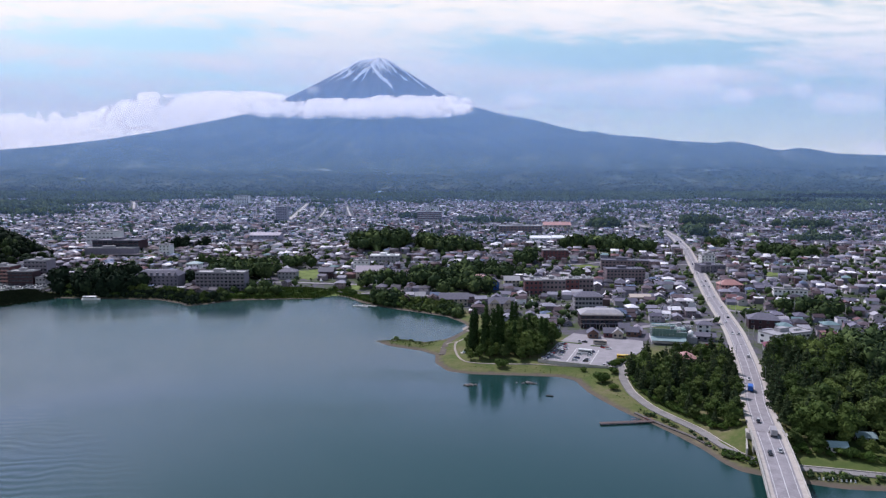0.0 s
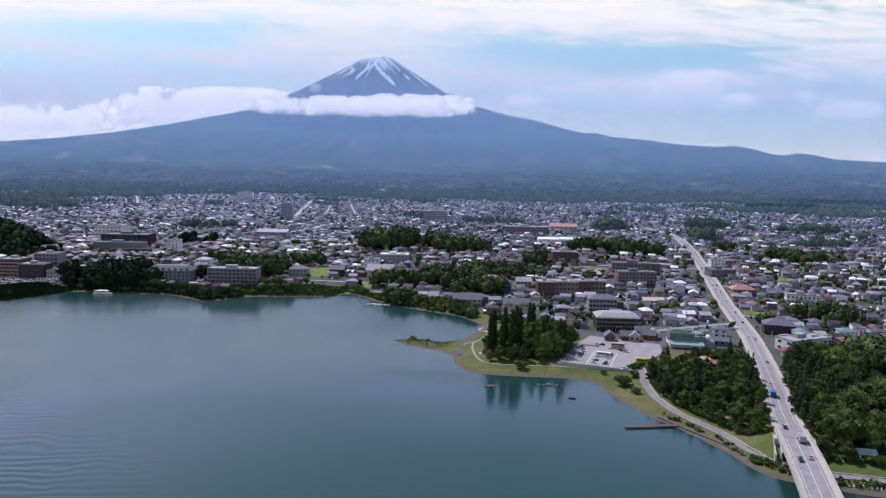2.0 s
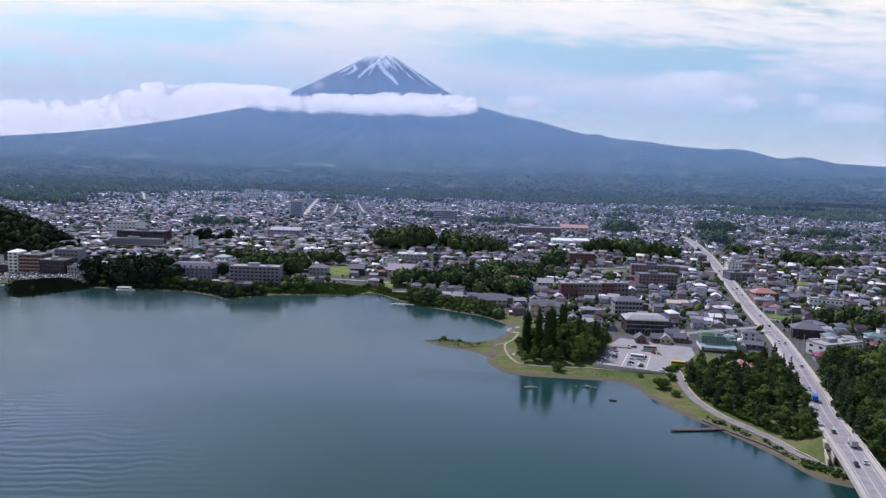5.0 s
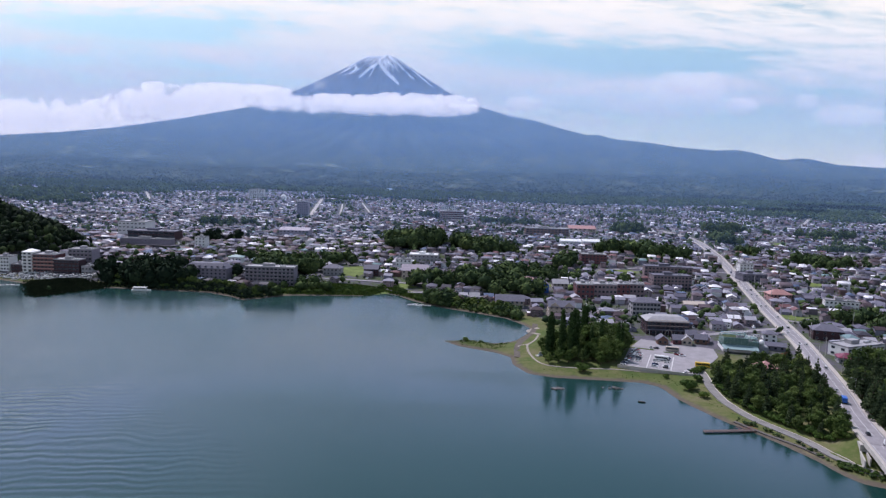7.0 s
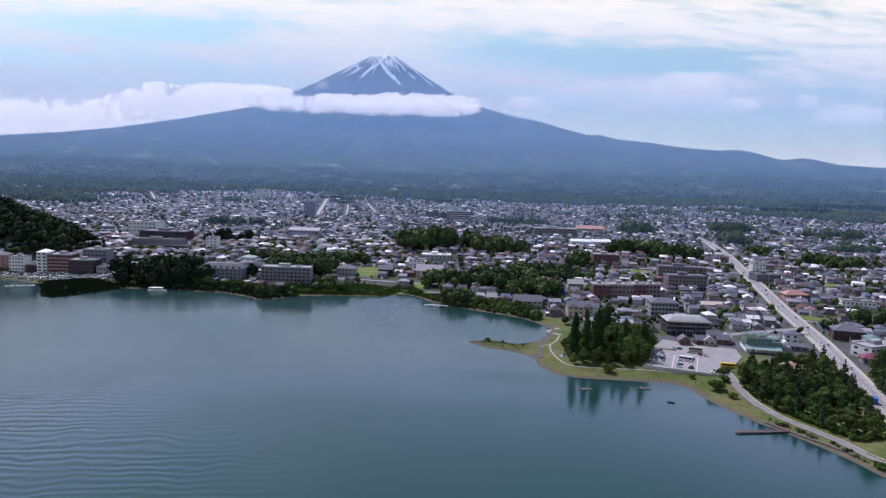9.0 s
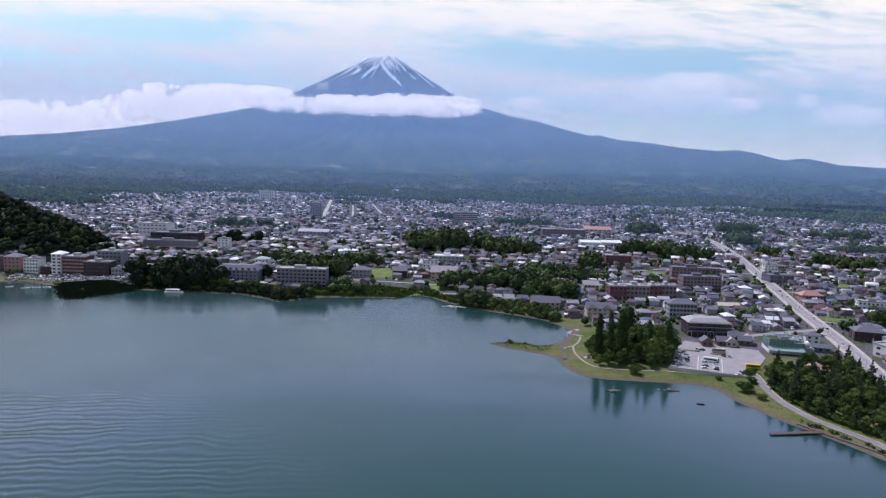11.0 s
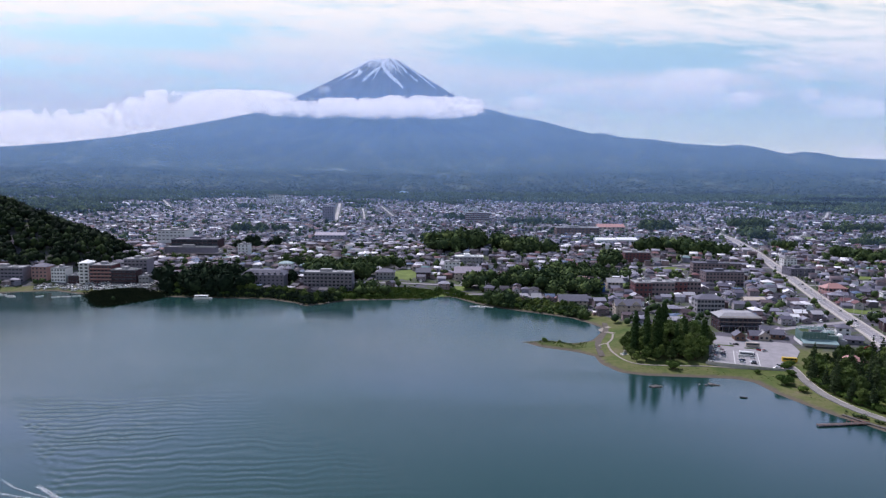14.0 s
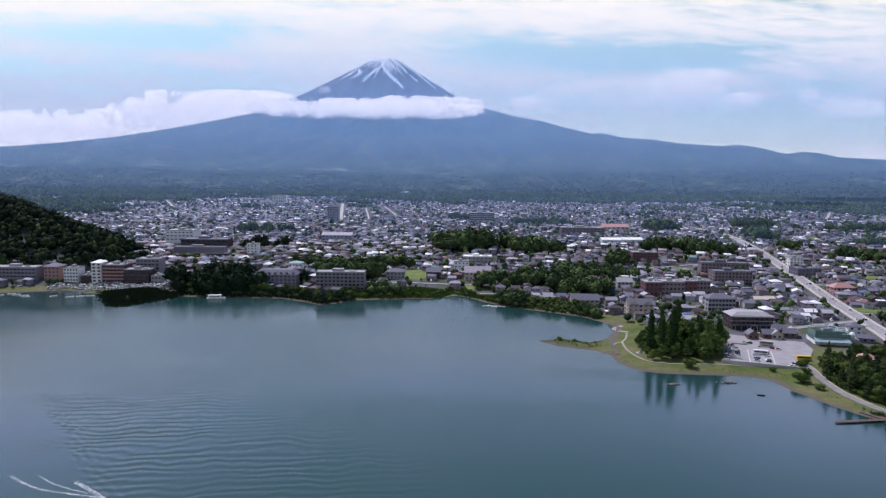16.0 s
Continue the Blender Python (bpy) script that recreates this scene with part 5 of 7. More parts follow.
def lattice(step, y0, y1, turn):
    c, s = math.cos(turn), math.sin(turn)
    n = int(2600 / step)
    a, b = np.meshgrid(np.arange(-n, n) * step, np.arange(-n, n) * step * 1.08)
    a = a + 5.5 * np.floor(a / (step * 4.0))      # lanes between the rows
    b = b + 4.5 * np.floor(b / (step * 2.16))
    x, y = (a * c - b * s).ravel(), (a * s + b * c).ravel() + 900
    keep = (y > y0) & (y < y1) & (x > -140 - 0.74 * y) & (x < 40 + 0.74 * y)
    return x[keep], y[keep]


hx, hy = lattice(8.7, 396, 880, radians(-14))
fx_, fy_ = lattice(7.9, 880, 2110, radians(-14))
hx, hy = np.concatenate([hx, fx_]), np.concatenate([hy, fy_])
hx, hy = hx + rng.normal(0, 1.3, hx.size), hy + rng.normal(0, 1.3, hy.size)
ok = free_spots(hx, hy)
ok &= rng.random(hx.size) > forest_share(hx, hy) * 1.25
ok &= rng.random(hx.size) < np.where(hy < 620, 0.93, 0.86)
hx, hy = hx[ok], hy[ok]
order = np.argsort(np.hypot(hx + 20, hy))
hx, hy = hx[order], hy[order]
hz = ground_height(hx, hy)
turn = radians(-14) + rng.choice([0, math.pi / 2, math.pi], hx.size) + rng.normal(0, 0.06, hx.size) + 0.25 * wobble(hx, hy, 160.0, 3.0)

NEAR = 300
models = [house(k) for k in range(5)]
for i in range(min(NEAR, hx.size)):
    k = int(rng.choice([0, 1, 2, 3, 4], p=[0.32, 0.28, 0.2, 0.08, 0.12]))
    m = pose(hx[i], hy[i], hz[i], 0, 0, math.degrees(turn[i]))
    ob = models[i] if i < 5 else copy_thing(models[k], m)
    ob.matrix_basis = m
    size = float(rng.uniform(0.68, 0.86))
    ob.scale = (size, size, size)


def town(x, y, z, a):
    """Every further house, joined: walls, pitched, hipped or flat roofs and dark window bands."""
    n = x.size
    w, dp = rng.uniform(2.5, 4.4, n), rng.uniform(2.3, 3.5, n)
    small = np.where(y > 880, 0.80, 1.0)
    w, dp = w * small, dp * small
    big = rng.random(n) < 0.05
    w, dp = np.where(big, w * 1.8, w), np.where(big, dp * 1.5, dp)
    h = np.where(rng.random(n) < 0.3, 2.6, 4.7) + np.where(big, 1.5, 0) + rng.uniform(-0.3, 0.5, n)
    h = h * small
    rise = np.where(rng.random(n) < 0.16, 0.12, rng.uniform(1.0, 1.8, n) * small)
    inset = np.where(rng.random(n) < 0.22, w * 0.5, -0.02)
    o = 0.42
    local = np.stack([
        np.stack([-w, -dp, -2 + 0 * w], 1), np.stack([w, -dp, -2 + 0 * w], 1), np.stack([w, dp, -2 + 0 * w], 1), np.stack([-w, dp, -2 + 0 * w], 1),
        np.stack([-w, -dp, h], 1), np.stack([w, -dp, h], 1), np.stack([w, dp, h], 1), np.stack([-w, dp, h], 1),
        np.stack([-w - o, -dp - o, h - 0.25], 1), np.stack([w + o, -dp - o, h - 0.25], 1), np.stack([w + o, dp + o, h - 0.25], 1), np.stack([-w - o, dp + o, h - 0.25], 1),
        np.stack([-w - o + inset, 0 * w, h + rise], 1), np.stack([w + o - inset, 0 * w, h + rise], 1),
        np.stack([-w * 0.75, -dp - 0.05, h * 0.55], 1), np.stack([w * 0.6, -dp - 0.05, h * 0.55], 1), np.stack([w * 0.6, -dp - 0.05, h * 0.55 + 1.1], 1), np.stack([-w * 0.75, -dp - 0.05, h * 0.55 + 1.1], 1)], 1)
    c, s = np.cos(a)[:, None], np.sin(a)[:, None]
    gx_, gy_ = local[:, :, 0] * c - local[:, :, 1] * s + x[:, None], local[:, :, 0] * s + local[:, :, 1] * c + y[:, None]
    v = np.stack([gx_, gy_, local[:, :, 2] + z[:, None]], 2).reshape(-1, 3)
    quads = np.array([(0, 1, 5, 4), (1, 2, 6, 5), (2, 3, 7, 6), (3, 0, 4, 7), (8, 9, 13, 12), (10, 11, 12, 13), (9, 10, 13, 13), (11, 8, 12, 12), (14, 15, 16, 17)])
    base = (np.arange(n) * 18)[:, None]
    four = np.concatenate([(quads[k][None] + base) for k in (0, 1, 2, 3, 4, 5, 8)])
    idx4 = np.repeat([0, 0, 0, 0, 1, 1, 2], n)
    three = np.concatenate([(np.array(q)[None] + base) for q in ((9, 10, 13), (11, 8, 12))])
    return v, four, idx4, three


fv, ff, fi, f3 = town(hx[NEAR:], hy[NEAR:], hz[NEAR:], turn[NEAR:])
ff = np.concatenate([ff[:, [0, 1, 2]], ff[:, [0, 2, 3]], f3])
fi = np.concatenate([fi, fi, np.ones(len(f3), int)])
me = bulk("town_houses", fv, ff, [MAT["far_wall"], MAT["far_roof"], MAT["glass"]], fi)
tagged(new("town_houses", me), "dense houses with grey, brown and white roofs", "houses", kind="stuff")


# ---- trees ----
def ico(sub=1):
    b = bmesh.new()
    bmesh.ops.create_icosphere(b, subdivisions=sub, radius=1.0)
    b.verts.ensure_lookup_table()
    v = np.array([p.co[:] for p in b.verts])
    f = np.array([[p.index for p in q.verts] for q in b.faces])
    b.free()
    return v, f


ICO1, ICO2 = ico(1), ico(2)


def leaf_quads(centres, normals, size, r):
    """Small bent leaf sprays round the given places."""
    n = len(centres)
    t = np.cross(normals, r.normal(0, 1, (n, 3)))
    t /= np.linalg.norm(t, axis=1)[:, None] + 1e-9
    b = np.cross(normals, t)
    s = (size * r.uniform(0.6, 1.35, n))[:, None]
    k = (s * 0.35)
    v = np.stack([centres - t * s - b * s * 0.6, centres + t * s - b * s * 0.7 + normals * k, centres + t * s * 0.8 + b * s * 0.7, centres - t * s * 0.9 + b * s * 0.6 + normals * k * 0.5], 1).reshape(-1, 3)
    f = np.arange(n * 4).reshape(-1, 4)
    return v, f


def crown_mesh(name, mat, lumps, leaves, size, r, core=0.78):
    """A crown of lumps (centre, radii): an uneven dark core with many leaf sprays on it, with gaps between."""
    V, F, n0 = [], [], 0
    iv, if_ = ICO1
    for c, rad in lumps:
        w = iv * np.array(rad) * core * (1 + 0.22 * r.normal(0, 1, (len(iv), 1)).clip(-1.5, 1.5)) + np.array(c)
        V.append(w)
        F.append(np.column_stack([if_, if_[:, 2]]) + n0)
        n0 += len(w)
    weights = np.array([np.prod(rad) ** (2 / 3) for _, rad in lumps])
    pick = r.choice(len(lumps), leaves, p=weights / weights.sum())
    dirs = r.normal(0, 1, (leaves, 3))
    dirs[:, 2] = np.abs(dirs[:, 2]) * 0.9 - 0.25
    dirs /= np.linalg.norm(dirs, axis=1)[:, None]
    C = np.array([c for c, _ in lumps])[pick] + dirs * np.array([rad for _, rad in lumps])[pick] * r.uniform(0.78, 1.08, (leaves, 1))
    nr = dirs + r.normal(0, 0.55, (leaves, 3))
    nr /= np.linalg.norm(nr, axis=1)[:, None]
    lv, lf = leaf_quads(C, nr, size, r)
    tri = np.concatenate([F[i][:, :3] for i in range(len(F))])
    me = bpy.data.meshes.new(name)
    verts = np.concatenate(V + [lv])
    me.from_pydata(verts.tolist(), [], tri.tolist() + (lf + n0).tolist())
    me.materials.append(mat)
    me.update()
    return me


def tree(kind, seed):
    """Tree models about ten metres high, with a tapered trunk, limbs and a crown."""
    r = np.random.default_rng(seed)
    names = {"leaf": ("tree", "broadleaf tree with an uneven green crown", "tree"), "pine": ("pine_tree", "dark conifer with a ragged layered crown", "tree"),
             "poplar": ("poplar_tree", "tall slim dark green poplar", "tree"), "shrub": ("shrub", "rounded green shrub on the shore", "shrub")}
    nm, lab, cat = names[kind]
    root = thing(nm, lab, cat)
    t = Shape()
    if kind == "leaf":
        t.tube((0, 0, -0.8), (0.1, 0, 4.2), 0.32, 0.2, 7, cap=False)
        lumps = [((0, 0, 5.4), (2.6, 2.6, 2.6)), ((0.3, 0.2, 3.2), (2.4, 2.4, 1.8))]
        for k in range(6):
            u = k * 1.05 + r.uniform(-0.3, 0.3)
            c = (2.1 * math.cos(u), 2.1 * math.sin(u), r.uniform(3.2, 7.2))
            t.tube((0.1, 0, 2.6 + 0.2 * k), c, 0.13, 0.05, 5, cap=False)
            q = r.uniform(1.4, 2.1)
            lumps.append((c, (q, q, q * 0.85)))
        lumps.append(((0.2, -0.2, 8.2), (1.6, 1.6, 1.4)))
        me = crown_mesh("crown", MAT["leaf"], lumps, 980, 0.27, r)
    elif kind == "pine":
        t.tube((0, 0, -0.8), (0, 0, 9.0), 0.28, 0.06, 7, cap=False)
        lumps = []
        for k in range(9):
            z = 1.6 + k * 1.0
            rad = (1.0 - k / 9.5) * 2.6 + 0.2
            for j in range(4 if k < 3 else 3 if k < 7 else 1):
                u = j * 2.1 + k * 1.3 + r.uniform(-0.4, 0.4)
                off = rad * 0.60 if k < 7 else 0.0
                c = (off * math.cos(u), off * math.sin(u), z + r.uniform(-0.3, 0.3))
                if k < 7:
                    t.tube((0, 0, z - 0.2), c, 0.07, 0.03, 4, cap=False)
                lumps.append((c, (rad * 0.55, rad * 0.55, 0.48)))
        me = crown_mesh("crown", MAT["pine"], lumps, 900, 0.26, r)
    elif kind == "poplar":
        t.tube((0, 0, -0.8), (0, 0, 9.0), 0.16, 0.04, 7, cap=False)
        lumps = []
        for k in range(11):
            z = 1.0 + k * 0.82
            rad = (0.62, 0.78)[min(k, 1)] * (1 - 0.52 * (max(0, k - 5) / 5.5) ** 2.6)
            lumps.append(((r.uniform(-0.14, 0.14), r.uniform(-0.14, 0.14), z), (rad * r.uniform(0.85, 1.1), rad * r.uniform(0.85, 1.1), 0.85)))
            u = k * 2.4
            t.tube((0, 0, z - 0.5), (0.4 * rad * math.cos(u), 0.4 * rad * math.sin(u), z + 0.4), 0.03, 0.012, 4, cap=False)
        me = crown_mesh("crown", MAT["poplar"], lumps, 620, 0.17, r)
    else:
        for k in range(4):
            u = k * 1.6
            t.tube((0, 0, -0.4), (1.2 * math.cos(u), 1.2 * math.sin(u), 2.2), 0.10, 0.05, 5, cap=False)
        lumps = [((0, 0, 2.2), (2.2, 2.2, 2.0))]
        for k in range(5):
            u = k * 1.26 + r.uniform(-0.3, 0.3)
            q = r.uniform(1.2, 1.8)
            lumps.append(((2.0 * math.cos(u), 2.0 * math.sin(u), r.uniform(1.2, 2.8)), (q, q, q)))
        me = crown_mesh("crown", MAT["bushes"], lumps, 700, 0.23, r)
    part("trunk", t, MAT["bark"], root)
    part("crown", me, None, root)
    return root


MODELS = {k: [tree(k, 10 * i + s) for s in range(c)] for i, (k, c) in enumerate((("leaf", 4), ("pine", 4), ("poplar", 3), ("shrub", 3)))}
USED = set()


def plant(kind, x, y, height, group, z=None, spread=1.0, label=""):
    k = int(rng.integers(len(MODELS[kind])))
    src = MODELS[kind][k]
    sc = height / {"leaf": 9.6, "pine": 10.3, "poplar": 10.4, "shrub": 4.4}[kind]
    m = pose(x, y, gz(x, y) if z is None else z, 0, 0, float(rng.uniform(0, 360)))
    if src in USED:
        ob = copy_thing(src, m)
    else:
        ob = src
        USED.add(src)
        ob.matrix_basis = m
    ob.scale = (sc * spread, sc * spread, sc)
    tagged(ob, label, group=group)
    return ob


def scatter(poly, gap, tries, seed):
    """Places inside a polygon, no two nearer than gap."""
    r = np.random.default_rng(seed)
    lo, hi = np.min(poly, 0), np.max(poly, 0)
    c = r.uniform(lo, hi, (tries, 2))
    c = c[inside(c[:, 0], c[:, 1], poly)]
    got = []
    for p in c:
        if all((p[0] - q[0]) ** 2 + (p[1] - q[1]) ** 2 > gap * gap for q in got):
            got.append(p)
    return got


def clear_of(x, y, m=3.0):
    return not any(x0 + 3 - m < x < x1 - 3 + m and y0 + 4 - m < y < y1 - 3 + m for x0, y0, x1, y1 in PLOTS)


for p in scatter(LEFT_WOOD, 4.5, 3000, 3):
    if clear_of(*p, 1.0):
        kind = "pine" if rng.random() < 0.45 else "leaf"
        plant(kind, p[0], p[1], rng.uniform(7.5, 14.5) if kind == "pine" else rng.uniform(5, 10.5), "trees of the lakeside wood", spread=1.0 if kind == "leaf" else 0.80)
for p in scatter([(128, 243), (150, 237), (205, 231), (205, 372), (168, 352), (152, 318), (140, 285)], 4.7, 5000, 4):
    if clear_of(*p, 1.0):
        edge = p[1] < 250
        kind = "leaf" if edge or rng.random() < 0.25 else "pine"
        plant(kind, p[0], p[1], rng.uniform(5, 7.5) if edge else rng.uniform(10.5, 18.5), "trees of the eastern wood", spread=1.1 if kind == "leaf" else 0.82)
for x, y, h in ((14, 373, 25), (16.5, 379, 26), (21, 372, 24), (23, 381, 27), (26, 373, 27), (29, 378, 28), (31.5, 382, 26), (39, 404, 25), (41.5, 407, 24), (38, 374, 19), (44, 377, 22), (53, 374, 22), (56, 379, 20), (48, 392, 20)):
    plant("poplar", x, y, h, "poplars on the point", spread=0.92)
for p in scatter(POPLAR_GROVE, 4.6, 1200, 5):
    plant("leaf", p[0], p[1], rng.uniform(6.5, 10) * (0.75 if p[0] < 18 else 1.0 if p[1] < 368 else 1.5 if p[0] > 38 else 0.95), "trees round the poplars")
for x, y, h in ((29.5, 352.2, 5.0), (77, 327, 5.6), (80, 316, 3.2), (71, 345, 2.4), (-31, 410, 2.6), (79, 333, 3.0), (85, 338, 3.4)):
    plant("shrub", x, y, h, "shrubs on the shore")
# the wooded shore strip, west to east
strip = [p for p in SHORE if -330 < p[0] < 14 and p[1] > 440]
for (ax, ay), (bx, by) in zip(strip[:-1], strip[1:]):
    n = max(1, int(math.hypot(bx - ax, by - ay) / 4.6))
    for i in range(n):
        u = (i + rng.random()) / n
        x, y = ax + (bx - ax) * u, ay + (by - ay) * u
        for off in (7, 14):
            px, py = x + rng.uniform(-2, 2), y + off + rng.uniform(-2, 2)
            if px > 4 and py < 470 or -112 < px < -82 and off < 14 or (-180 < px < -105 and off > 8 and rng.random() < 0.55):
                continue
            if float(from_shore(np.array([px]), np.array([py]))[0]) < 3 or not clear_of(px, py, 1.0):
                continue
            kind = "shrub" if off < 10 or -180 < px < -60 else "leaf"
            plant(kind, px, py, rng.uniform(2.0, 4.2) if kind == "shrub" else rng.uniform(5.5, 9.5), "trees and shrubs along the shore")
for x, y in scatter([(101, 246), (106, 236), (116, 231), (116, 234.5), (109, 238.5), (105, 247)], 1.9, 300, 8) + scatter([(128, 226), (150, 219), (230, 207), (230, 213), (150, 222), (128, 228)], 2.6, 300, 9):
    plant("shrub", x, y, rng.uniform(0.9, 1.9), "scrub on the bank")
for p in scatter([(126, 240), (150, 233.5), (215, 222), (215, 226), (150, 237), (128, 244)], 2.6, 500, 10):
    plant("shrub", p[0], p[1], rng.uniform(2.2, 3.6), "hedge beside the promenade")
for u, v in ((37, 2.5), (38.5, 6.5), (41, 11)):
    q = lot_point(u, v)
    plant("shrub", q.x, q.y, rng.uniform(2.6, 4.0), "small trees at the parking lot")


def tufts(x, y, z, h, wid, sprays, seed, pointed=0.0):
    """Joined tree crowns for woods that nobody could count: an uneven core and leaf sprays for each tree."""
    r = np.random.default_rng(seed)
    n = x.size
    iv, if_ = ICO1
    shape = np.repeat(iv[None], n, 0) * (1 + 0.25 * r.normal(0, 1, (n, len(iv), 1)).clip(-1.4, 1.4))
    if pointed:
        up = np.clip(shape[:, :, 2:3], 0, 1)
        shape[:, :, :2] *= 1 - pointed * up
    shape = shape * np.stack([wid, wid, h * 0.5], 1)[:, None, :] * 0.86
    centre = np.stack([x, y, z + h * 0.55], 1)
    core = (shape + centre[:, None]).reshape(-1, 3)
    ft = (if_[None] + (np.arange(n) * len(iv))[:, None, None]).reshape(-1, 3)
    dirs = r.normal(0, 1, (n, sprays, 3))
    dirs[:, :, 2] = np.abs(dirs[:, :, 2]) - 0.3
    dirs /= np.linalg.norm(dirs, axis=2)[:, :, None]
    rad = dirs.copy()
    if pointed:
        rad[:, :, :2] *= 1 - pointed * np.clip(dirs[:, :, 2:3], 0, 1)
    c = centre[:, None] + rad * np.stack([wid, wid, h * 0.5], 1)[:, None] * r.uniform(0.8, 1.1, (n, sprays, 1))
    nr = dirs + r.normal(0, 0.5, dirs.shape)
    nr /= np.linalg.norm(nr, axis=2)[:, :, None]
    lv, lf = leaf_quads(c.reshape(-1, 3), nr.reshape(-1, 3), np.repeat(wid * (0.26 if sprays < 12 else 0.17), sprays), r)
    quads = np.concatenate([np.column_stack([lf[:, [0, 1, 2]]]), np.column_stack([lf[:, [0, 2, 3]]])]) + len(core)
    return np.concatenate([core, lv]), np.concatenate([ft, quads])


def wood(name, x, y, h, wid, mat, label, sprays, seed, pointed=0.0):
    z = ground_height(x, y)
    v, f = tufts(x, y, z, h, wid, sprays, seed, pointed)
    return tagged(new(name, bulk(name, v, f, [mat])), label, "trees", kind="stuff")


def tint(name, colours):
    """Foliage of joined woods: the tint goes from clump to clump and from stand to stand."""
    def build(g, b):
        p = place(g)
        k = g.math("ADD", g.math("MULTIPLY", g.noise(0.045, 3, 0.6, p), 0.62), g.math("MULTIPLY", island_random(g), 0.38))
        c = g.ramp(k, [(0.28 + 0.46 * i / (len(colours) - 1), q) for i, q in enumerate(colours)])
        g.feed(b, "Base Color", c)
    return material(name, build, 0.8, 0.0, 0.02)


WOODS = tint("mixed_wood", [(0.018, 0.032, 0.017), (0.034, 0.055, 0.025), (0.058, 0.087, 0.033), (0.105, 0.138, 0.048)])
# cloud shade over the western woods is put into these leaf colours
DARKS = tint("shade_dark_wood", [(0.009, 0.016, 0.011), (0.014, 0.025, 0.015), (0.023, 0.038, 0.019)])
SLOPE = tint("slope_trees", [(0.014, 0.028, 0.015), (0.018, 0.034, 0.018), (0.023, 0.041, 0.021)])
# leaf greens lowered to carry the cloud shadow that lies on the hill
HILLS = tint("shaded_hill_leaves", [(0.006, 0.011, 0.008), (0.009, 0.016, 0.010), (0.015, 0.026, 0.013), (0.038, 0.056, 0.021)])
for kind, mat, nm, lab in (("leaf", WOODS, "town_grove", "dense green groves between the houses"), ("dark", DARKS, "dark_grove", "conifer groves darkened by painted shade, by the shore and in town")):
    xs, ys, hs = [], [], []
    for e in GROVES:
        if e[5] != kind:
            continue
        n = int(e[2] * e[3] * math.pi / 100 * e[4] * 1.35)
        a, q = rng.uniform(0, 2 * math.pi, n), np.sqrt(rng.random(n))
        xs.append(e[0] + e[2] * q * np.cos(a))
        ys.append(e[1] + e[3] * q * np.sin(a))
        hs.append(e[6] * rng.uniform(0.65, 1.5, n))
    xs, ys, hs = np.concatenate(xs), np.concatenate(ys), np.concatenate(hs)
    keep = (from_shore(xs, ys) > 4) & (line_distance(xs, ys, ROAD)[0] > 8)
    keep &= np.array([clear_of(a, b, 0.5) for a, b in zip(xs, ys)])
    xs, ys, hs = xs[keep], ys[keep], hs[keep]
    wood(nm, xs, ys, hs, hs * rng.uniform(0.40, 0.60, hs.size), mat, lab, 70, 21, 0.45 if kind == "dark" else 0.0)

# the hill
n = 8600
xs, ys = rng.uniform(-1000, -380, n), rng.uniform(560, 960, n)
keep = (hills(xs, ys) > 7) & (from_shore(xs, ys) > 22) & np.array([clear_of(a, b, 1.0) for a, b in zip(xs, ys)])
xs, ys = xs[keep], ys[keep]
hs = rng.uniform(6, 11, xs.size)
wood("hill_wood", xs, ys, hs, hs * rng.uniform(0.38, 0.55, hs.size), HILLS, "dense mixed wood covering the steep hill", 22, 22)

# garden trees between the houses, and the wooded upper edge of the town
n = 42000
ys = 440 + 1750 * np.sqrt(rng.random(n))
xs = -60 + (rng.random(n) * 2 - 1) * (80 + 0.74 * ys)
ok = free_spots(xs, ys, 7.5, 0.6, 9.0)
share = forest_share(xs, ys)
ok &= rng.random(n) < np.where(share > 0.45, 0.75, np.where(ys < 850, 0.52, 0.33) + share * 0.4)
xs, ys, share = xs[ok], ys[ok], share[ok]
hs = np.where(share > 0.45, rng.uniform(7, 12, xs.size), 2.5 + 6.5 * rng.random(xs.size) ** 2)
wood("garden_trees", xs, ys, hs, hs * rng.uniform(0.34, 0.5, hs.size), WOODS, "garden trees and small woods among the houses", 8, 23)

# the long forest slope under the mountain
n = 24000
ys = 2060 + 900 * rng.random(n) ** 1.7
xs = -120 + (rng.random(n) * 2 - 1) * (120 + 0.72 * ys)
hs = rng.uniform(1.4, 2.8, n)
wood("slope_forest", xs, ys, hs, hs * rng.uniform(1.3, 2.4, n), SLOPE, "endless dark forest on the lower mountain slope", 3, 24, 0.4)
# eastern wood beyond the part that the camera passes
p = np.array(scatter(RIGHT_WOOD, 5.0, 9000, 11))
p = p[(p[:, 0] > 206) & (p[:, 1] > 236)]
hs = rng.uniform(12, 17, len(p))
wood("eastern_wood", p[:, 0], p[:, 1], hs, hs * 0.3, WOODS, "dense conifer wood on the eastern shore", 60, 25, 0.35)

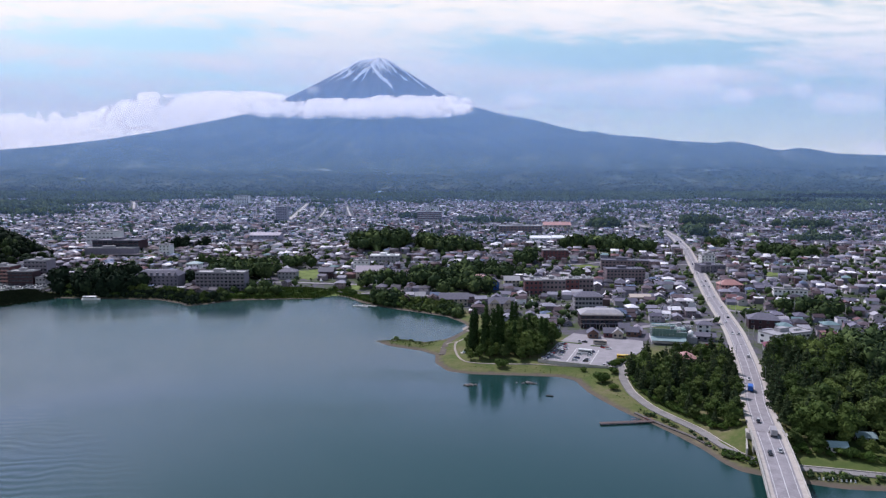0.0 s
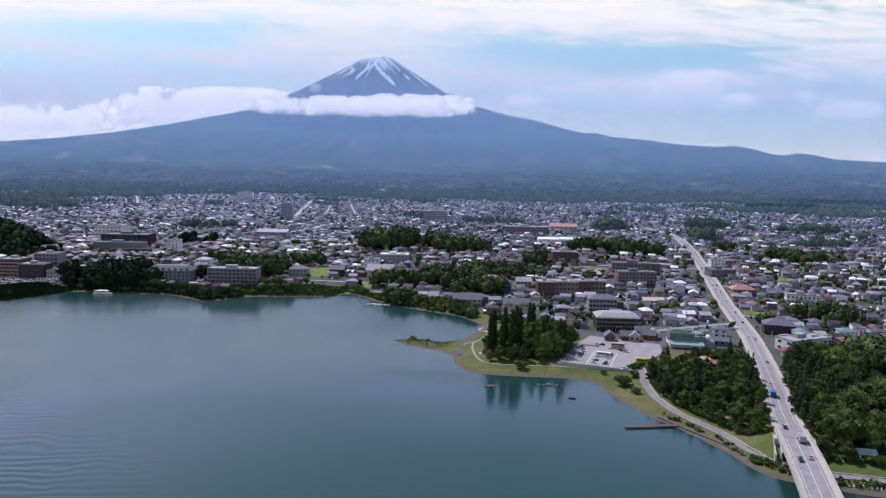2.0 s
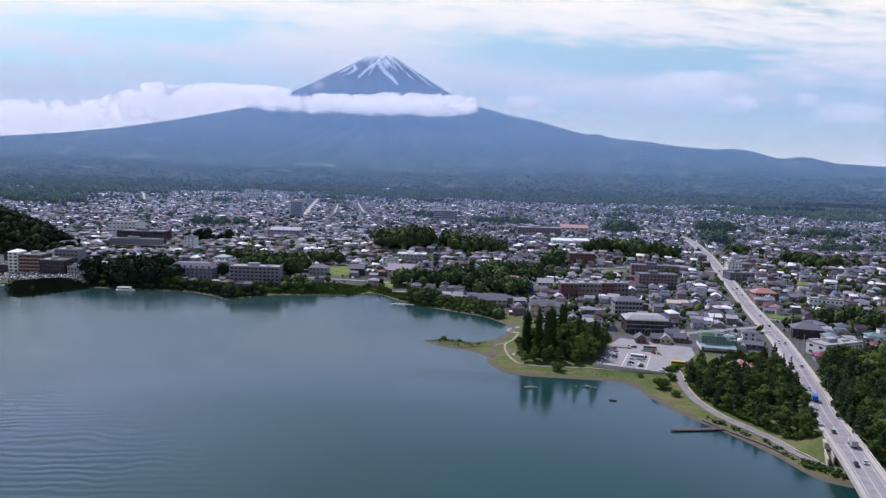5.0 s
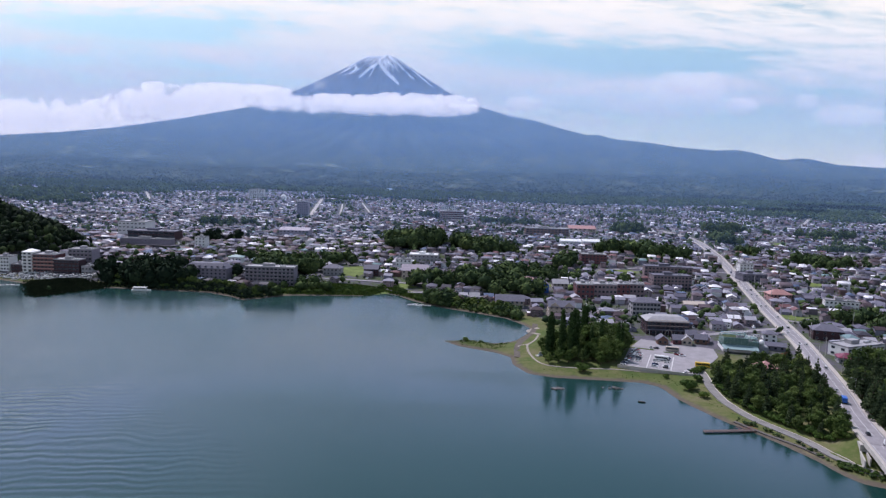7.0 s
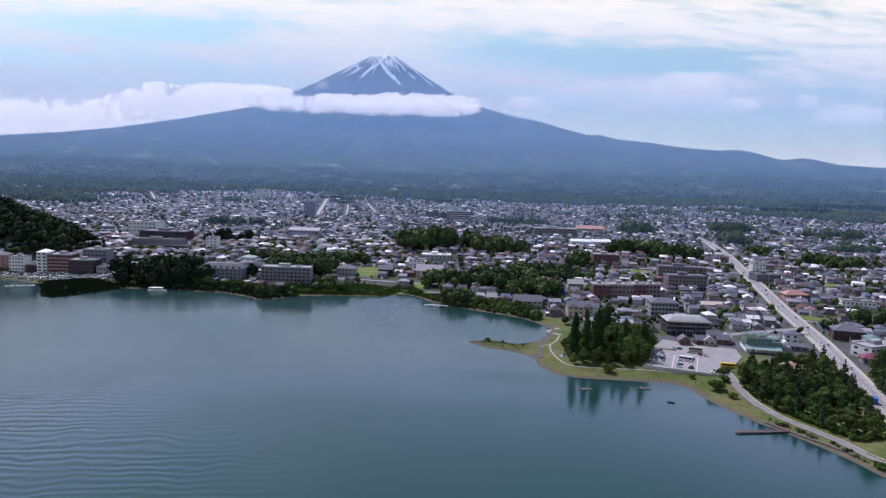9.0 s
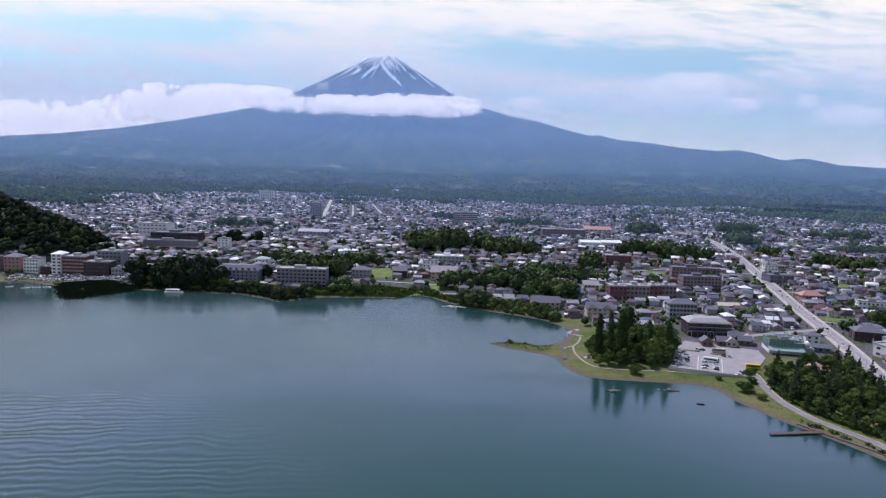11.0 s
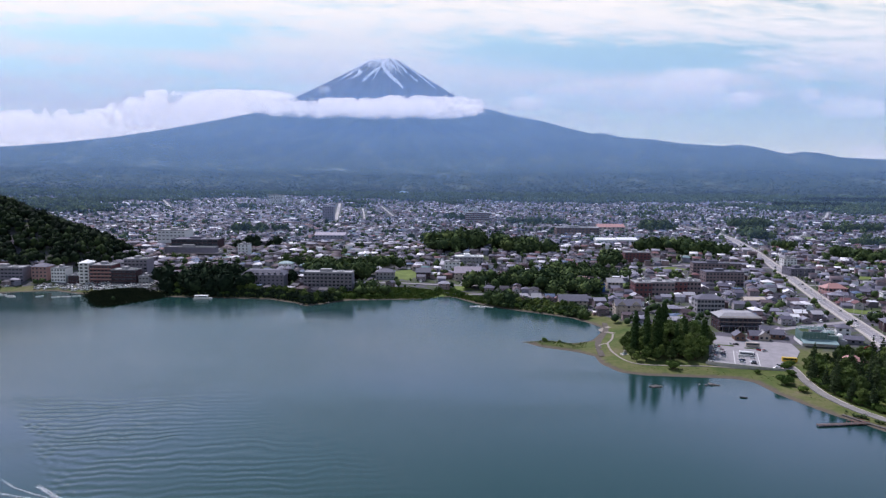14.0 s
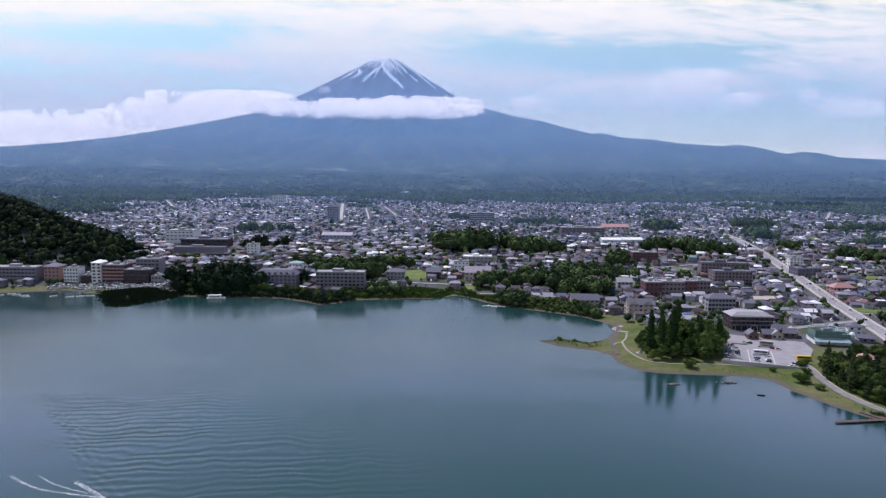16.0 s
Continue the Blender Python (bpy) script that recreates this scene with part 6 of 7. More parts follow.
# thickets along the shore, joined: taller behind, low at the water
xs, ys, hs = [], [], []
for (ax, ay), (bx, by) in zip(strip[:-1], strip[1:]):
    n = max(1, int(math.hypot(bx - ax, by - ay) / 1.7))
    for i in range(n):
        u = (i + rng.random()) / n
        for off in (2.6, 5, 9, 14, 20):
            x, y = ax + (bx - ax) * u + rng.uniform(-2, 2), ay + (by - ay) * u + off + rng.uniform(-2, 2)
            open_bank = -180 < x < -62
            clump = 0.5 + 0.5 * float(wobble(np.array([x]), np.array([y]), 13.0, 6.0)[0])
            if x > 0 and y < 478 or open_bank and (off > 6 or rng.random() < 0.82) or x > -62 and rng.random() > 0.25 + 0.6 * clump:
                continue
            xs.append(x)
            ys.append(y)
            if -272 < x < -182:
                h = rng.uniform(1.6, 3.2) if off < 6 else rng.uniform(2.6, 6.0)
            elif open_bank:
                h = rng.uniform(0.8, 2.2)
            else:
                h = (1.4 + 3.2 * clump if off < 6 else 2.5 + 8.0 * clump) * rng.uniform(0.75, 1.25)
            hs.append(h)
xs, ys, hs = np.array(xs), np.array(ys), np.array(hs)
keep = (from_shore(xs, ys) > 1.2) & np.array([clear_of(a, b, 0.5) for a, b in zip(xs, ys)])
# the western part takes the shade-darkened leaves, the rest the plain ones
west = xs < -182
for nm, sel, mat in (("western_thicket", keep & west, DARKS), ("shore_thicket", keep & ~west, WOODS)):
    wood(nm, xs[sel], ys[sel], hs[sel], hs[sel] * rng.uniform(0.38, 0.55, int(sel.sum())), mat, "dense trees and bushes along the lake shore", 60, 27)
# bushes that close the edge of the lakeside wood
edge = []
for (ax, ay), (bx, by) in zip(LEFT_WOOD[:5], LEFT_WOOD[1:6]):
    n = int(math.hypot(bx - ax, by - ay) / 2.0)
    edge += [(ax + (bx - ax) * (i + 0.5) / n + 0.8, ay + (by - ay) * (i + 0.5) / n + 0.6) for i in range(n)]
for x, y in edge:
    plant("shrub", x + float(rng.uniform(-0.6, 0.6)), y, float(rng.uniform(1.6, 3.6)), "bushes at the edge of the wood")

# low scrub on the bank between promenade and water
xs, ys = [], []
for poly, n, seed in (([(82, 290), (90, 277), (97, 263), (101, 248), (104, 240), (112, 231), (117, 229), (116, 232), (108, 240), (104, 250), (100, 262), (93, 275), (86, 290)], 110, 31),
                      ([(124, 224.5), (150, 219.5), (232, 208), (232, 213), (150, 223), (126, 228)], 320, 32), ([(-40, 410), (-26, 413), (-16, 407), (-14, 396), (-30, 402)], 14, 33)):
    r = np.random.default_rng(seed)
    p = r.uniform(np.min(poly, 0), np.max(poly, 0), (n * 8, 2))
    p = p[inside(p[:, 0], p[:, 1], poly)][:n]
    xs.append(p[:, 0])
    ys.append(p[:, 1])
xs, ys = np.concatenate(xs), np.concatenate(ys)
hs = 0.3 + 1.5 * rng.random(xs.size) ** 2
wood("bank_scrub", xs, ys, hs, hs * rng.uniform(0.5, 0.9, xs.size), WOODS, "low uneven scrub on the bank", 22, 34)

# close garden greenery round the nearer houses
n = 16000
ys = rng.uniform(440, 960, n)
xs = -40 + (rng.random(n) * 2 - 1) * (90 + 0.74 * ys)
ok = free_spots(xs, ys, 7.5, 0.6, 9.0) & (rng.random(n) < 0.50)
xs, ys = xs[ok], ys[ok]
hs = 1.6 + 5.0 * rng.random(xs.size) ** 2.2
wood("garden_shrubs", xs, ys, hs, hs * rng.uniform(0.4, 0.65, hs.size), WOODS, "garden shrubs and hedges round the houses", 12, 29)


# sheds, carports and lean-tos beside the houses, and cars in the lanes, joined
def clutter(name, x, y, a, w, dp, h, base, mats, label, category, cabin=False):
    n = x.size
    z = ground_height(x, y) + base
    box = np.array([(-1, -1, 0), (1, -1, 0), (1, 1, 0), (-1, 1, 0), (-1, -1, 1), (1, -1, 1), (1, 1, 1), (-1, 1, 1)], float)
    faces = np.array([(0, 1, 5, 4), (1, 2, 6, 5), (2, 3, 7, 6), (3, 0, 4, 7), (4, 5, 6, 7)])
    V, F, M, k0 = [], [], [], 0
    layers = [(1.0, 1.0, 0.0, 1.0, 0)] if not cabin else [(1.0, 1.0, 0.0, 0.6, 0), (0.55, 0.86, 0.6, 0.96, 1), (0.5, 0.8, 0.96, 1.0, 0)]
    for sx, sy, z0, z1, m in layers:
        top = np.where(box[:, 2] > 0, 0.92, 1.0)
        lx, ly = box[None, :, 0] * w[:, None] * sx * top, box[None, :, 1] * dp[:, None] * sy * top
        lz = (z0 + (z1 - z0) * box[None, :, 2]) * h[:, None]
        if not cabin:
            lz = lz + np.where(box[None, :, 2] > 0, box[None, :, 1] * 0.25, -1.2)
        c, s = np.cos(a)[:, None], np.sin(a)[:, None]
        V.append(np.stack([lx * c - ly * s + x[:, None], lx * s + ly * c + y[:, None], lz + z[:, None]], 2).reshape(-1, 3))
        F.append((faces[None] + (np.arange(n) * 8)[:, None, None]).reshape(-1, 4) + k0)
        M.append(np.tile([m] * 4 + [m if cabin else 1], n))
        k0 += n * 8
    me = bulk(name, np.concatenate(V), np.concatenate(F), mats, np.concatenate(M))
    return tagged(new(name, me), label, category, kind="stuff")


pick = rng.random(hx.size) < np.where(hy < 760, 0.85, np.where(hy < 1000, 0.55, 0.3))
side = rng.choice([-1, 1], hx.size)
ax_, ay_ = hx + side * 5.2 * np.cos(turn), hy + side * 5.2 * np.sin(turn)
sel = pick & free_spots(ax_, ay_, 7.0, 0.8, 8.0)
n = int(sel.sum())
clutter("garden_sheds", ax_[sel], ay_[sel], turn[sel], rng.uniform(0.9, 1.9, n), rng.uniform(1.2, 2.4, n), rng.uniform(2.0, 3.0, n), 0.0,
        [MAT["far_wall"], MAT["far_roof"]], "small sheds and carports beside the houses", "sheds")
pick = (rng.random(hx.size) < 0.8) & (hy < 1150)
ax_, ay_ = hx - 5.4 * np.sin(-turn) + rng.normal(0, 1.5, hx.size), hy - 5.4 * np.cos(turn) + rng.normal(0, 1.0, hx.size)
sel = pick & free_spots(ax_, ay_, 6.6, 0.9, 8.0)
n = int(sel.sum())
lane_paint = material("lane_car_paint", lambda g, b: g.feed(b, "Base Color", g.ramp(island_random(g), [(0.0, (0.05, 0.05, 0.06)), (0.3, (0.45, 0.46, 0.48)), (0.55, (0.74, 0.74, 0.74)), (1.0, (0.82, 0.82, 0.82))])), 0.35, 0.1, 0.4)
clutter("lane_cars", ax_[sel], ay_[sel], turn[sel] + rng.choice([0, math.pi / 2], n), rng.uniform(1.5, 1.9, n), np.full(n, 0.75), rng.uniform(1.3, 1.7, n), 0.15,
        [lane_paint, MAT["glass"]], "cars parked in the lanes between houses", "cars", True)


# ---- snow, haze and clouds round the mountain ----
def snow_gully(name, pts, width, seed):
    """Old snow lying in a gully: a ragged strip draped on the cone."""
    r = np.random.default_rng(seed)
    line = []
    for a, b in zip(pts[:-1], pts[1:]):
        n = max(2, int(math.hypot(b[0] - a[0], b[1] - a[1]) / 7))
        line += [(a[0] + (b[0] - a[0]) * i / n, a[1] + (b[1] - a[1]) * i / n) for i in range(n)]
    arr = np.array(line + [pts[-1]])
    arr[1:-1] += r.normal(0, 1.6, arr[1:-1].shape)
    tang = np.gradient(arr, axis=0)
    tang /= np.linalg.norm(tang, axis=1)[:, None]
    nrm = np.column_stack([tang[:, 1], -tang[:, 0]])
    u = np.linspace(0, 1, len(arr))
    w = 1.65 * width * (0.55 + 0.6 * np.sin(math.pi * np.clip(u * 0.9 + 0.08, 0, 1))) * r.uniform(0.6, 1.35, len(arr))
    cols = [arr + nrm * (w * k)[:, None] for k in (-1, -0.35, 0.35, 1)]
    v = np.concatenate([np.column_stack([c, ground_height(c[:, 0], c[:, 1]) + (5.0 if abs(j - 1.5) > 1 else 9.0)]) for j, c in enumerate(cols)])
    n = len(arr)
    f = np.array([(j * n + i, j * n + i + 1, (j + 1) * n + i + 1, (j + 1) * n + i) for j in range(3) for i in range(n - 1)])
    me = bulk(name, v, f, [MAT["snow"]], soft=True)
    return tagged(new(name, me), "ragged old snow lying in a mountain gully", "snow field", "snow gullies on the summit", kind="structure")


MAT["snow"] = plain("old_snow", (0.90, 0.91, 0.93), 0.7, 0.06, 0.03)
SNOW = [
        (5.7, [(-516, 4365), (-473, 4299), (-440, 4271), (-409, 4249), (-373, 4202)]),
        (4.8, [(-513, 4363), (-548, 4331), (-575, 4315), (-600, 4287), (-625, 4254)]),
        (7.5, [(-479, 4456), (-516, 4365)]),
        (5.7, [(-693, 4394), (-647, 4403), (-591, 4435)]),
        (5.3, [(-591, 4435), (-553, 4421), (-519, 4442)]),
        (3.5, [(-665, 4369), (-647, 4324)]),
        (4.4, [(-453, 4445), (-423, 4388), (-385, 4366), (-355, 4340)]),
        (4.0, [(-423, 4447), (-360, 4423), (-296, 4391), (-227, 4354), (-178, 4318)]),
        (3.3, [(-337, 4333), (-315, 4316), (-290, 4303)]),
        (3.1, [(-466, 4393), (-444, 4352), (-413, 4321)]),
        (2.9, [(-486, 4383), (-465, 4333)]),
        (2.6, [(-576, 4408), (-606, 4370)])]
for i, (wd, pts) in enumerate(SNOW):
    snow_gully("snow_gully", pts, wd, 40 + i)


def haze_layer(y, dense, top, lo, hi):
    """One upright see-through sheet, tinted blue as painted distance haze; the sun lights it, and it fades out upwards.
    """
    m = bpy.data.materials.new("blue_haze_sheet")
    m.use_nodes = True
    g = Nodes(m.node_tree)
    x, yy, z = g.xyz(place(g))
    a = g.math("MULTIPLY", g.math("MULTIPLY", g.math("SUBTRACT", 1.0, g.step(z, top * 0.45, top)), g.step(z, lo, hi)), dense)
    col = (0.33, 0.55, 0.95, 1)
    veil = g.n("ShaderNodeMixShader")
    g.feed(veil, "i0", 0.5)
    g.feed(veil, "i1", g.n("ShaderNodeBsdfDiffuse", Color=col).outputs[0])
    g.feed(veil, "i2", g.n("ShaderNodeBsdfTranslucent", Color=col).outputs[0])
    both = g.n("ShaderNodeMixShader")
    g.feed(both, "i0", a)
    g.feed(both, "i1", g.n("ShaderNodeBsdfTransparent").outputs[0])
    g.feed(both, "i2", veil.outputs[0])
    g.n("ShaderNodeOutputMaterial", Surface=both.outputs[0])
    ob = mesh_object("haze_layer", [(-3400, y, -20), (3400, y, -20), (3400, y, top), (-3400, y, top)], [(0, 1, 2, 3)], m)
    return tagged(ob, "thin sheet tinted blue to paint distance haze", "haze", kind="backdrop")


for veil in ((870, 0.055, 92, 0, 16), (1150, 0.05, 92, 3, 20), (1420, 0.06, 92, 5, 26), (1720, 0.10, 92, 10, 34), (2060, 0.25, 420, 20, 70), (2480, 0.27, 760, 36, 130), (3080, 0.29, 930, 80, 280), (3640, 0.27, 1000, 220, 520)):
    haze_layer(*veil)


def cloud(y, cx, cz, hw, hh, layers, seed, thick=1.0, gap=38.0):
    """A small heap cloud: a few glowing veils one behind the other, ragged at their edges."""
    m = bpy.data.materials.new("cloud_glow")
    m.use_nodes = True
    g = Nodes(m.node_tree)
    x, yy, z = g.xyz(place(g))
    u = g.math("DIVIDE", g.math("SUBTRACT", x, cx), hw)
    v = g.math("DIVIDE", g.math("SUBTRACT", z, cz), hh)
    u2 = g.math("MULTIPLY", u, u)
    body = g.math("SUBTRACT", 1.0, g.math("ADD", g.math("MULTIPLY", u2, u2), g.math("MULTIPLY", v, g.math("MULTIPLY", v, 1.0))))
    puff = g.noise(1.0 / (hh * 1.7), 8, 0.60, g.vec(x, g.math("ADD", yy, seed * 977.0), z), 0.0)
    knob = g.noise(1.0 / (hh * 0.50), 7, 0.66, g.vec(x, g.math("ADD", yy, seed * 577.0), g.math("ADD", z, hh * 0.12)), 0.3)
    heap = g.math("ADD", g.math("MULTIPLY", g.math("SUBTRACT", puff, 0.5), 2.0), g.math("MULTIPLY", g.math("SUBTRACT", knob, 0.5), 1.3))
    a = g.step(g.math("ADD", g.math("MULTIPLY", body, 0.75), heap), 0.10, g.math("SUBTRACT", 0.44, g.math("MULTIPLY", v, 0.22)))
    a = g.math("MULTIPLY", a, g.math("MULTIPLY", g.step(body, 0.0, 0.25), thick))
    # shading painted into the glow: whiter towards the top, greyer below
    tone = g.math("ADD", g.math("MULTIPLY", v, 0.75), g.math("ADD", g.math("MULTIPLY", puff, 0.9), g.math("MULTIPLY", knob, 0.9)))
    white = g.mix(g.step(tone, 0.30, 1.35), (0.84, 0.79, 0.72), (1.18, 1.08, 0.90))
    lit = g.n("ShaderNodeEmission", Color=white, Strength=1.0)
    soft = g.n("ShaderNodeBsdfTranslucent", Color=(0.25, 0.25, 0.25, 1))
    add = g.n("ShaderNodeAddShader")
    g.feed(add, "i0", lit.outputs[0])
    g.feed(add, "i1", soft.outputs[0])
    both = g.n("ShaderNodeMixShader")
    g.feed(both, "i0", a)
    g.feed(both, "i1", g.n("ShaderNodeBsdfTransparent").outputs[0])
    g.feed(both, "i2", add.outputs[0])
    g.n("ShaderNodeOutputMaterial", Surface=both.outputs[0])
    s = Shape()
    for k in range(layers):
        yk = y + k * gap
        s.face([(cx - hw, yk, cz - hh), (cx + hw, yk, cz - hh), (cx + hw, yk, cz + hh), (cx - hw, yk, cz + hh)])
    return single("cloud", s, m, "white fair-weather cloud with ragged edges", "cloud", kind="backdrop")


CLOUDS = [
          (3880, -557, 449, 700, 62, 2, 1.0),
          (3960, -250, 478, 400, 58, 1, 1.0),
          (4720, -1710, 476, 792, 180, 2, 1.0),
          (4740, -2460, 360, 1000, 164, 2, 0.95),
          (4760, -3066, 223, 722, 106, 2, 0.9),
          (4720, 1925, 597, 120, 66, 2, 0.30),
          (4720, 2653, 544, 242, 84, 2, 0.26),
          (4720, 2348, 632, 84, 58, 2, 0.22),
          (4740, 1175, 610, 713, 126, 2, 0.15),
          (4740, 428, 565, 139, 61, 2, 0.32),
          (4730, 1583, 745, 258, 86, 2, 0.20),
          (3860, -791, 547, 40, 24, 1, 0.3)]
for i, c in enumerate(CLOUDS):
    cloud(*c[:5], c[5], i + 1, c[6])


# ---- vehicles ----
def loft(sections, mat=0):
    """A skin over cross-sections of equal number of points, closed at both ends."""
    s = Shape()
    k = len(sections[0])
    for sec in sections:
        s.v += [tuple(p) for p in sec]
    for i in range(len(sections) - 1):
        for j in range(k):
            a, b = i * k + j, i * k + (j + 1) % k
            s.f.append((a, b, b + k, a + k))
            s.m.append(mat)
    s.f += [tuple(range(k - 1, -1, -1)), tuple((len(sections) - 1) * k + j for j in range(k))]
    s.m += [mat, mat]
    return s


def car_section(x, w, z0, z1):
    return [(x, -w, z0), (x, w, z0), (x, w * 1.02, (z0 + z1) / 2), (x, w * 0.92, z1), (x, -w * 0.92, z1), (x, -w * 1.02, (z0 + z1) / 2)]


def car(kind):
    labels = ["small saloon car with dark windows", "boxy compact van with dark windows"]
    root = thing("car", labels[kind], "car")
    if kind == 0:
        body = loft([car_section(-2.15, 0.74, 0.35, 0.72), car_section(-1.95, 0.84, 0.25, 0.92), car_section(0.8, 0.86, 0.22, 0.95), car_section(1.8, 0.82, 0.25, 0.80), car_section(2.15, 0.70, 0.33, 0.62)])
        cab = loft([car_section(-1.75, 0.66, 0.90, 0.98), car_section(-1.25, 0.70, 0.90, 1.42), car_section(0.2, 0.70, 0.90, 1.46), car_section(1.05, 0.68, 0.90, 0.97)])
        top = Shape().box(-1.2, -0.62, 1.43, 0.15, 0.62, 1.49, taper=0.04)
    else:
        body = loft([car_section(-1.75, 0.74, 0.3, 0.98), car_section(-1.65, 0.78, 0.25, 1.02), car_section(1.0, 0.78, 0.22, 1.02), car_section(1.7, 0.72, 0.28, 0.86)])
        cab = loft([car_section(-1.68, 0.70, 0.98, 1.62), car_section(-1.55, 0.72, 0.98, 1.70), car_section(0.5, 0.72, 0.98, 1.70), car_section(1.15, 0.68, 0.98, 1.06)])
        top = Shape().box(-1.55, -0.66, 1.68, 0.45, 0.66, 1.75, taper=0.05)
    part("body", body, MAT["car"], root, "painted car body")
    part("cabin", cab, MAT["glass"], root, "dark car windows")
    part("roof", top, MAT["car"], root)
    wm = Shape().tube((0, -0.1, 0), (0, 0.1, 0), 0.31, 0.31, 12).mesh("wheel", MAT["tyre"])
    for wx in (-1.25, 1.25):
        for wy in (-0.74, 0.74):
            part("wheel", wm, None, root).matrix_basis = pose(wx * (0.86 if kind else 1), wy, 0.31)
    return root


CARS = [car(0), car(1)]
for c in CARS:
    c.scale = (0.82, 0.82, 0.82)      # light small-class cars
used_cars = set()


def park(x, y, z, turn, group, k=None):
    k = int(rng.random() < 0.42) if k is None else k
    m = pose(x, y, z, 0, 0, turn)
    if k not in used_cars:
        used_cars.add(k)
        CARS[k].matrix_basis = m @ Matrix.Scale(0.82, 4)
        tagged(CARS[k], group=group)
        return CARS[k]
    return tagged(copy_thing(CARS[k], m), group=group)


def on_road(s, lane):
    """Place and heading s metres along the main road."""
    for a, b in zip(ROAD[:-1], ROAD[1:]):
        d = math.hypot(b[0] - a[0], b[1] - a[1])
        if s <= d:
            u = s / d
            tx, ty = (b[0] - a[0]) / d, (b[1] - a[1]) / d
            return (a[0] + (b[0] - a[0]) * u + ty * lane, a[1] + (b[1] - a[1]) * u - tx * lane, a[2] + (b[2] - a[2]) * u + 0.02, math.degrees(math.atan2(ty, tx)))
        s -= d
    return None


for s in (268, 279, 293, 307, 338, 362, 371, 402, 431, 446, 476, 505, 540, 552, 588, 630, 672, 700, 742, 800, 860, 930, 1010):
    for lane in (-1.75, 1.75):
        if rng.random() < 0.62:
            x, y, z, a = on_road(s + float(rng.uniform(-4, 4)), lane)
            park(x, y, z, a + (180 if lane > 0 else 0) + 180, "cars on the main road")

for v in range(15):
    q = lot_point(1.0 + v * 0.25, 3 + v * 2.55)
    park(q.x, q.y, q.z, -20.7 + float(rng.normal(0, 3)), "cars in the parking lot")
for u in (7.4, 17.0, 22.6):
    for v in range(10):
        if rng.random() < 0.36:
            q = lot_point(u, 6.2 + v * 2.5)
            park(q.x, q.y, q.z, -20.7 + (180 if rng.random() < 0.5 else 0) + float(rng.normal(0, 2)), "cars in the parking lot")
for u, v in ((33, 1.5), (34.5, 4.5), (30, 37), (27, 38), (12, 46), (15, 47)):
    q = lot_point(u, v)
    park(q.x, q.y, q.z, float(rng.uniform(0, 360)), "cars in the parking lot")
# the crowded car park before the western hotels: joined, too many to count
lots_v, lots_f, lots_m = [], [], []
ROWS = [(y0, x0) for y0 in (568, 573, 577.5, 582, 586) for x0 in np.arange(-446, -346, 2.7)]
ROWS += [(y0, x0 + 0.35 * (y0 - 430)) for y0 in (428, 434, 444, 450, 460, 466) for x0 in np.arange(47, 72, 2.6)]
for y0, x0 in ROWS:
    if rng.random() < 0.86 and float(from_shore(np.array([x0]), np.array([y0]))[0]) > 3.0 and clear_of(x0, y0, 0.5):
        z0, k = gz(x0, y0) + 0.1, len(lots_v)
        tall = 1.45 + 0.3 * (rng.random() < 0.4)
        low = Shape().box(-0.8, -1.8, 0.25, 0.8, 1.8, 0.95, 0, 0.06).box(-0.72, -1.5, 0.953, 0.72, 1.1, tall, 1, 0.2).box(-0.6, -1.25, tall + 0.002, 0.6, 0.85, tall + 0.06, 0, 0.02)
        lots_v += [(x0 + a, y0 + b, z0 + c) for a, b, c in low.v]
        lots_f += [tuple(k + q for q in f) for f in low.f]
        lots_m += low.m
fleet = material("parked_paint", lambda g, b: g.feed(b, "Base Color", g.ramp(island_random(g), [(0.0, (0.06, 0.06, 0.07)), (0.3, (0.55, 0.55, 0.56)), (0.6, (0.72, 0.72, 0.72)), (1.0, (0.80, 0.80, 0.80))])), 0.3, 0.1, 0.5)
tagged(new("parked_cars", bulk("parked_cars", lots_v, lots_f, [fleet, MAT["glass"]], lots_m)), "crowded rows of mostly white parked cars", "cars", kind="stuff")


def bus(x, y, z, turn, paint, label):
    root = thing("bus", label, "bus", pose(x, y, z, 0, 0, turn) @ Matrix.Scale(0.86, 4))
    part("body", loft([car_section(-4.4, 1.15, 0.5, 2.9), car_section(-4.3, 1.2, 0.35, 3.05), car_section(4.2, 1.2, 0.35, 3.05), car_section(4.45, 1.1, 0.5, 2.8)]), paint, root)
    for sy in (-1.235, 1.195):
        part("window_band", Shape().box(-3.9, sy, 1.55, 3.9, sy + 0.04, 2.45), MAT["glass"], root)
    part("windscreen", Shape().box(4.40, -0.95, 1.3, 4.47, 0.95, 2.5), MAT["glass"], root)
    wm = Shape().tube((0, -0.15, 0), (0, 0.15, 0), 0.48, 0.48, 14).mesh("wheel", MAT["tyre"])
    for wx in (-2.8, 2.9):
        for wy in (-1.05, 1.05):
            part("wheel", wm, None, root).matrix_basis = pose(wx, wy, 0.48)


q = lot_point(41, 19)
bus(q.x, q.y, gz(q.x, q.y) + 0.05, -12, MAT["yellow"], "yellow coach parked beside the lot")
q = lot_point(19.5, 22)
bus(q.x, q.y, q.z, -20.7, MAT["white"], "white coach parked across the bays")
q = lot_point(24, 46)
bus(q.x, q.y, q.z, -14, MAT["cream"], "cream coach parked before the hall")


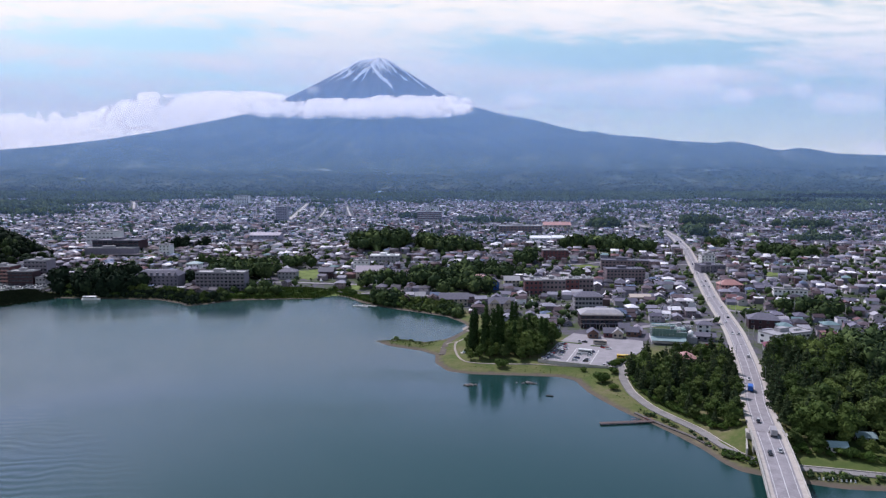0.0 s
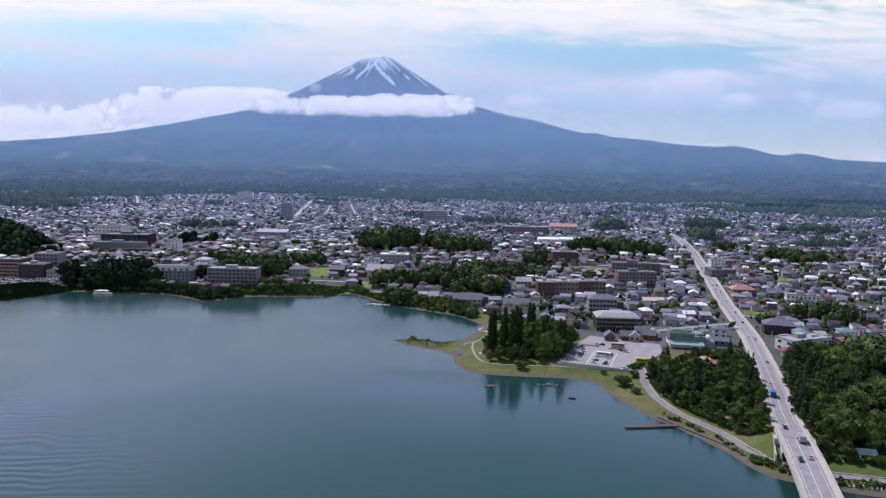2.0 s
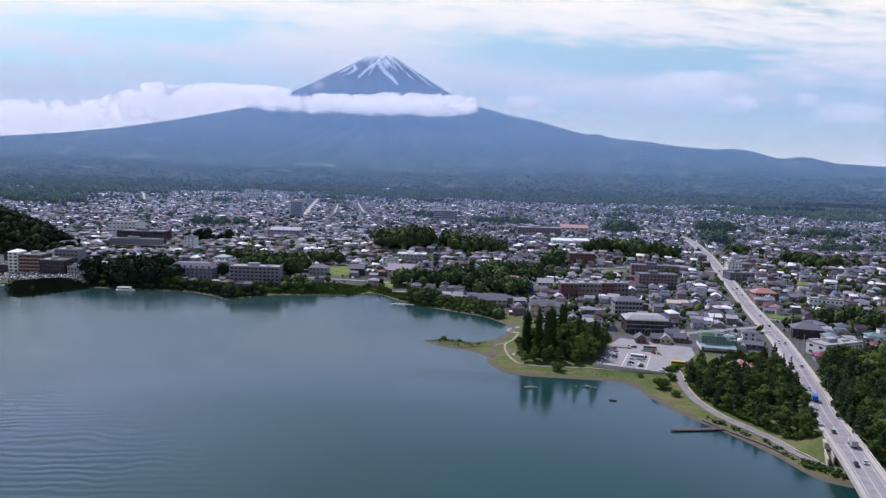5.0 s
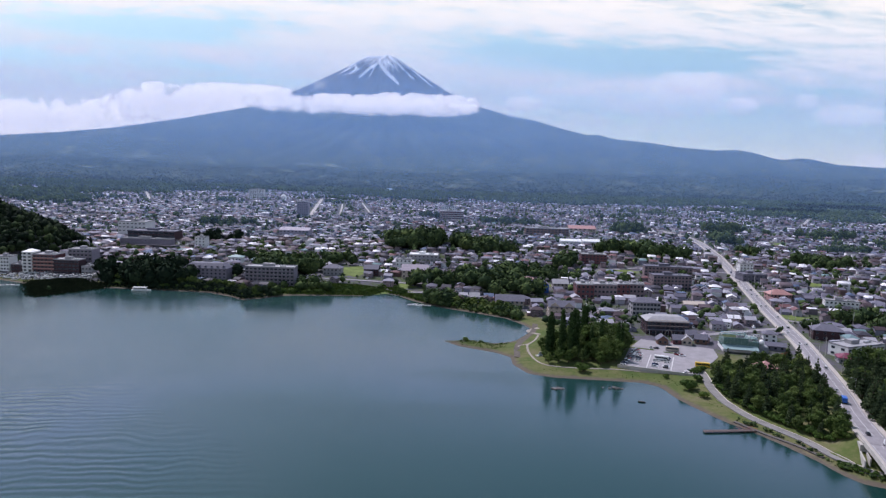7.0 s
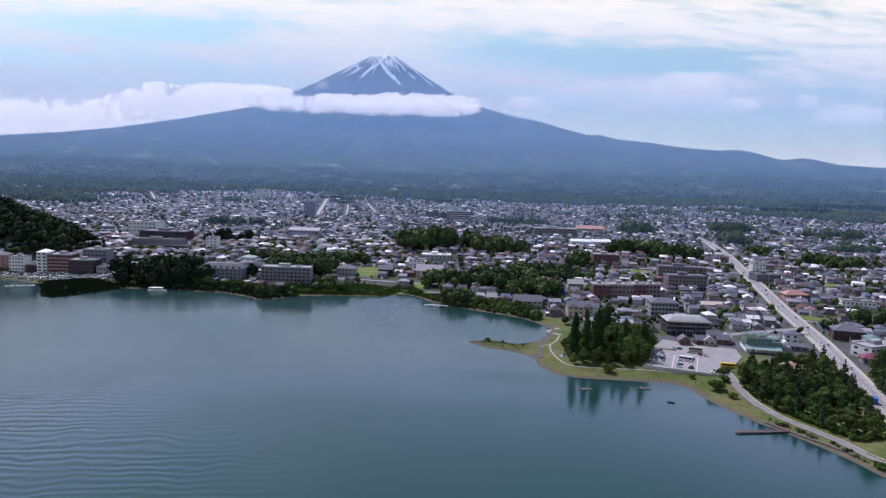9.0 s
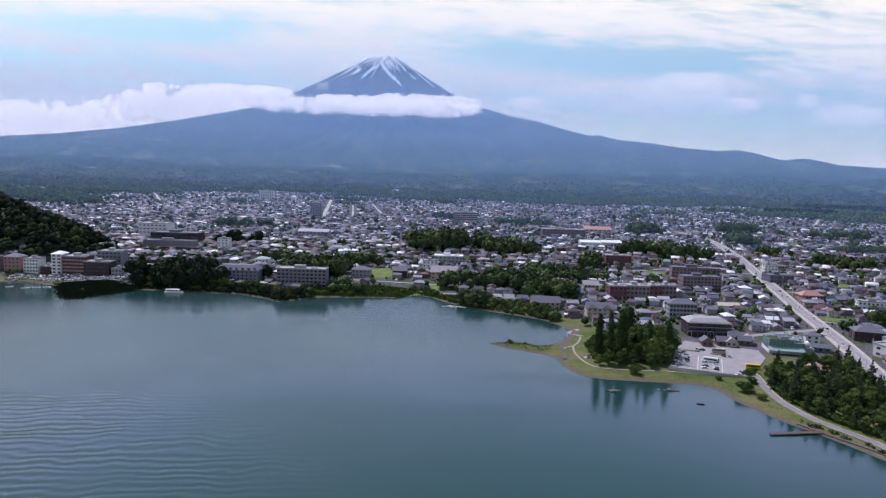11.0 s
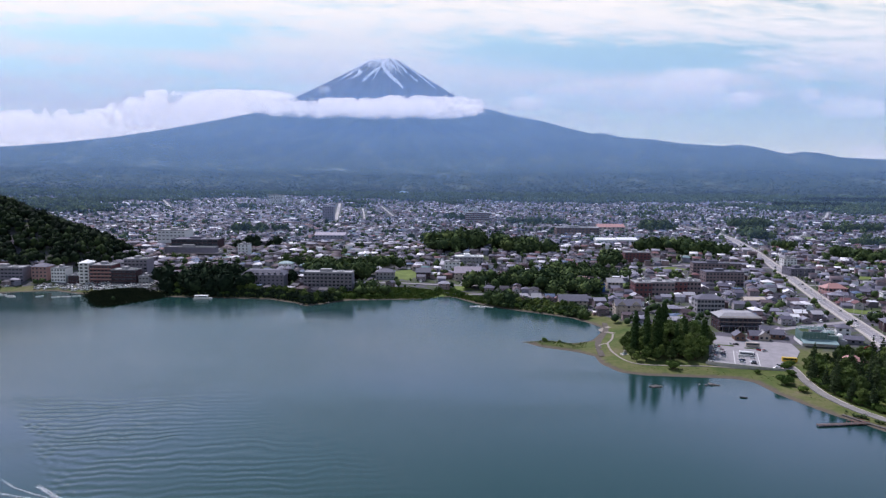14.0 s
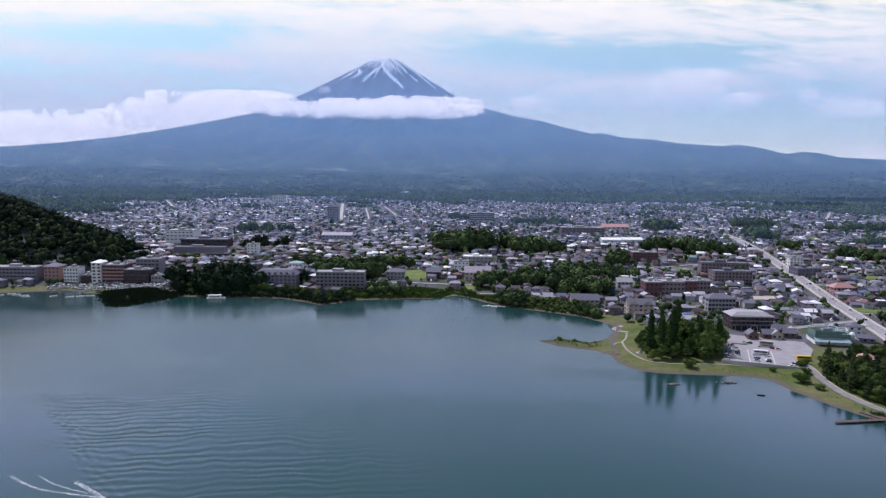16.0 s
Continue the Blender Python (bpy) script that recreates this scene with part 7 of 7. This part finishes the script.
def truck(s, lane, paint, label):
    x, y, z, a = on_road(s, lane)
    root = thing("truck", label, "truck", pose(x, y, z, 0, 0, a))
    part("cargo_box", Shape().box(-3.4, -1.05, 0.85, 1.2, 1.05, 2.9), paint, root)
    part("cab", loft([car_section(1.3, 0.98, 0.5, 2.3), car_section(2.3, 0.98, 0.45, 2.3), car_section(2.9, 0.92, 0.5, 1.3)]), MAT["white"], root)
    part("windscreen", Shape().box(2.32, -0.8, 1.35, 2.62, 0.8, 1.95, taper=0.05), MAT["glass"], root)
    part("chassis", Shape().box(-3.3, -0.5, 0.5, 2.4, 0.5, 0.84), MAT["tyre"], root)
    wm = Shape().tube((0, -0.14, 0), (0, 0.14, 0), 0.42, 0.42, 12).mesh("wheel", MAT["tyre"])
    for wx in (-2.4, 1.9):
        for wy in (-0.9, 0.9):
            part("wheel", wm, None, root).matrix_basis = pose(wx, wy, 0.42)


truck(385, -1.75, MAT["blue"], "lorry with a blue covered load")
truck(325, 1.75, MAT["grey"], "pale grey box lorry on the bridge approach")


# ---- street lamps and wire poles ----
def lamp_post():
    root = thing("street_lamp", "slim grey street lamp beside the main road", "street lamp", group="lamps along the main road")
    part("pole", Shape().tube((0, 0, 0), (0, 0, 8.2), 0.11, 0.07, 8), MAT["steel"], root)
    arm = part("arm", Shape().tube((0, 0, 8.1), (0, -1.9, 8.5), 0.05, 0.04, 6), MAT["steel"], root)
    part("lamp_head", Shape().box(-0.15, -2.5, 8.42, 0.15, -1.8, 8.58), MAT["grey"], arm)
    return root


def wire_pole():
    root = thing("utility_pole", "tall concrete utility pole with crossarms", "utility pole", group="poles along the streets")
    part("pole", Shape().tube((0, 0, -0.5), (0, 0, 12), 0.19, 0.12, 8), MAT["concrete"], root)
    for z in (10.2, 11.3):
        part("crossarm", Shape().box(-1.0, -0.05, z, 1.0, 0.05, z + 0.1), MAT["steel"], root)
    part("transformer", Shape().tube((0.38, 0, 8.6), (0.38, 0, 9.6), 0.24, 0.24, 10), MAT["grey"], root)
    return root


def maple(x, y):
    """A red-leaved maple at the edge of the wood."""
    root = thing("maple_tree", "small maple with dark red leaves", "tree", pose(x, y, gz(x, y)))
    t = Shape().tube((0, 0, -0.5), (0, 0, 3.0), 0.2, 0.12, 7, cap=False)
    lumps = [((0, 0, 4.4), (2.0, 2.0, 1.7)), ((1.3, 0.3, 3.8), (1.4, 1.4, 1.2)), ((-1.2, -0.4, 3.9), (1.4, 1.4, 1.2)), ((0.2, 1.0, 5.4), (1.2, 1.2, 1.0))]
    for c, _ in lumps[1:]:
        t.tube((0, 0, 2.4), c, 0.1, 0.04, 5, cap=False)
    part("trunk", t, MAT["bark"], root)
    part("crown", crown_mesh("crown", leafy("red_leaves", [(0.16, 0.018, 0.025), (0.12, 0.015, 0.02)]), lumps, 600, 0.24, np.random.default_rng(77)), None, root)


maple(143, 371)
maple(147, 374)
lamp, pole = lamp_post(), wire_pole()
first = True
for s in range(400, 900, 42):
    x, y, z, a = on_road(s, 5.0 if (s // 42) % 2 else -5.0)
    m = pose(x, y, z, 0, 0, a + (180 if (s // 42) % 2 else 0))
    if first:
        lamp.matrix_basis = m
        first = False
    else:
        copy_thing(lamp, m)
spots = []
for s in range(400, 1000, 40):
    x, y, z, a = on_road(s, 7.4)
    spots.append((x, y, a))
for x, y in ((60, 502), (84, 504), (112, 522), (136, 534), (-60, 556), (-100, 578), (-140, 601), (150, 455), (240, 471), (270, 462), (260, 600), (300, 598), (100, 692), (40, 691), (-20, 672)):
    spots.append((x, y, 20.0))
for i, (x, y, a) in enumerate(spots):
    m = pose(x, y, gz(x, y), 0, 0, a)
    if i == 0:
        pole.matrix_basis = m
    else:
        copy_thing(pole, m)


# ---- pier, boats, rocks, reeds ----
MAT["deck"] = plain("grey_deck_timber", (0.10, 0.075, 0.072), 0.85, 0.3, 0.9)


def pier():
    a, b = Vector((64.8, 274.6, 0)), Vector((87.6, 277.6, 0))
    length = (b - a).length
    root = thing("pier", "narrow reddish timber pier on posts", "pier", pose(a.x, a.y, 0, 0, 0, math.degrees(math.atan2(b.y - a.y, b.x - a.x))))
    pm = Shape().box(0.02, -1.05, 0.62, 0.5, 1.05, 0.70).mesh("plank", MAT["deck"])
    n = int(length / 0.53)
    for k in range(n):
        part("plank", pm, None, root).matrix_basis = pose(k * 0.53, float(rng.normal(0, 0.015)), float(rng.normal(0, 0.006)))
    for y in (-0.8, 0.7):
        part("beam", Shape().box(0, y, 0.42, length, y + 0.14, 0.617), MAT["timber"], root)
    for k in range(8):
        for y in (-0.85, 0.85):
            part("post", Shape().tube((0.5 + k * length / 8, y, -3), (0.5 + k * length / 8, y, 0.6), 0.12, 0.12, 7), MAT["timber"], root)
    for y in (-1.0, 1.0):
        s = Shape().tube((length - 9, y, 1.65), (length, y, 1.65), 0.05, 0.05, 6)
        for k in range(5):
            s.tube((length - 9 + k * 2.2, y, 0.7), (length - 9 + k * 2.2, y, 1.65), 0.05, 0.05, 6)
        part("handrail", s, MAT["red"], root, "red-painted handrail")


pier()


def hull(length, beam, free, mat_root, root, name="hull", paint=None):
    secs = []
    for u in np.linspace(0, 1, 9):
        w = beam / 2 * (1 - max(0, (u - 0.45) / 0.55) ** 2.2) * (0.85 + 0.15 * min(1, u * 5))
        w = max(w, 0.05)
        x = (u - 0.5) * length
        sheer = free * (1 + 0.35 * u * u)
        secs.append([(x, 0, -0.45), (x, w * 0.7, -0.25), (x, w, sheer), (x, w * 0.9, sheer), (x, -w * 0.9, sheer), (x, -w, sheer), (x, -w * 0.7, -0.25)])
    part(name, loft(secs), paint or MAT["white"], root, soft=False)


def tour_boat(x, y, turn):
    root = thing("tour_boat", "white flat-roofed excursion boat moored at the shore", "boat", pose(x, y, 0, 0, 0, turn))
    hull(15, 3.8, 1.0, None, root)
    cabin = part("cabin", Shape().box(-6.2, -1.5, 1.0, 3.8, 1.5, 2.9, taper=0.1), MAT["white"], root)
    for sy in (-1.53, 1.45):
        for k in range(6):
            part("window", Shape().box(-5.7 + k * 1.55, sy, 1.75, -4.5 + k * 1.55, sy + 0.08, 2.5), MAT["glass"], cabin)
    part("roof", Shape().box(-6.6, -1.75, 2.903, 4.3, 1.75, 3.05), MAT["white"], root)
    part("mast", Shape().tube((2.5, 0, 3.05), (2.5, 0, 5.4), 0.05, 0.03, 6), MAT["steel"], root)


def motor_boat():
    root = thing("motor_boat", "small white motor boat at its mooring", "boat", group="small boats at the moorings")
    hull(6.2, 2.1, 0.6, None, root)
    part("cockpit", Shape().box(-2.2, -0.7, 0.602, 0.3, 0.7, 0.75), MAT["grey"], root)
    part("windscreen", Shape().box(0.3, -0.75, 0.6, 0.75, 0.75, 1.25, taper=0.12), MAT["glass"], root)
    part("outboard_motor", Shape().box(-3.4, -0.2, 0.1, -3.0, 0.2, 1.1, taper=0.05), MAT["tyre"], root)
    return root


tour_boat(-290, 541.5, 2)
mb = motor_boat()
for i, (x, y, a) in enumerate(((-71, 519.5, 20), (-65, 517.5, 160), (-458, 548, 30), (-450, 545, 25), (-464, 551, 200), (-446, 541, 10), (-470, 545, 30), (-425, 544, 50), (-410, 541, 15), (-403, 544, 20), (-396, 547, 15))):
    if i == 0:
        mb.matrix_basis = pose(x, y, 0.05, 0, 0, a)
    else:
        copy_thing(mb, pose(x, y, 0.05, 0, 0, a))
rb = thing("rowing_boat", "small dark rowing boat on the calm water", "boat", pose(49, 310, 0.02, 0, 0, -20))
hull(3.4, 1.2, 0.35, None, rb, paint=MAT["tyre"])
part("seat", Shape().box(-0.3, -0.48, 0.31, 0.1, 0.48, 0.37), MAT["timber"], rb)
part("bow_seat", Shape().box(0.8, -0.3, 0.34, 1.1, 0.3, 0.40), MAT["timber"], rb)
for x, y, a, n in ((-62, 521, -25, 14), (-405, 546, 15, 16), (-134, 549.5, 4, 12)):
    root = thing("jetty", "low pale floating jetty at the shore", "jetty", pose(x, y, 0, 0, 0, a))
    for k in range(3):
        part("pontoon", Shape().box(-n / 2 + k * n / 3 + 0.1, -0.9, -0.3, -n / 2 + (k + 1) * n / 3 - 0.1, 0.9, 0.35), MAT["concrete"], root)


def rock(seed, size):
    r = np.random.default_rng(seed)
    v, f = ICO2
    w = v * (1 + 0.28 * r.normal(0, 1, (len(v), 1)).clip(-1.3, 1.3) * 0.6) * np.array([1.25, 0.9, 0.6]) * size
    return Shape().add(w, f)


for i, (x, y, sz) in enumerate(((10, 325.5, 1.0), (11.6, 325, 1.3), (13.3, 325.4, 1.1), (15, 326, 0.8), (12.5, 327, 0.9), (38.5, 329, 0.8), (41, 329.5, 1.4), (42.8, 329, 1.0), (44.6, 328.6, 0.7), (35.5, 330, 0.6),
                              (-186, 530, 1.6), (-190, 531.5, 1.4), (-198, 521, 1.5), (-205, 522.5, 1.6), (-195, 525, 1.2), (-182, 534, 1.1), (-150, 543, 0.9), (-128, 549, 1.0), (-120, 548.5, 0.8), (-140, 546.5, 0.7))):
    single("rock", rock(i, sz), MAT["stone"], "dark wet rock breaking the lake surface", "rock", pose(x, y, 0.08, 0, 0, i * 47.0), "rocks in the shallows")


def blades(pts, hmin, hmax, wid, seed):
    r = np.random.default_rng(seed)
    n = len(pts)
    base = np.column_stack([pts, np.maximum(ground_height(pts[:, 0], pts[:, 1]), -0.2)])
    a = r.uniform(0, math.pi, n)
    t = np.column_stack([np.cos(a), np.sin(a), 0 * a]) * wid
    h = r.uniform(hmin, hmax, n)[:, None]
    lean = np.column_stack([r.normal(0, 0.2, n), r.normal(0, 0.2, n), np.ones(n)]) * h
    v = np.stack([base - t, base + t, base + t * 1.2 + lean, base - t * 1.2 + lean * 0.92], 1).reshape(-1, 3)
    return v, np.arange(4 * n).reshape(-1, 4)


def reeds(name, poly, count, hmin, hmax, wid, mat, label, seed, ragged=0.6):
    r = np.random.default_rng(seed)
    p = r.uniform(np.min(poly, 0), np.max(poly, 0), (count * 3, 2))
    p = p[inside(p[:, 0], p[:, 1], poly)][:count]
    p = p + r.normal(0, ragged, p.shape)
    v, f = blades(p, hmin, hmax, wid, seed)
    return tagged(new(name, bulk(name, v, f, [mat])), label, "reeds", kind="stuff")


REED = tint("marsh_reeds", [(0.016, 0.022, 0.013), (0.022, 0.030, 0.016), (0.032, 0.040, 0.020)])
MEADOW = tint("lush_reeds", [(0.050, 0.082, 0.020), (0.085, 0.125, 0.028), (0.13, 0.16, 0.045)])
reeds("marsh_reeds", [(-395, 562), (-389, 553), (-369, 522), (-352, 505), (-343, 520), (-324, 549), (-328, 556), (-352, 562)], 11000, 0.3, 0.9, 0.6, REED, "dark reed bed reaching into the lake", 61, 3.2)
reeds("shore_reeds", [(-178, 545), (-108, 551), (-96, 567), (-84, 558), (-60, 530), (-50, 522), (-66, 552), (-92, 580), (-178, 578)], 5200, 0.5, 1.5, 0.55, MEADOW, "lush light green reeds on the shore", 62)
reeds("spit_grass", [(-43, 411), (-26, 415), (-14, 408), (-4, 412), (-8, 396), (-18, 393), (-32, 402)], 420, 0.15, 0.5, 0.3, MEADOW, "rough grass on the narrow spit", 63)
reeds("bank_grass", [(0, 352), (58, 344), (72, 330), (82, 300), (98, 262), (102, 250), (99, 262), (88, 290), (84, 318), (84, 336), (60, 352), (10, 357)], 500, 0.10, 0.35, 0.3, MEADOW, "uneven grass along the bank", 64)


# ---- wash of a motor boat that has just left ----
def foam_build(g, b):
    p = place(g)
    a = g.step(g.noise(0.9, 6, 0.72, p), 0.38, 0.72)
    g.feed(b, "Base Color", (0.70, 0.72, 0.75, 1))
    g.feed(b, "Alpha", g.math("MULTIPLY", a, 0.42))


FOAM = material("boat_foam", foam_build, 0.8, 0.0, 0.2)
WAKES = ((((-211, 200.5), (-221.4, 208.5), (-227.2, 212.6)), 0.95), (((-212.1, 201.0), (-231.5, 205.0), (-239.9, 208.4), (-251.2, 216.0)), 0.6), (((-218, 203.6), (-232.6, 209.8), (-241.8, 216.4)), 0.4))
for k, (pts, wd) in enumerate(WAKES):
    root = thing("wake_foam", "white foam of a boat's wake", "foam", kind="structure")
    for q, share in enumerate((1.0, 0.72, 0.46, 0.24)):
        n = 1 if q == 0 else 0
        end = pts if n else pts[:-1] + (tuple(u + (v - u) * (1 - 0.22 * q) for u, v in zip(pts[-2], pts[-1])),)
        part("foam", ribbon([(x, y, 0.0) for x, y in end], wd * share, 0.02 + 0.03 * k + 0.006 * q, 0.0, False, 2.0), FOAM, root)


# ---- small stone monument on the lawn by the poplars ----
def monument(x, y):
    root = thing("monument", "small pale stone monument on a stepped plinth", "monument", pose(x, y, gz(x, y) + 0.02, 0, 0, 12))
    part("step", Shape().box(-2.2, -1.6, -0.4, 2.2, 1.6, 0.25), MAT["concrete"], root)
    part("plinth", Shape().box(-1.2, -0.8, 0.253, 1.2, 0.8, 0.9, taper=0.1), MAT["teal"], root)
    part("slab", Shape().box(-0.8, -0.25, 0.903, 0.8, 0.25, 2.3, taper=0.12), MAT["concrete"], root)


monument(10.5, 378.5)
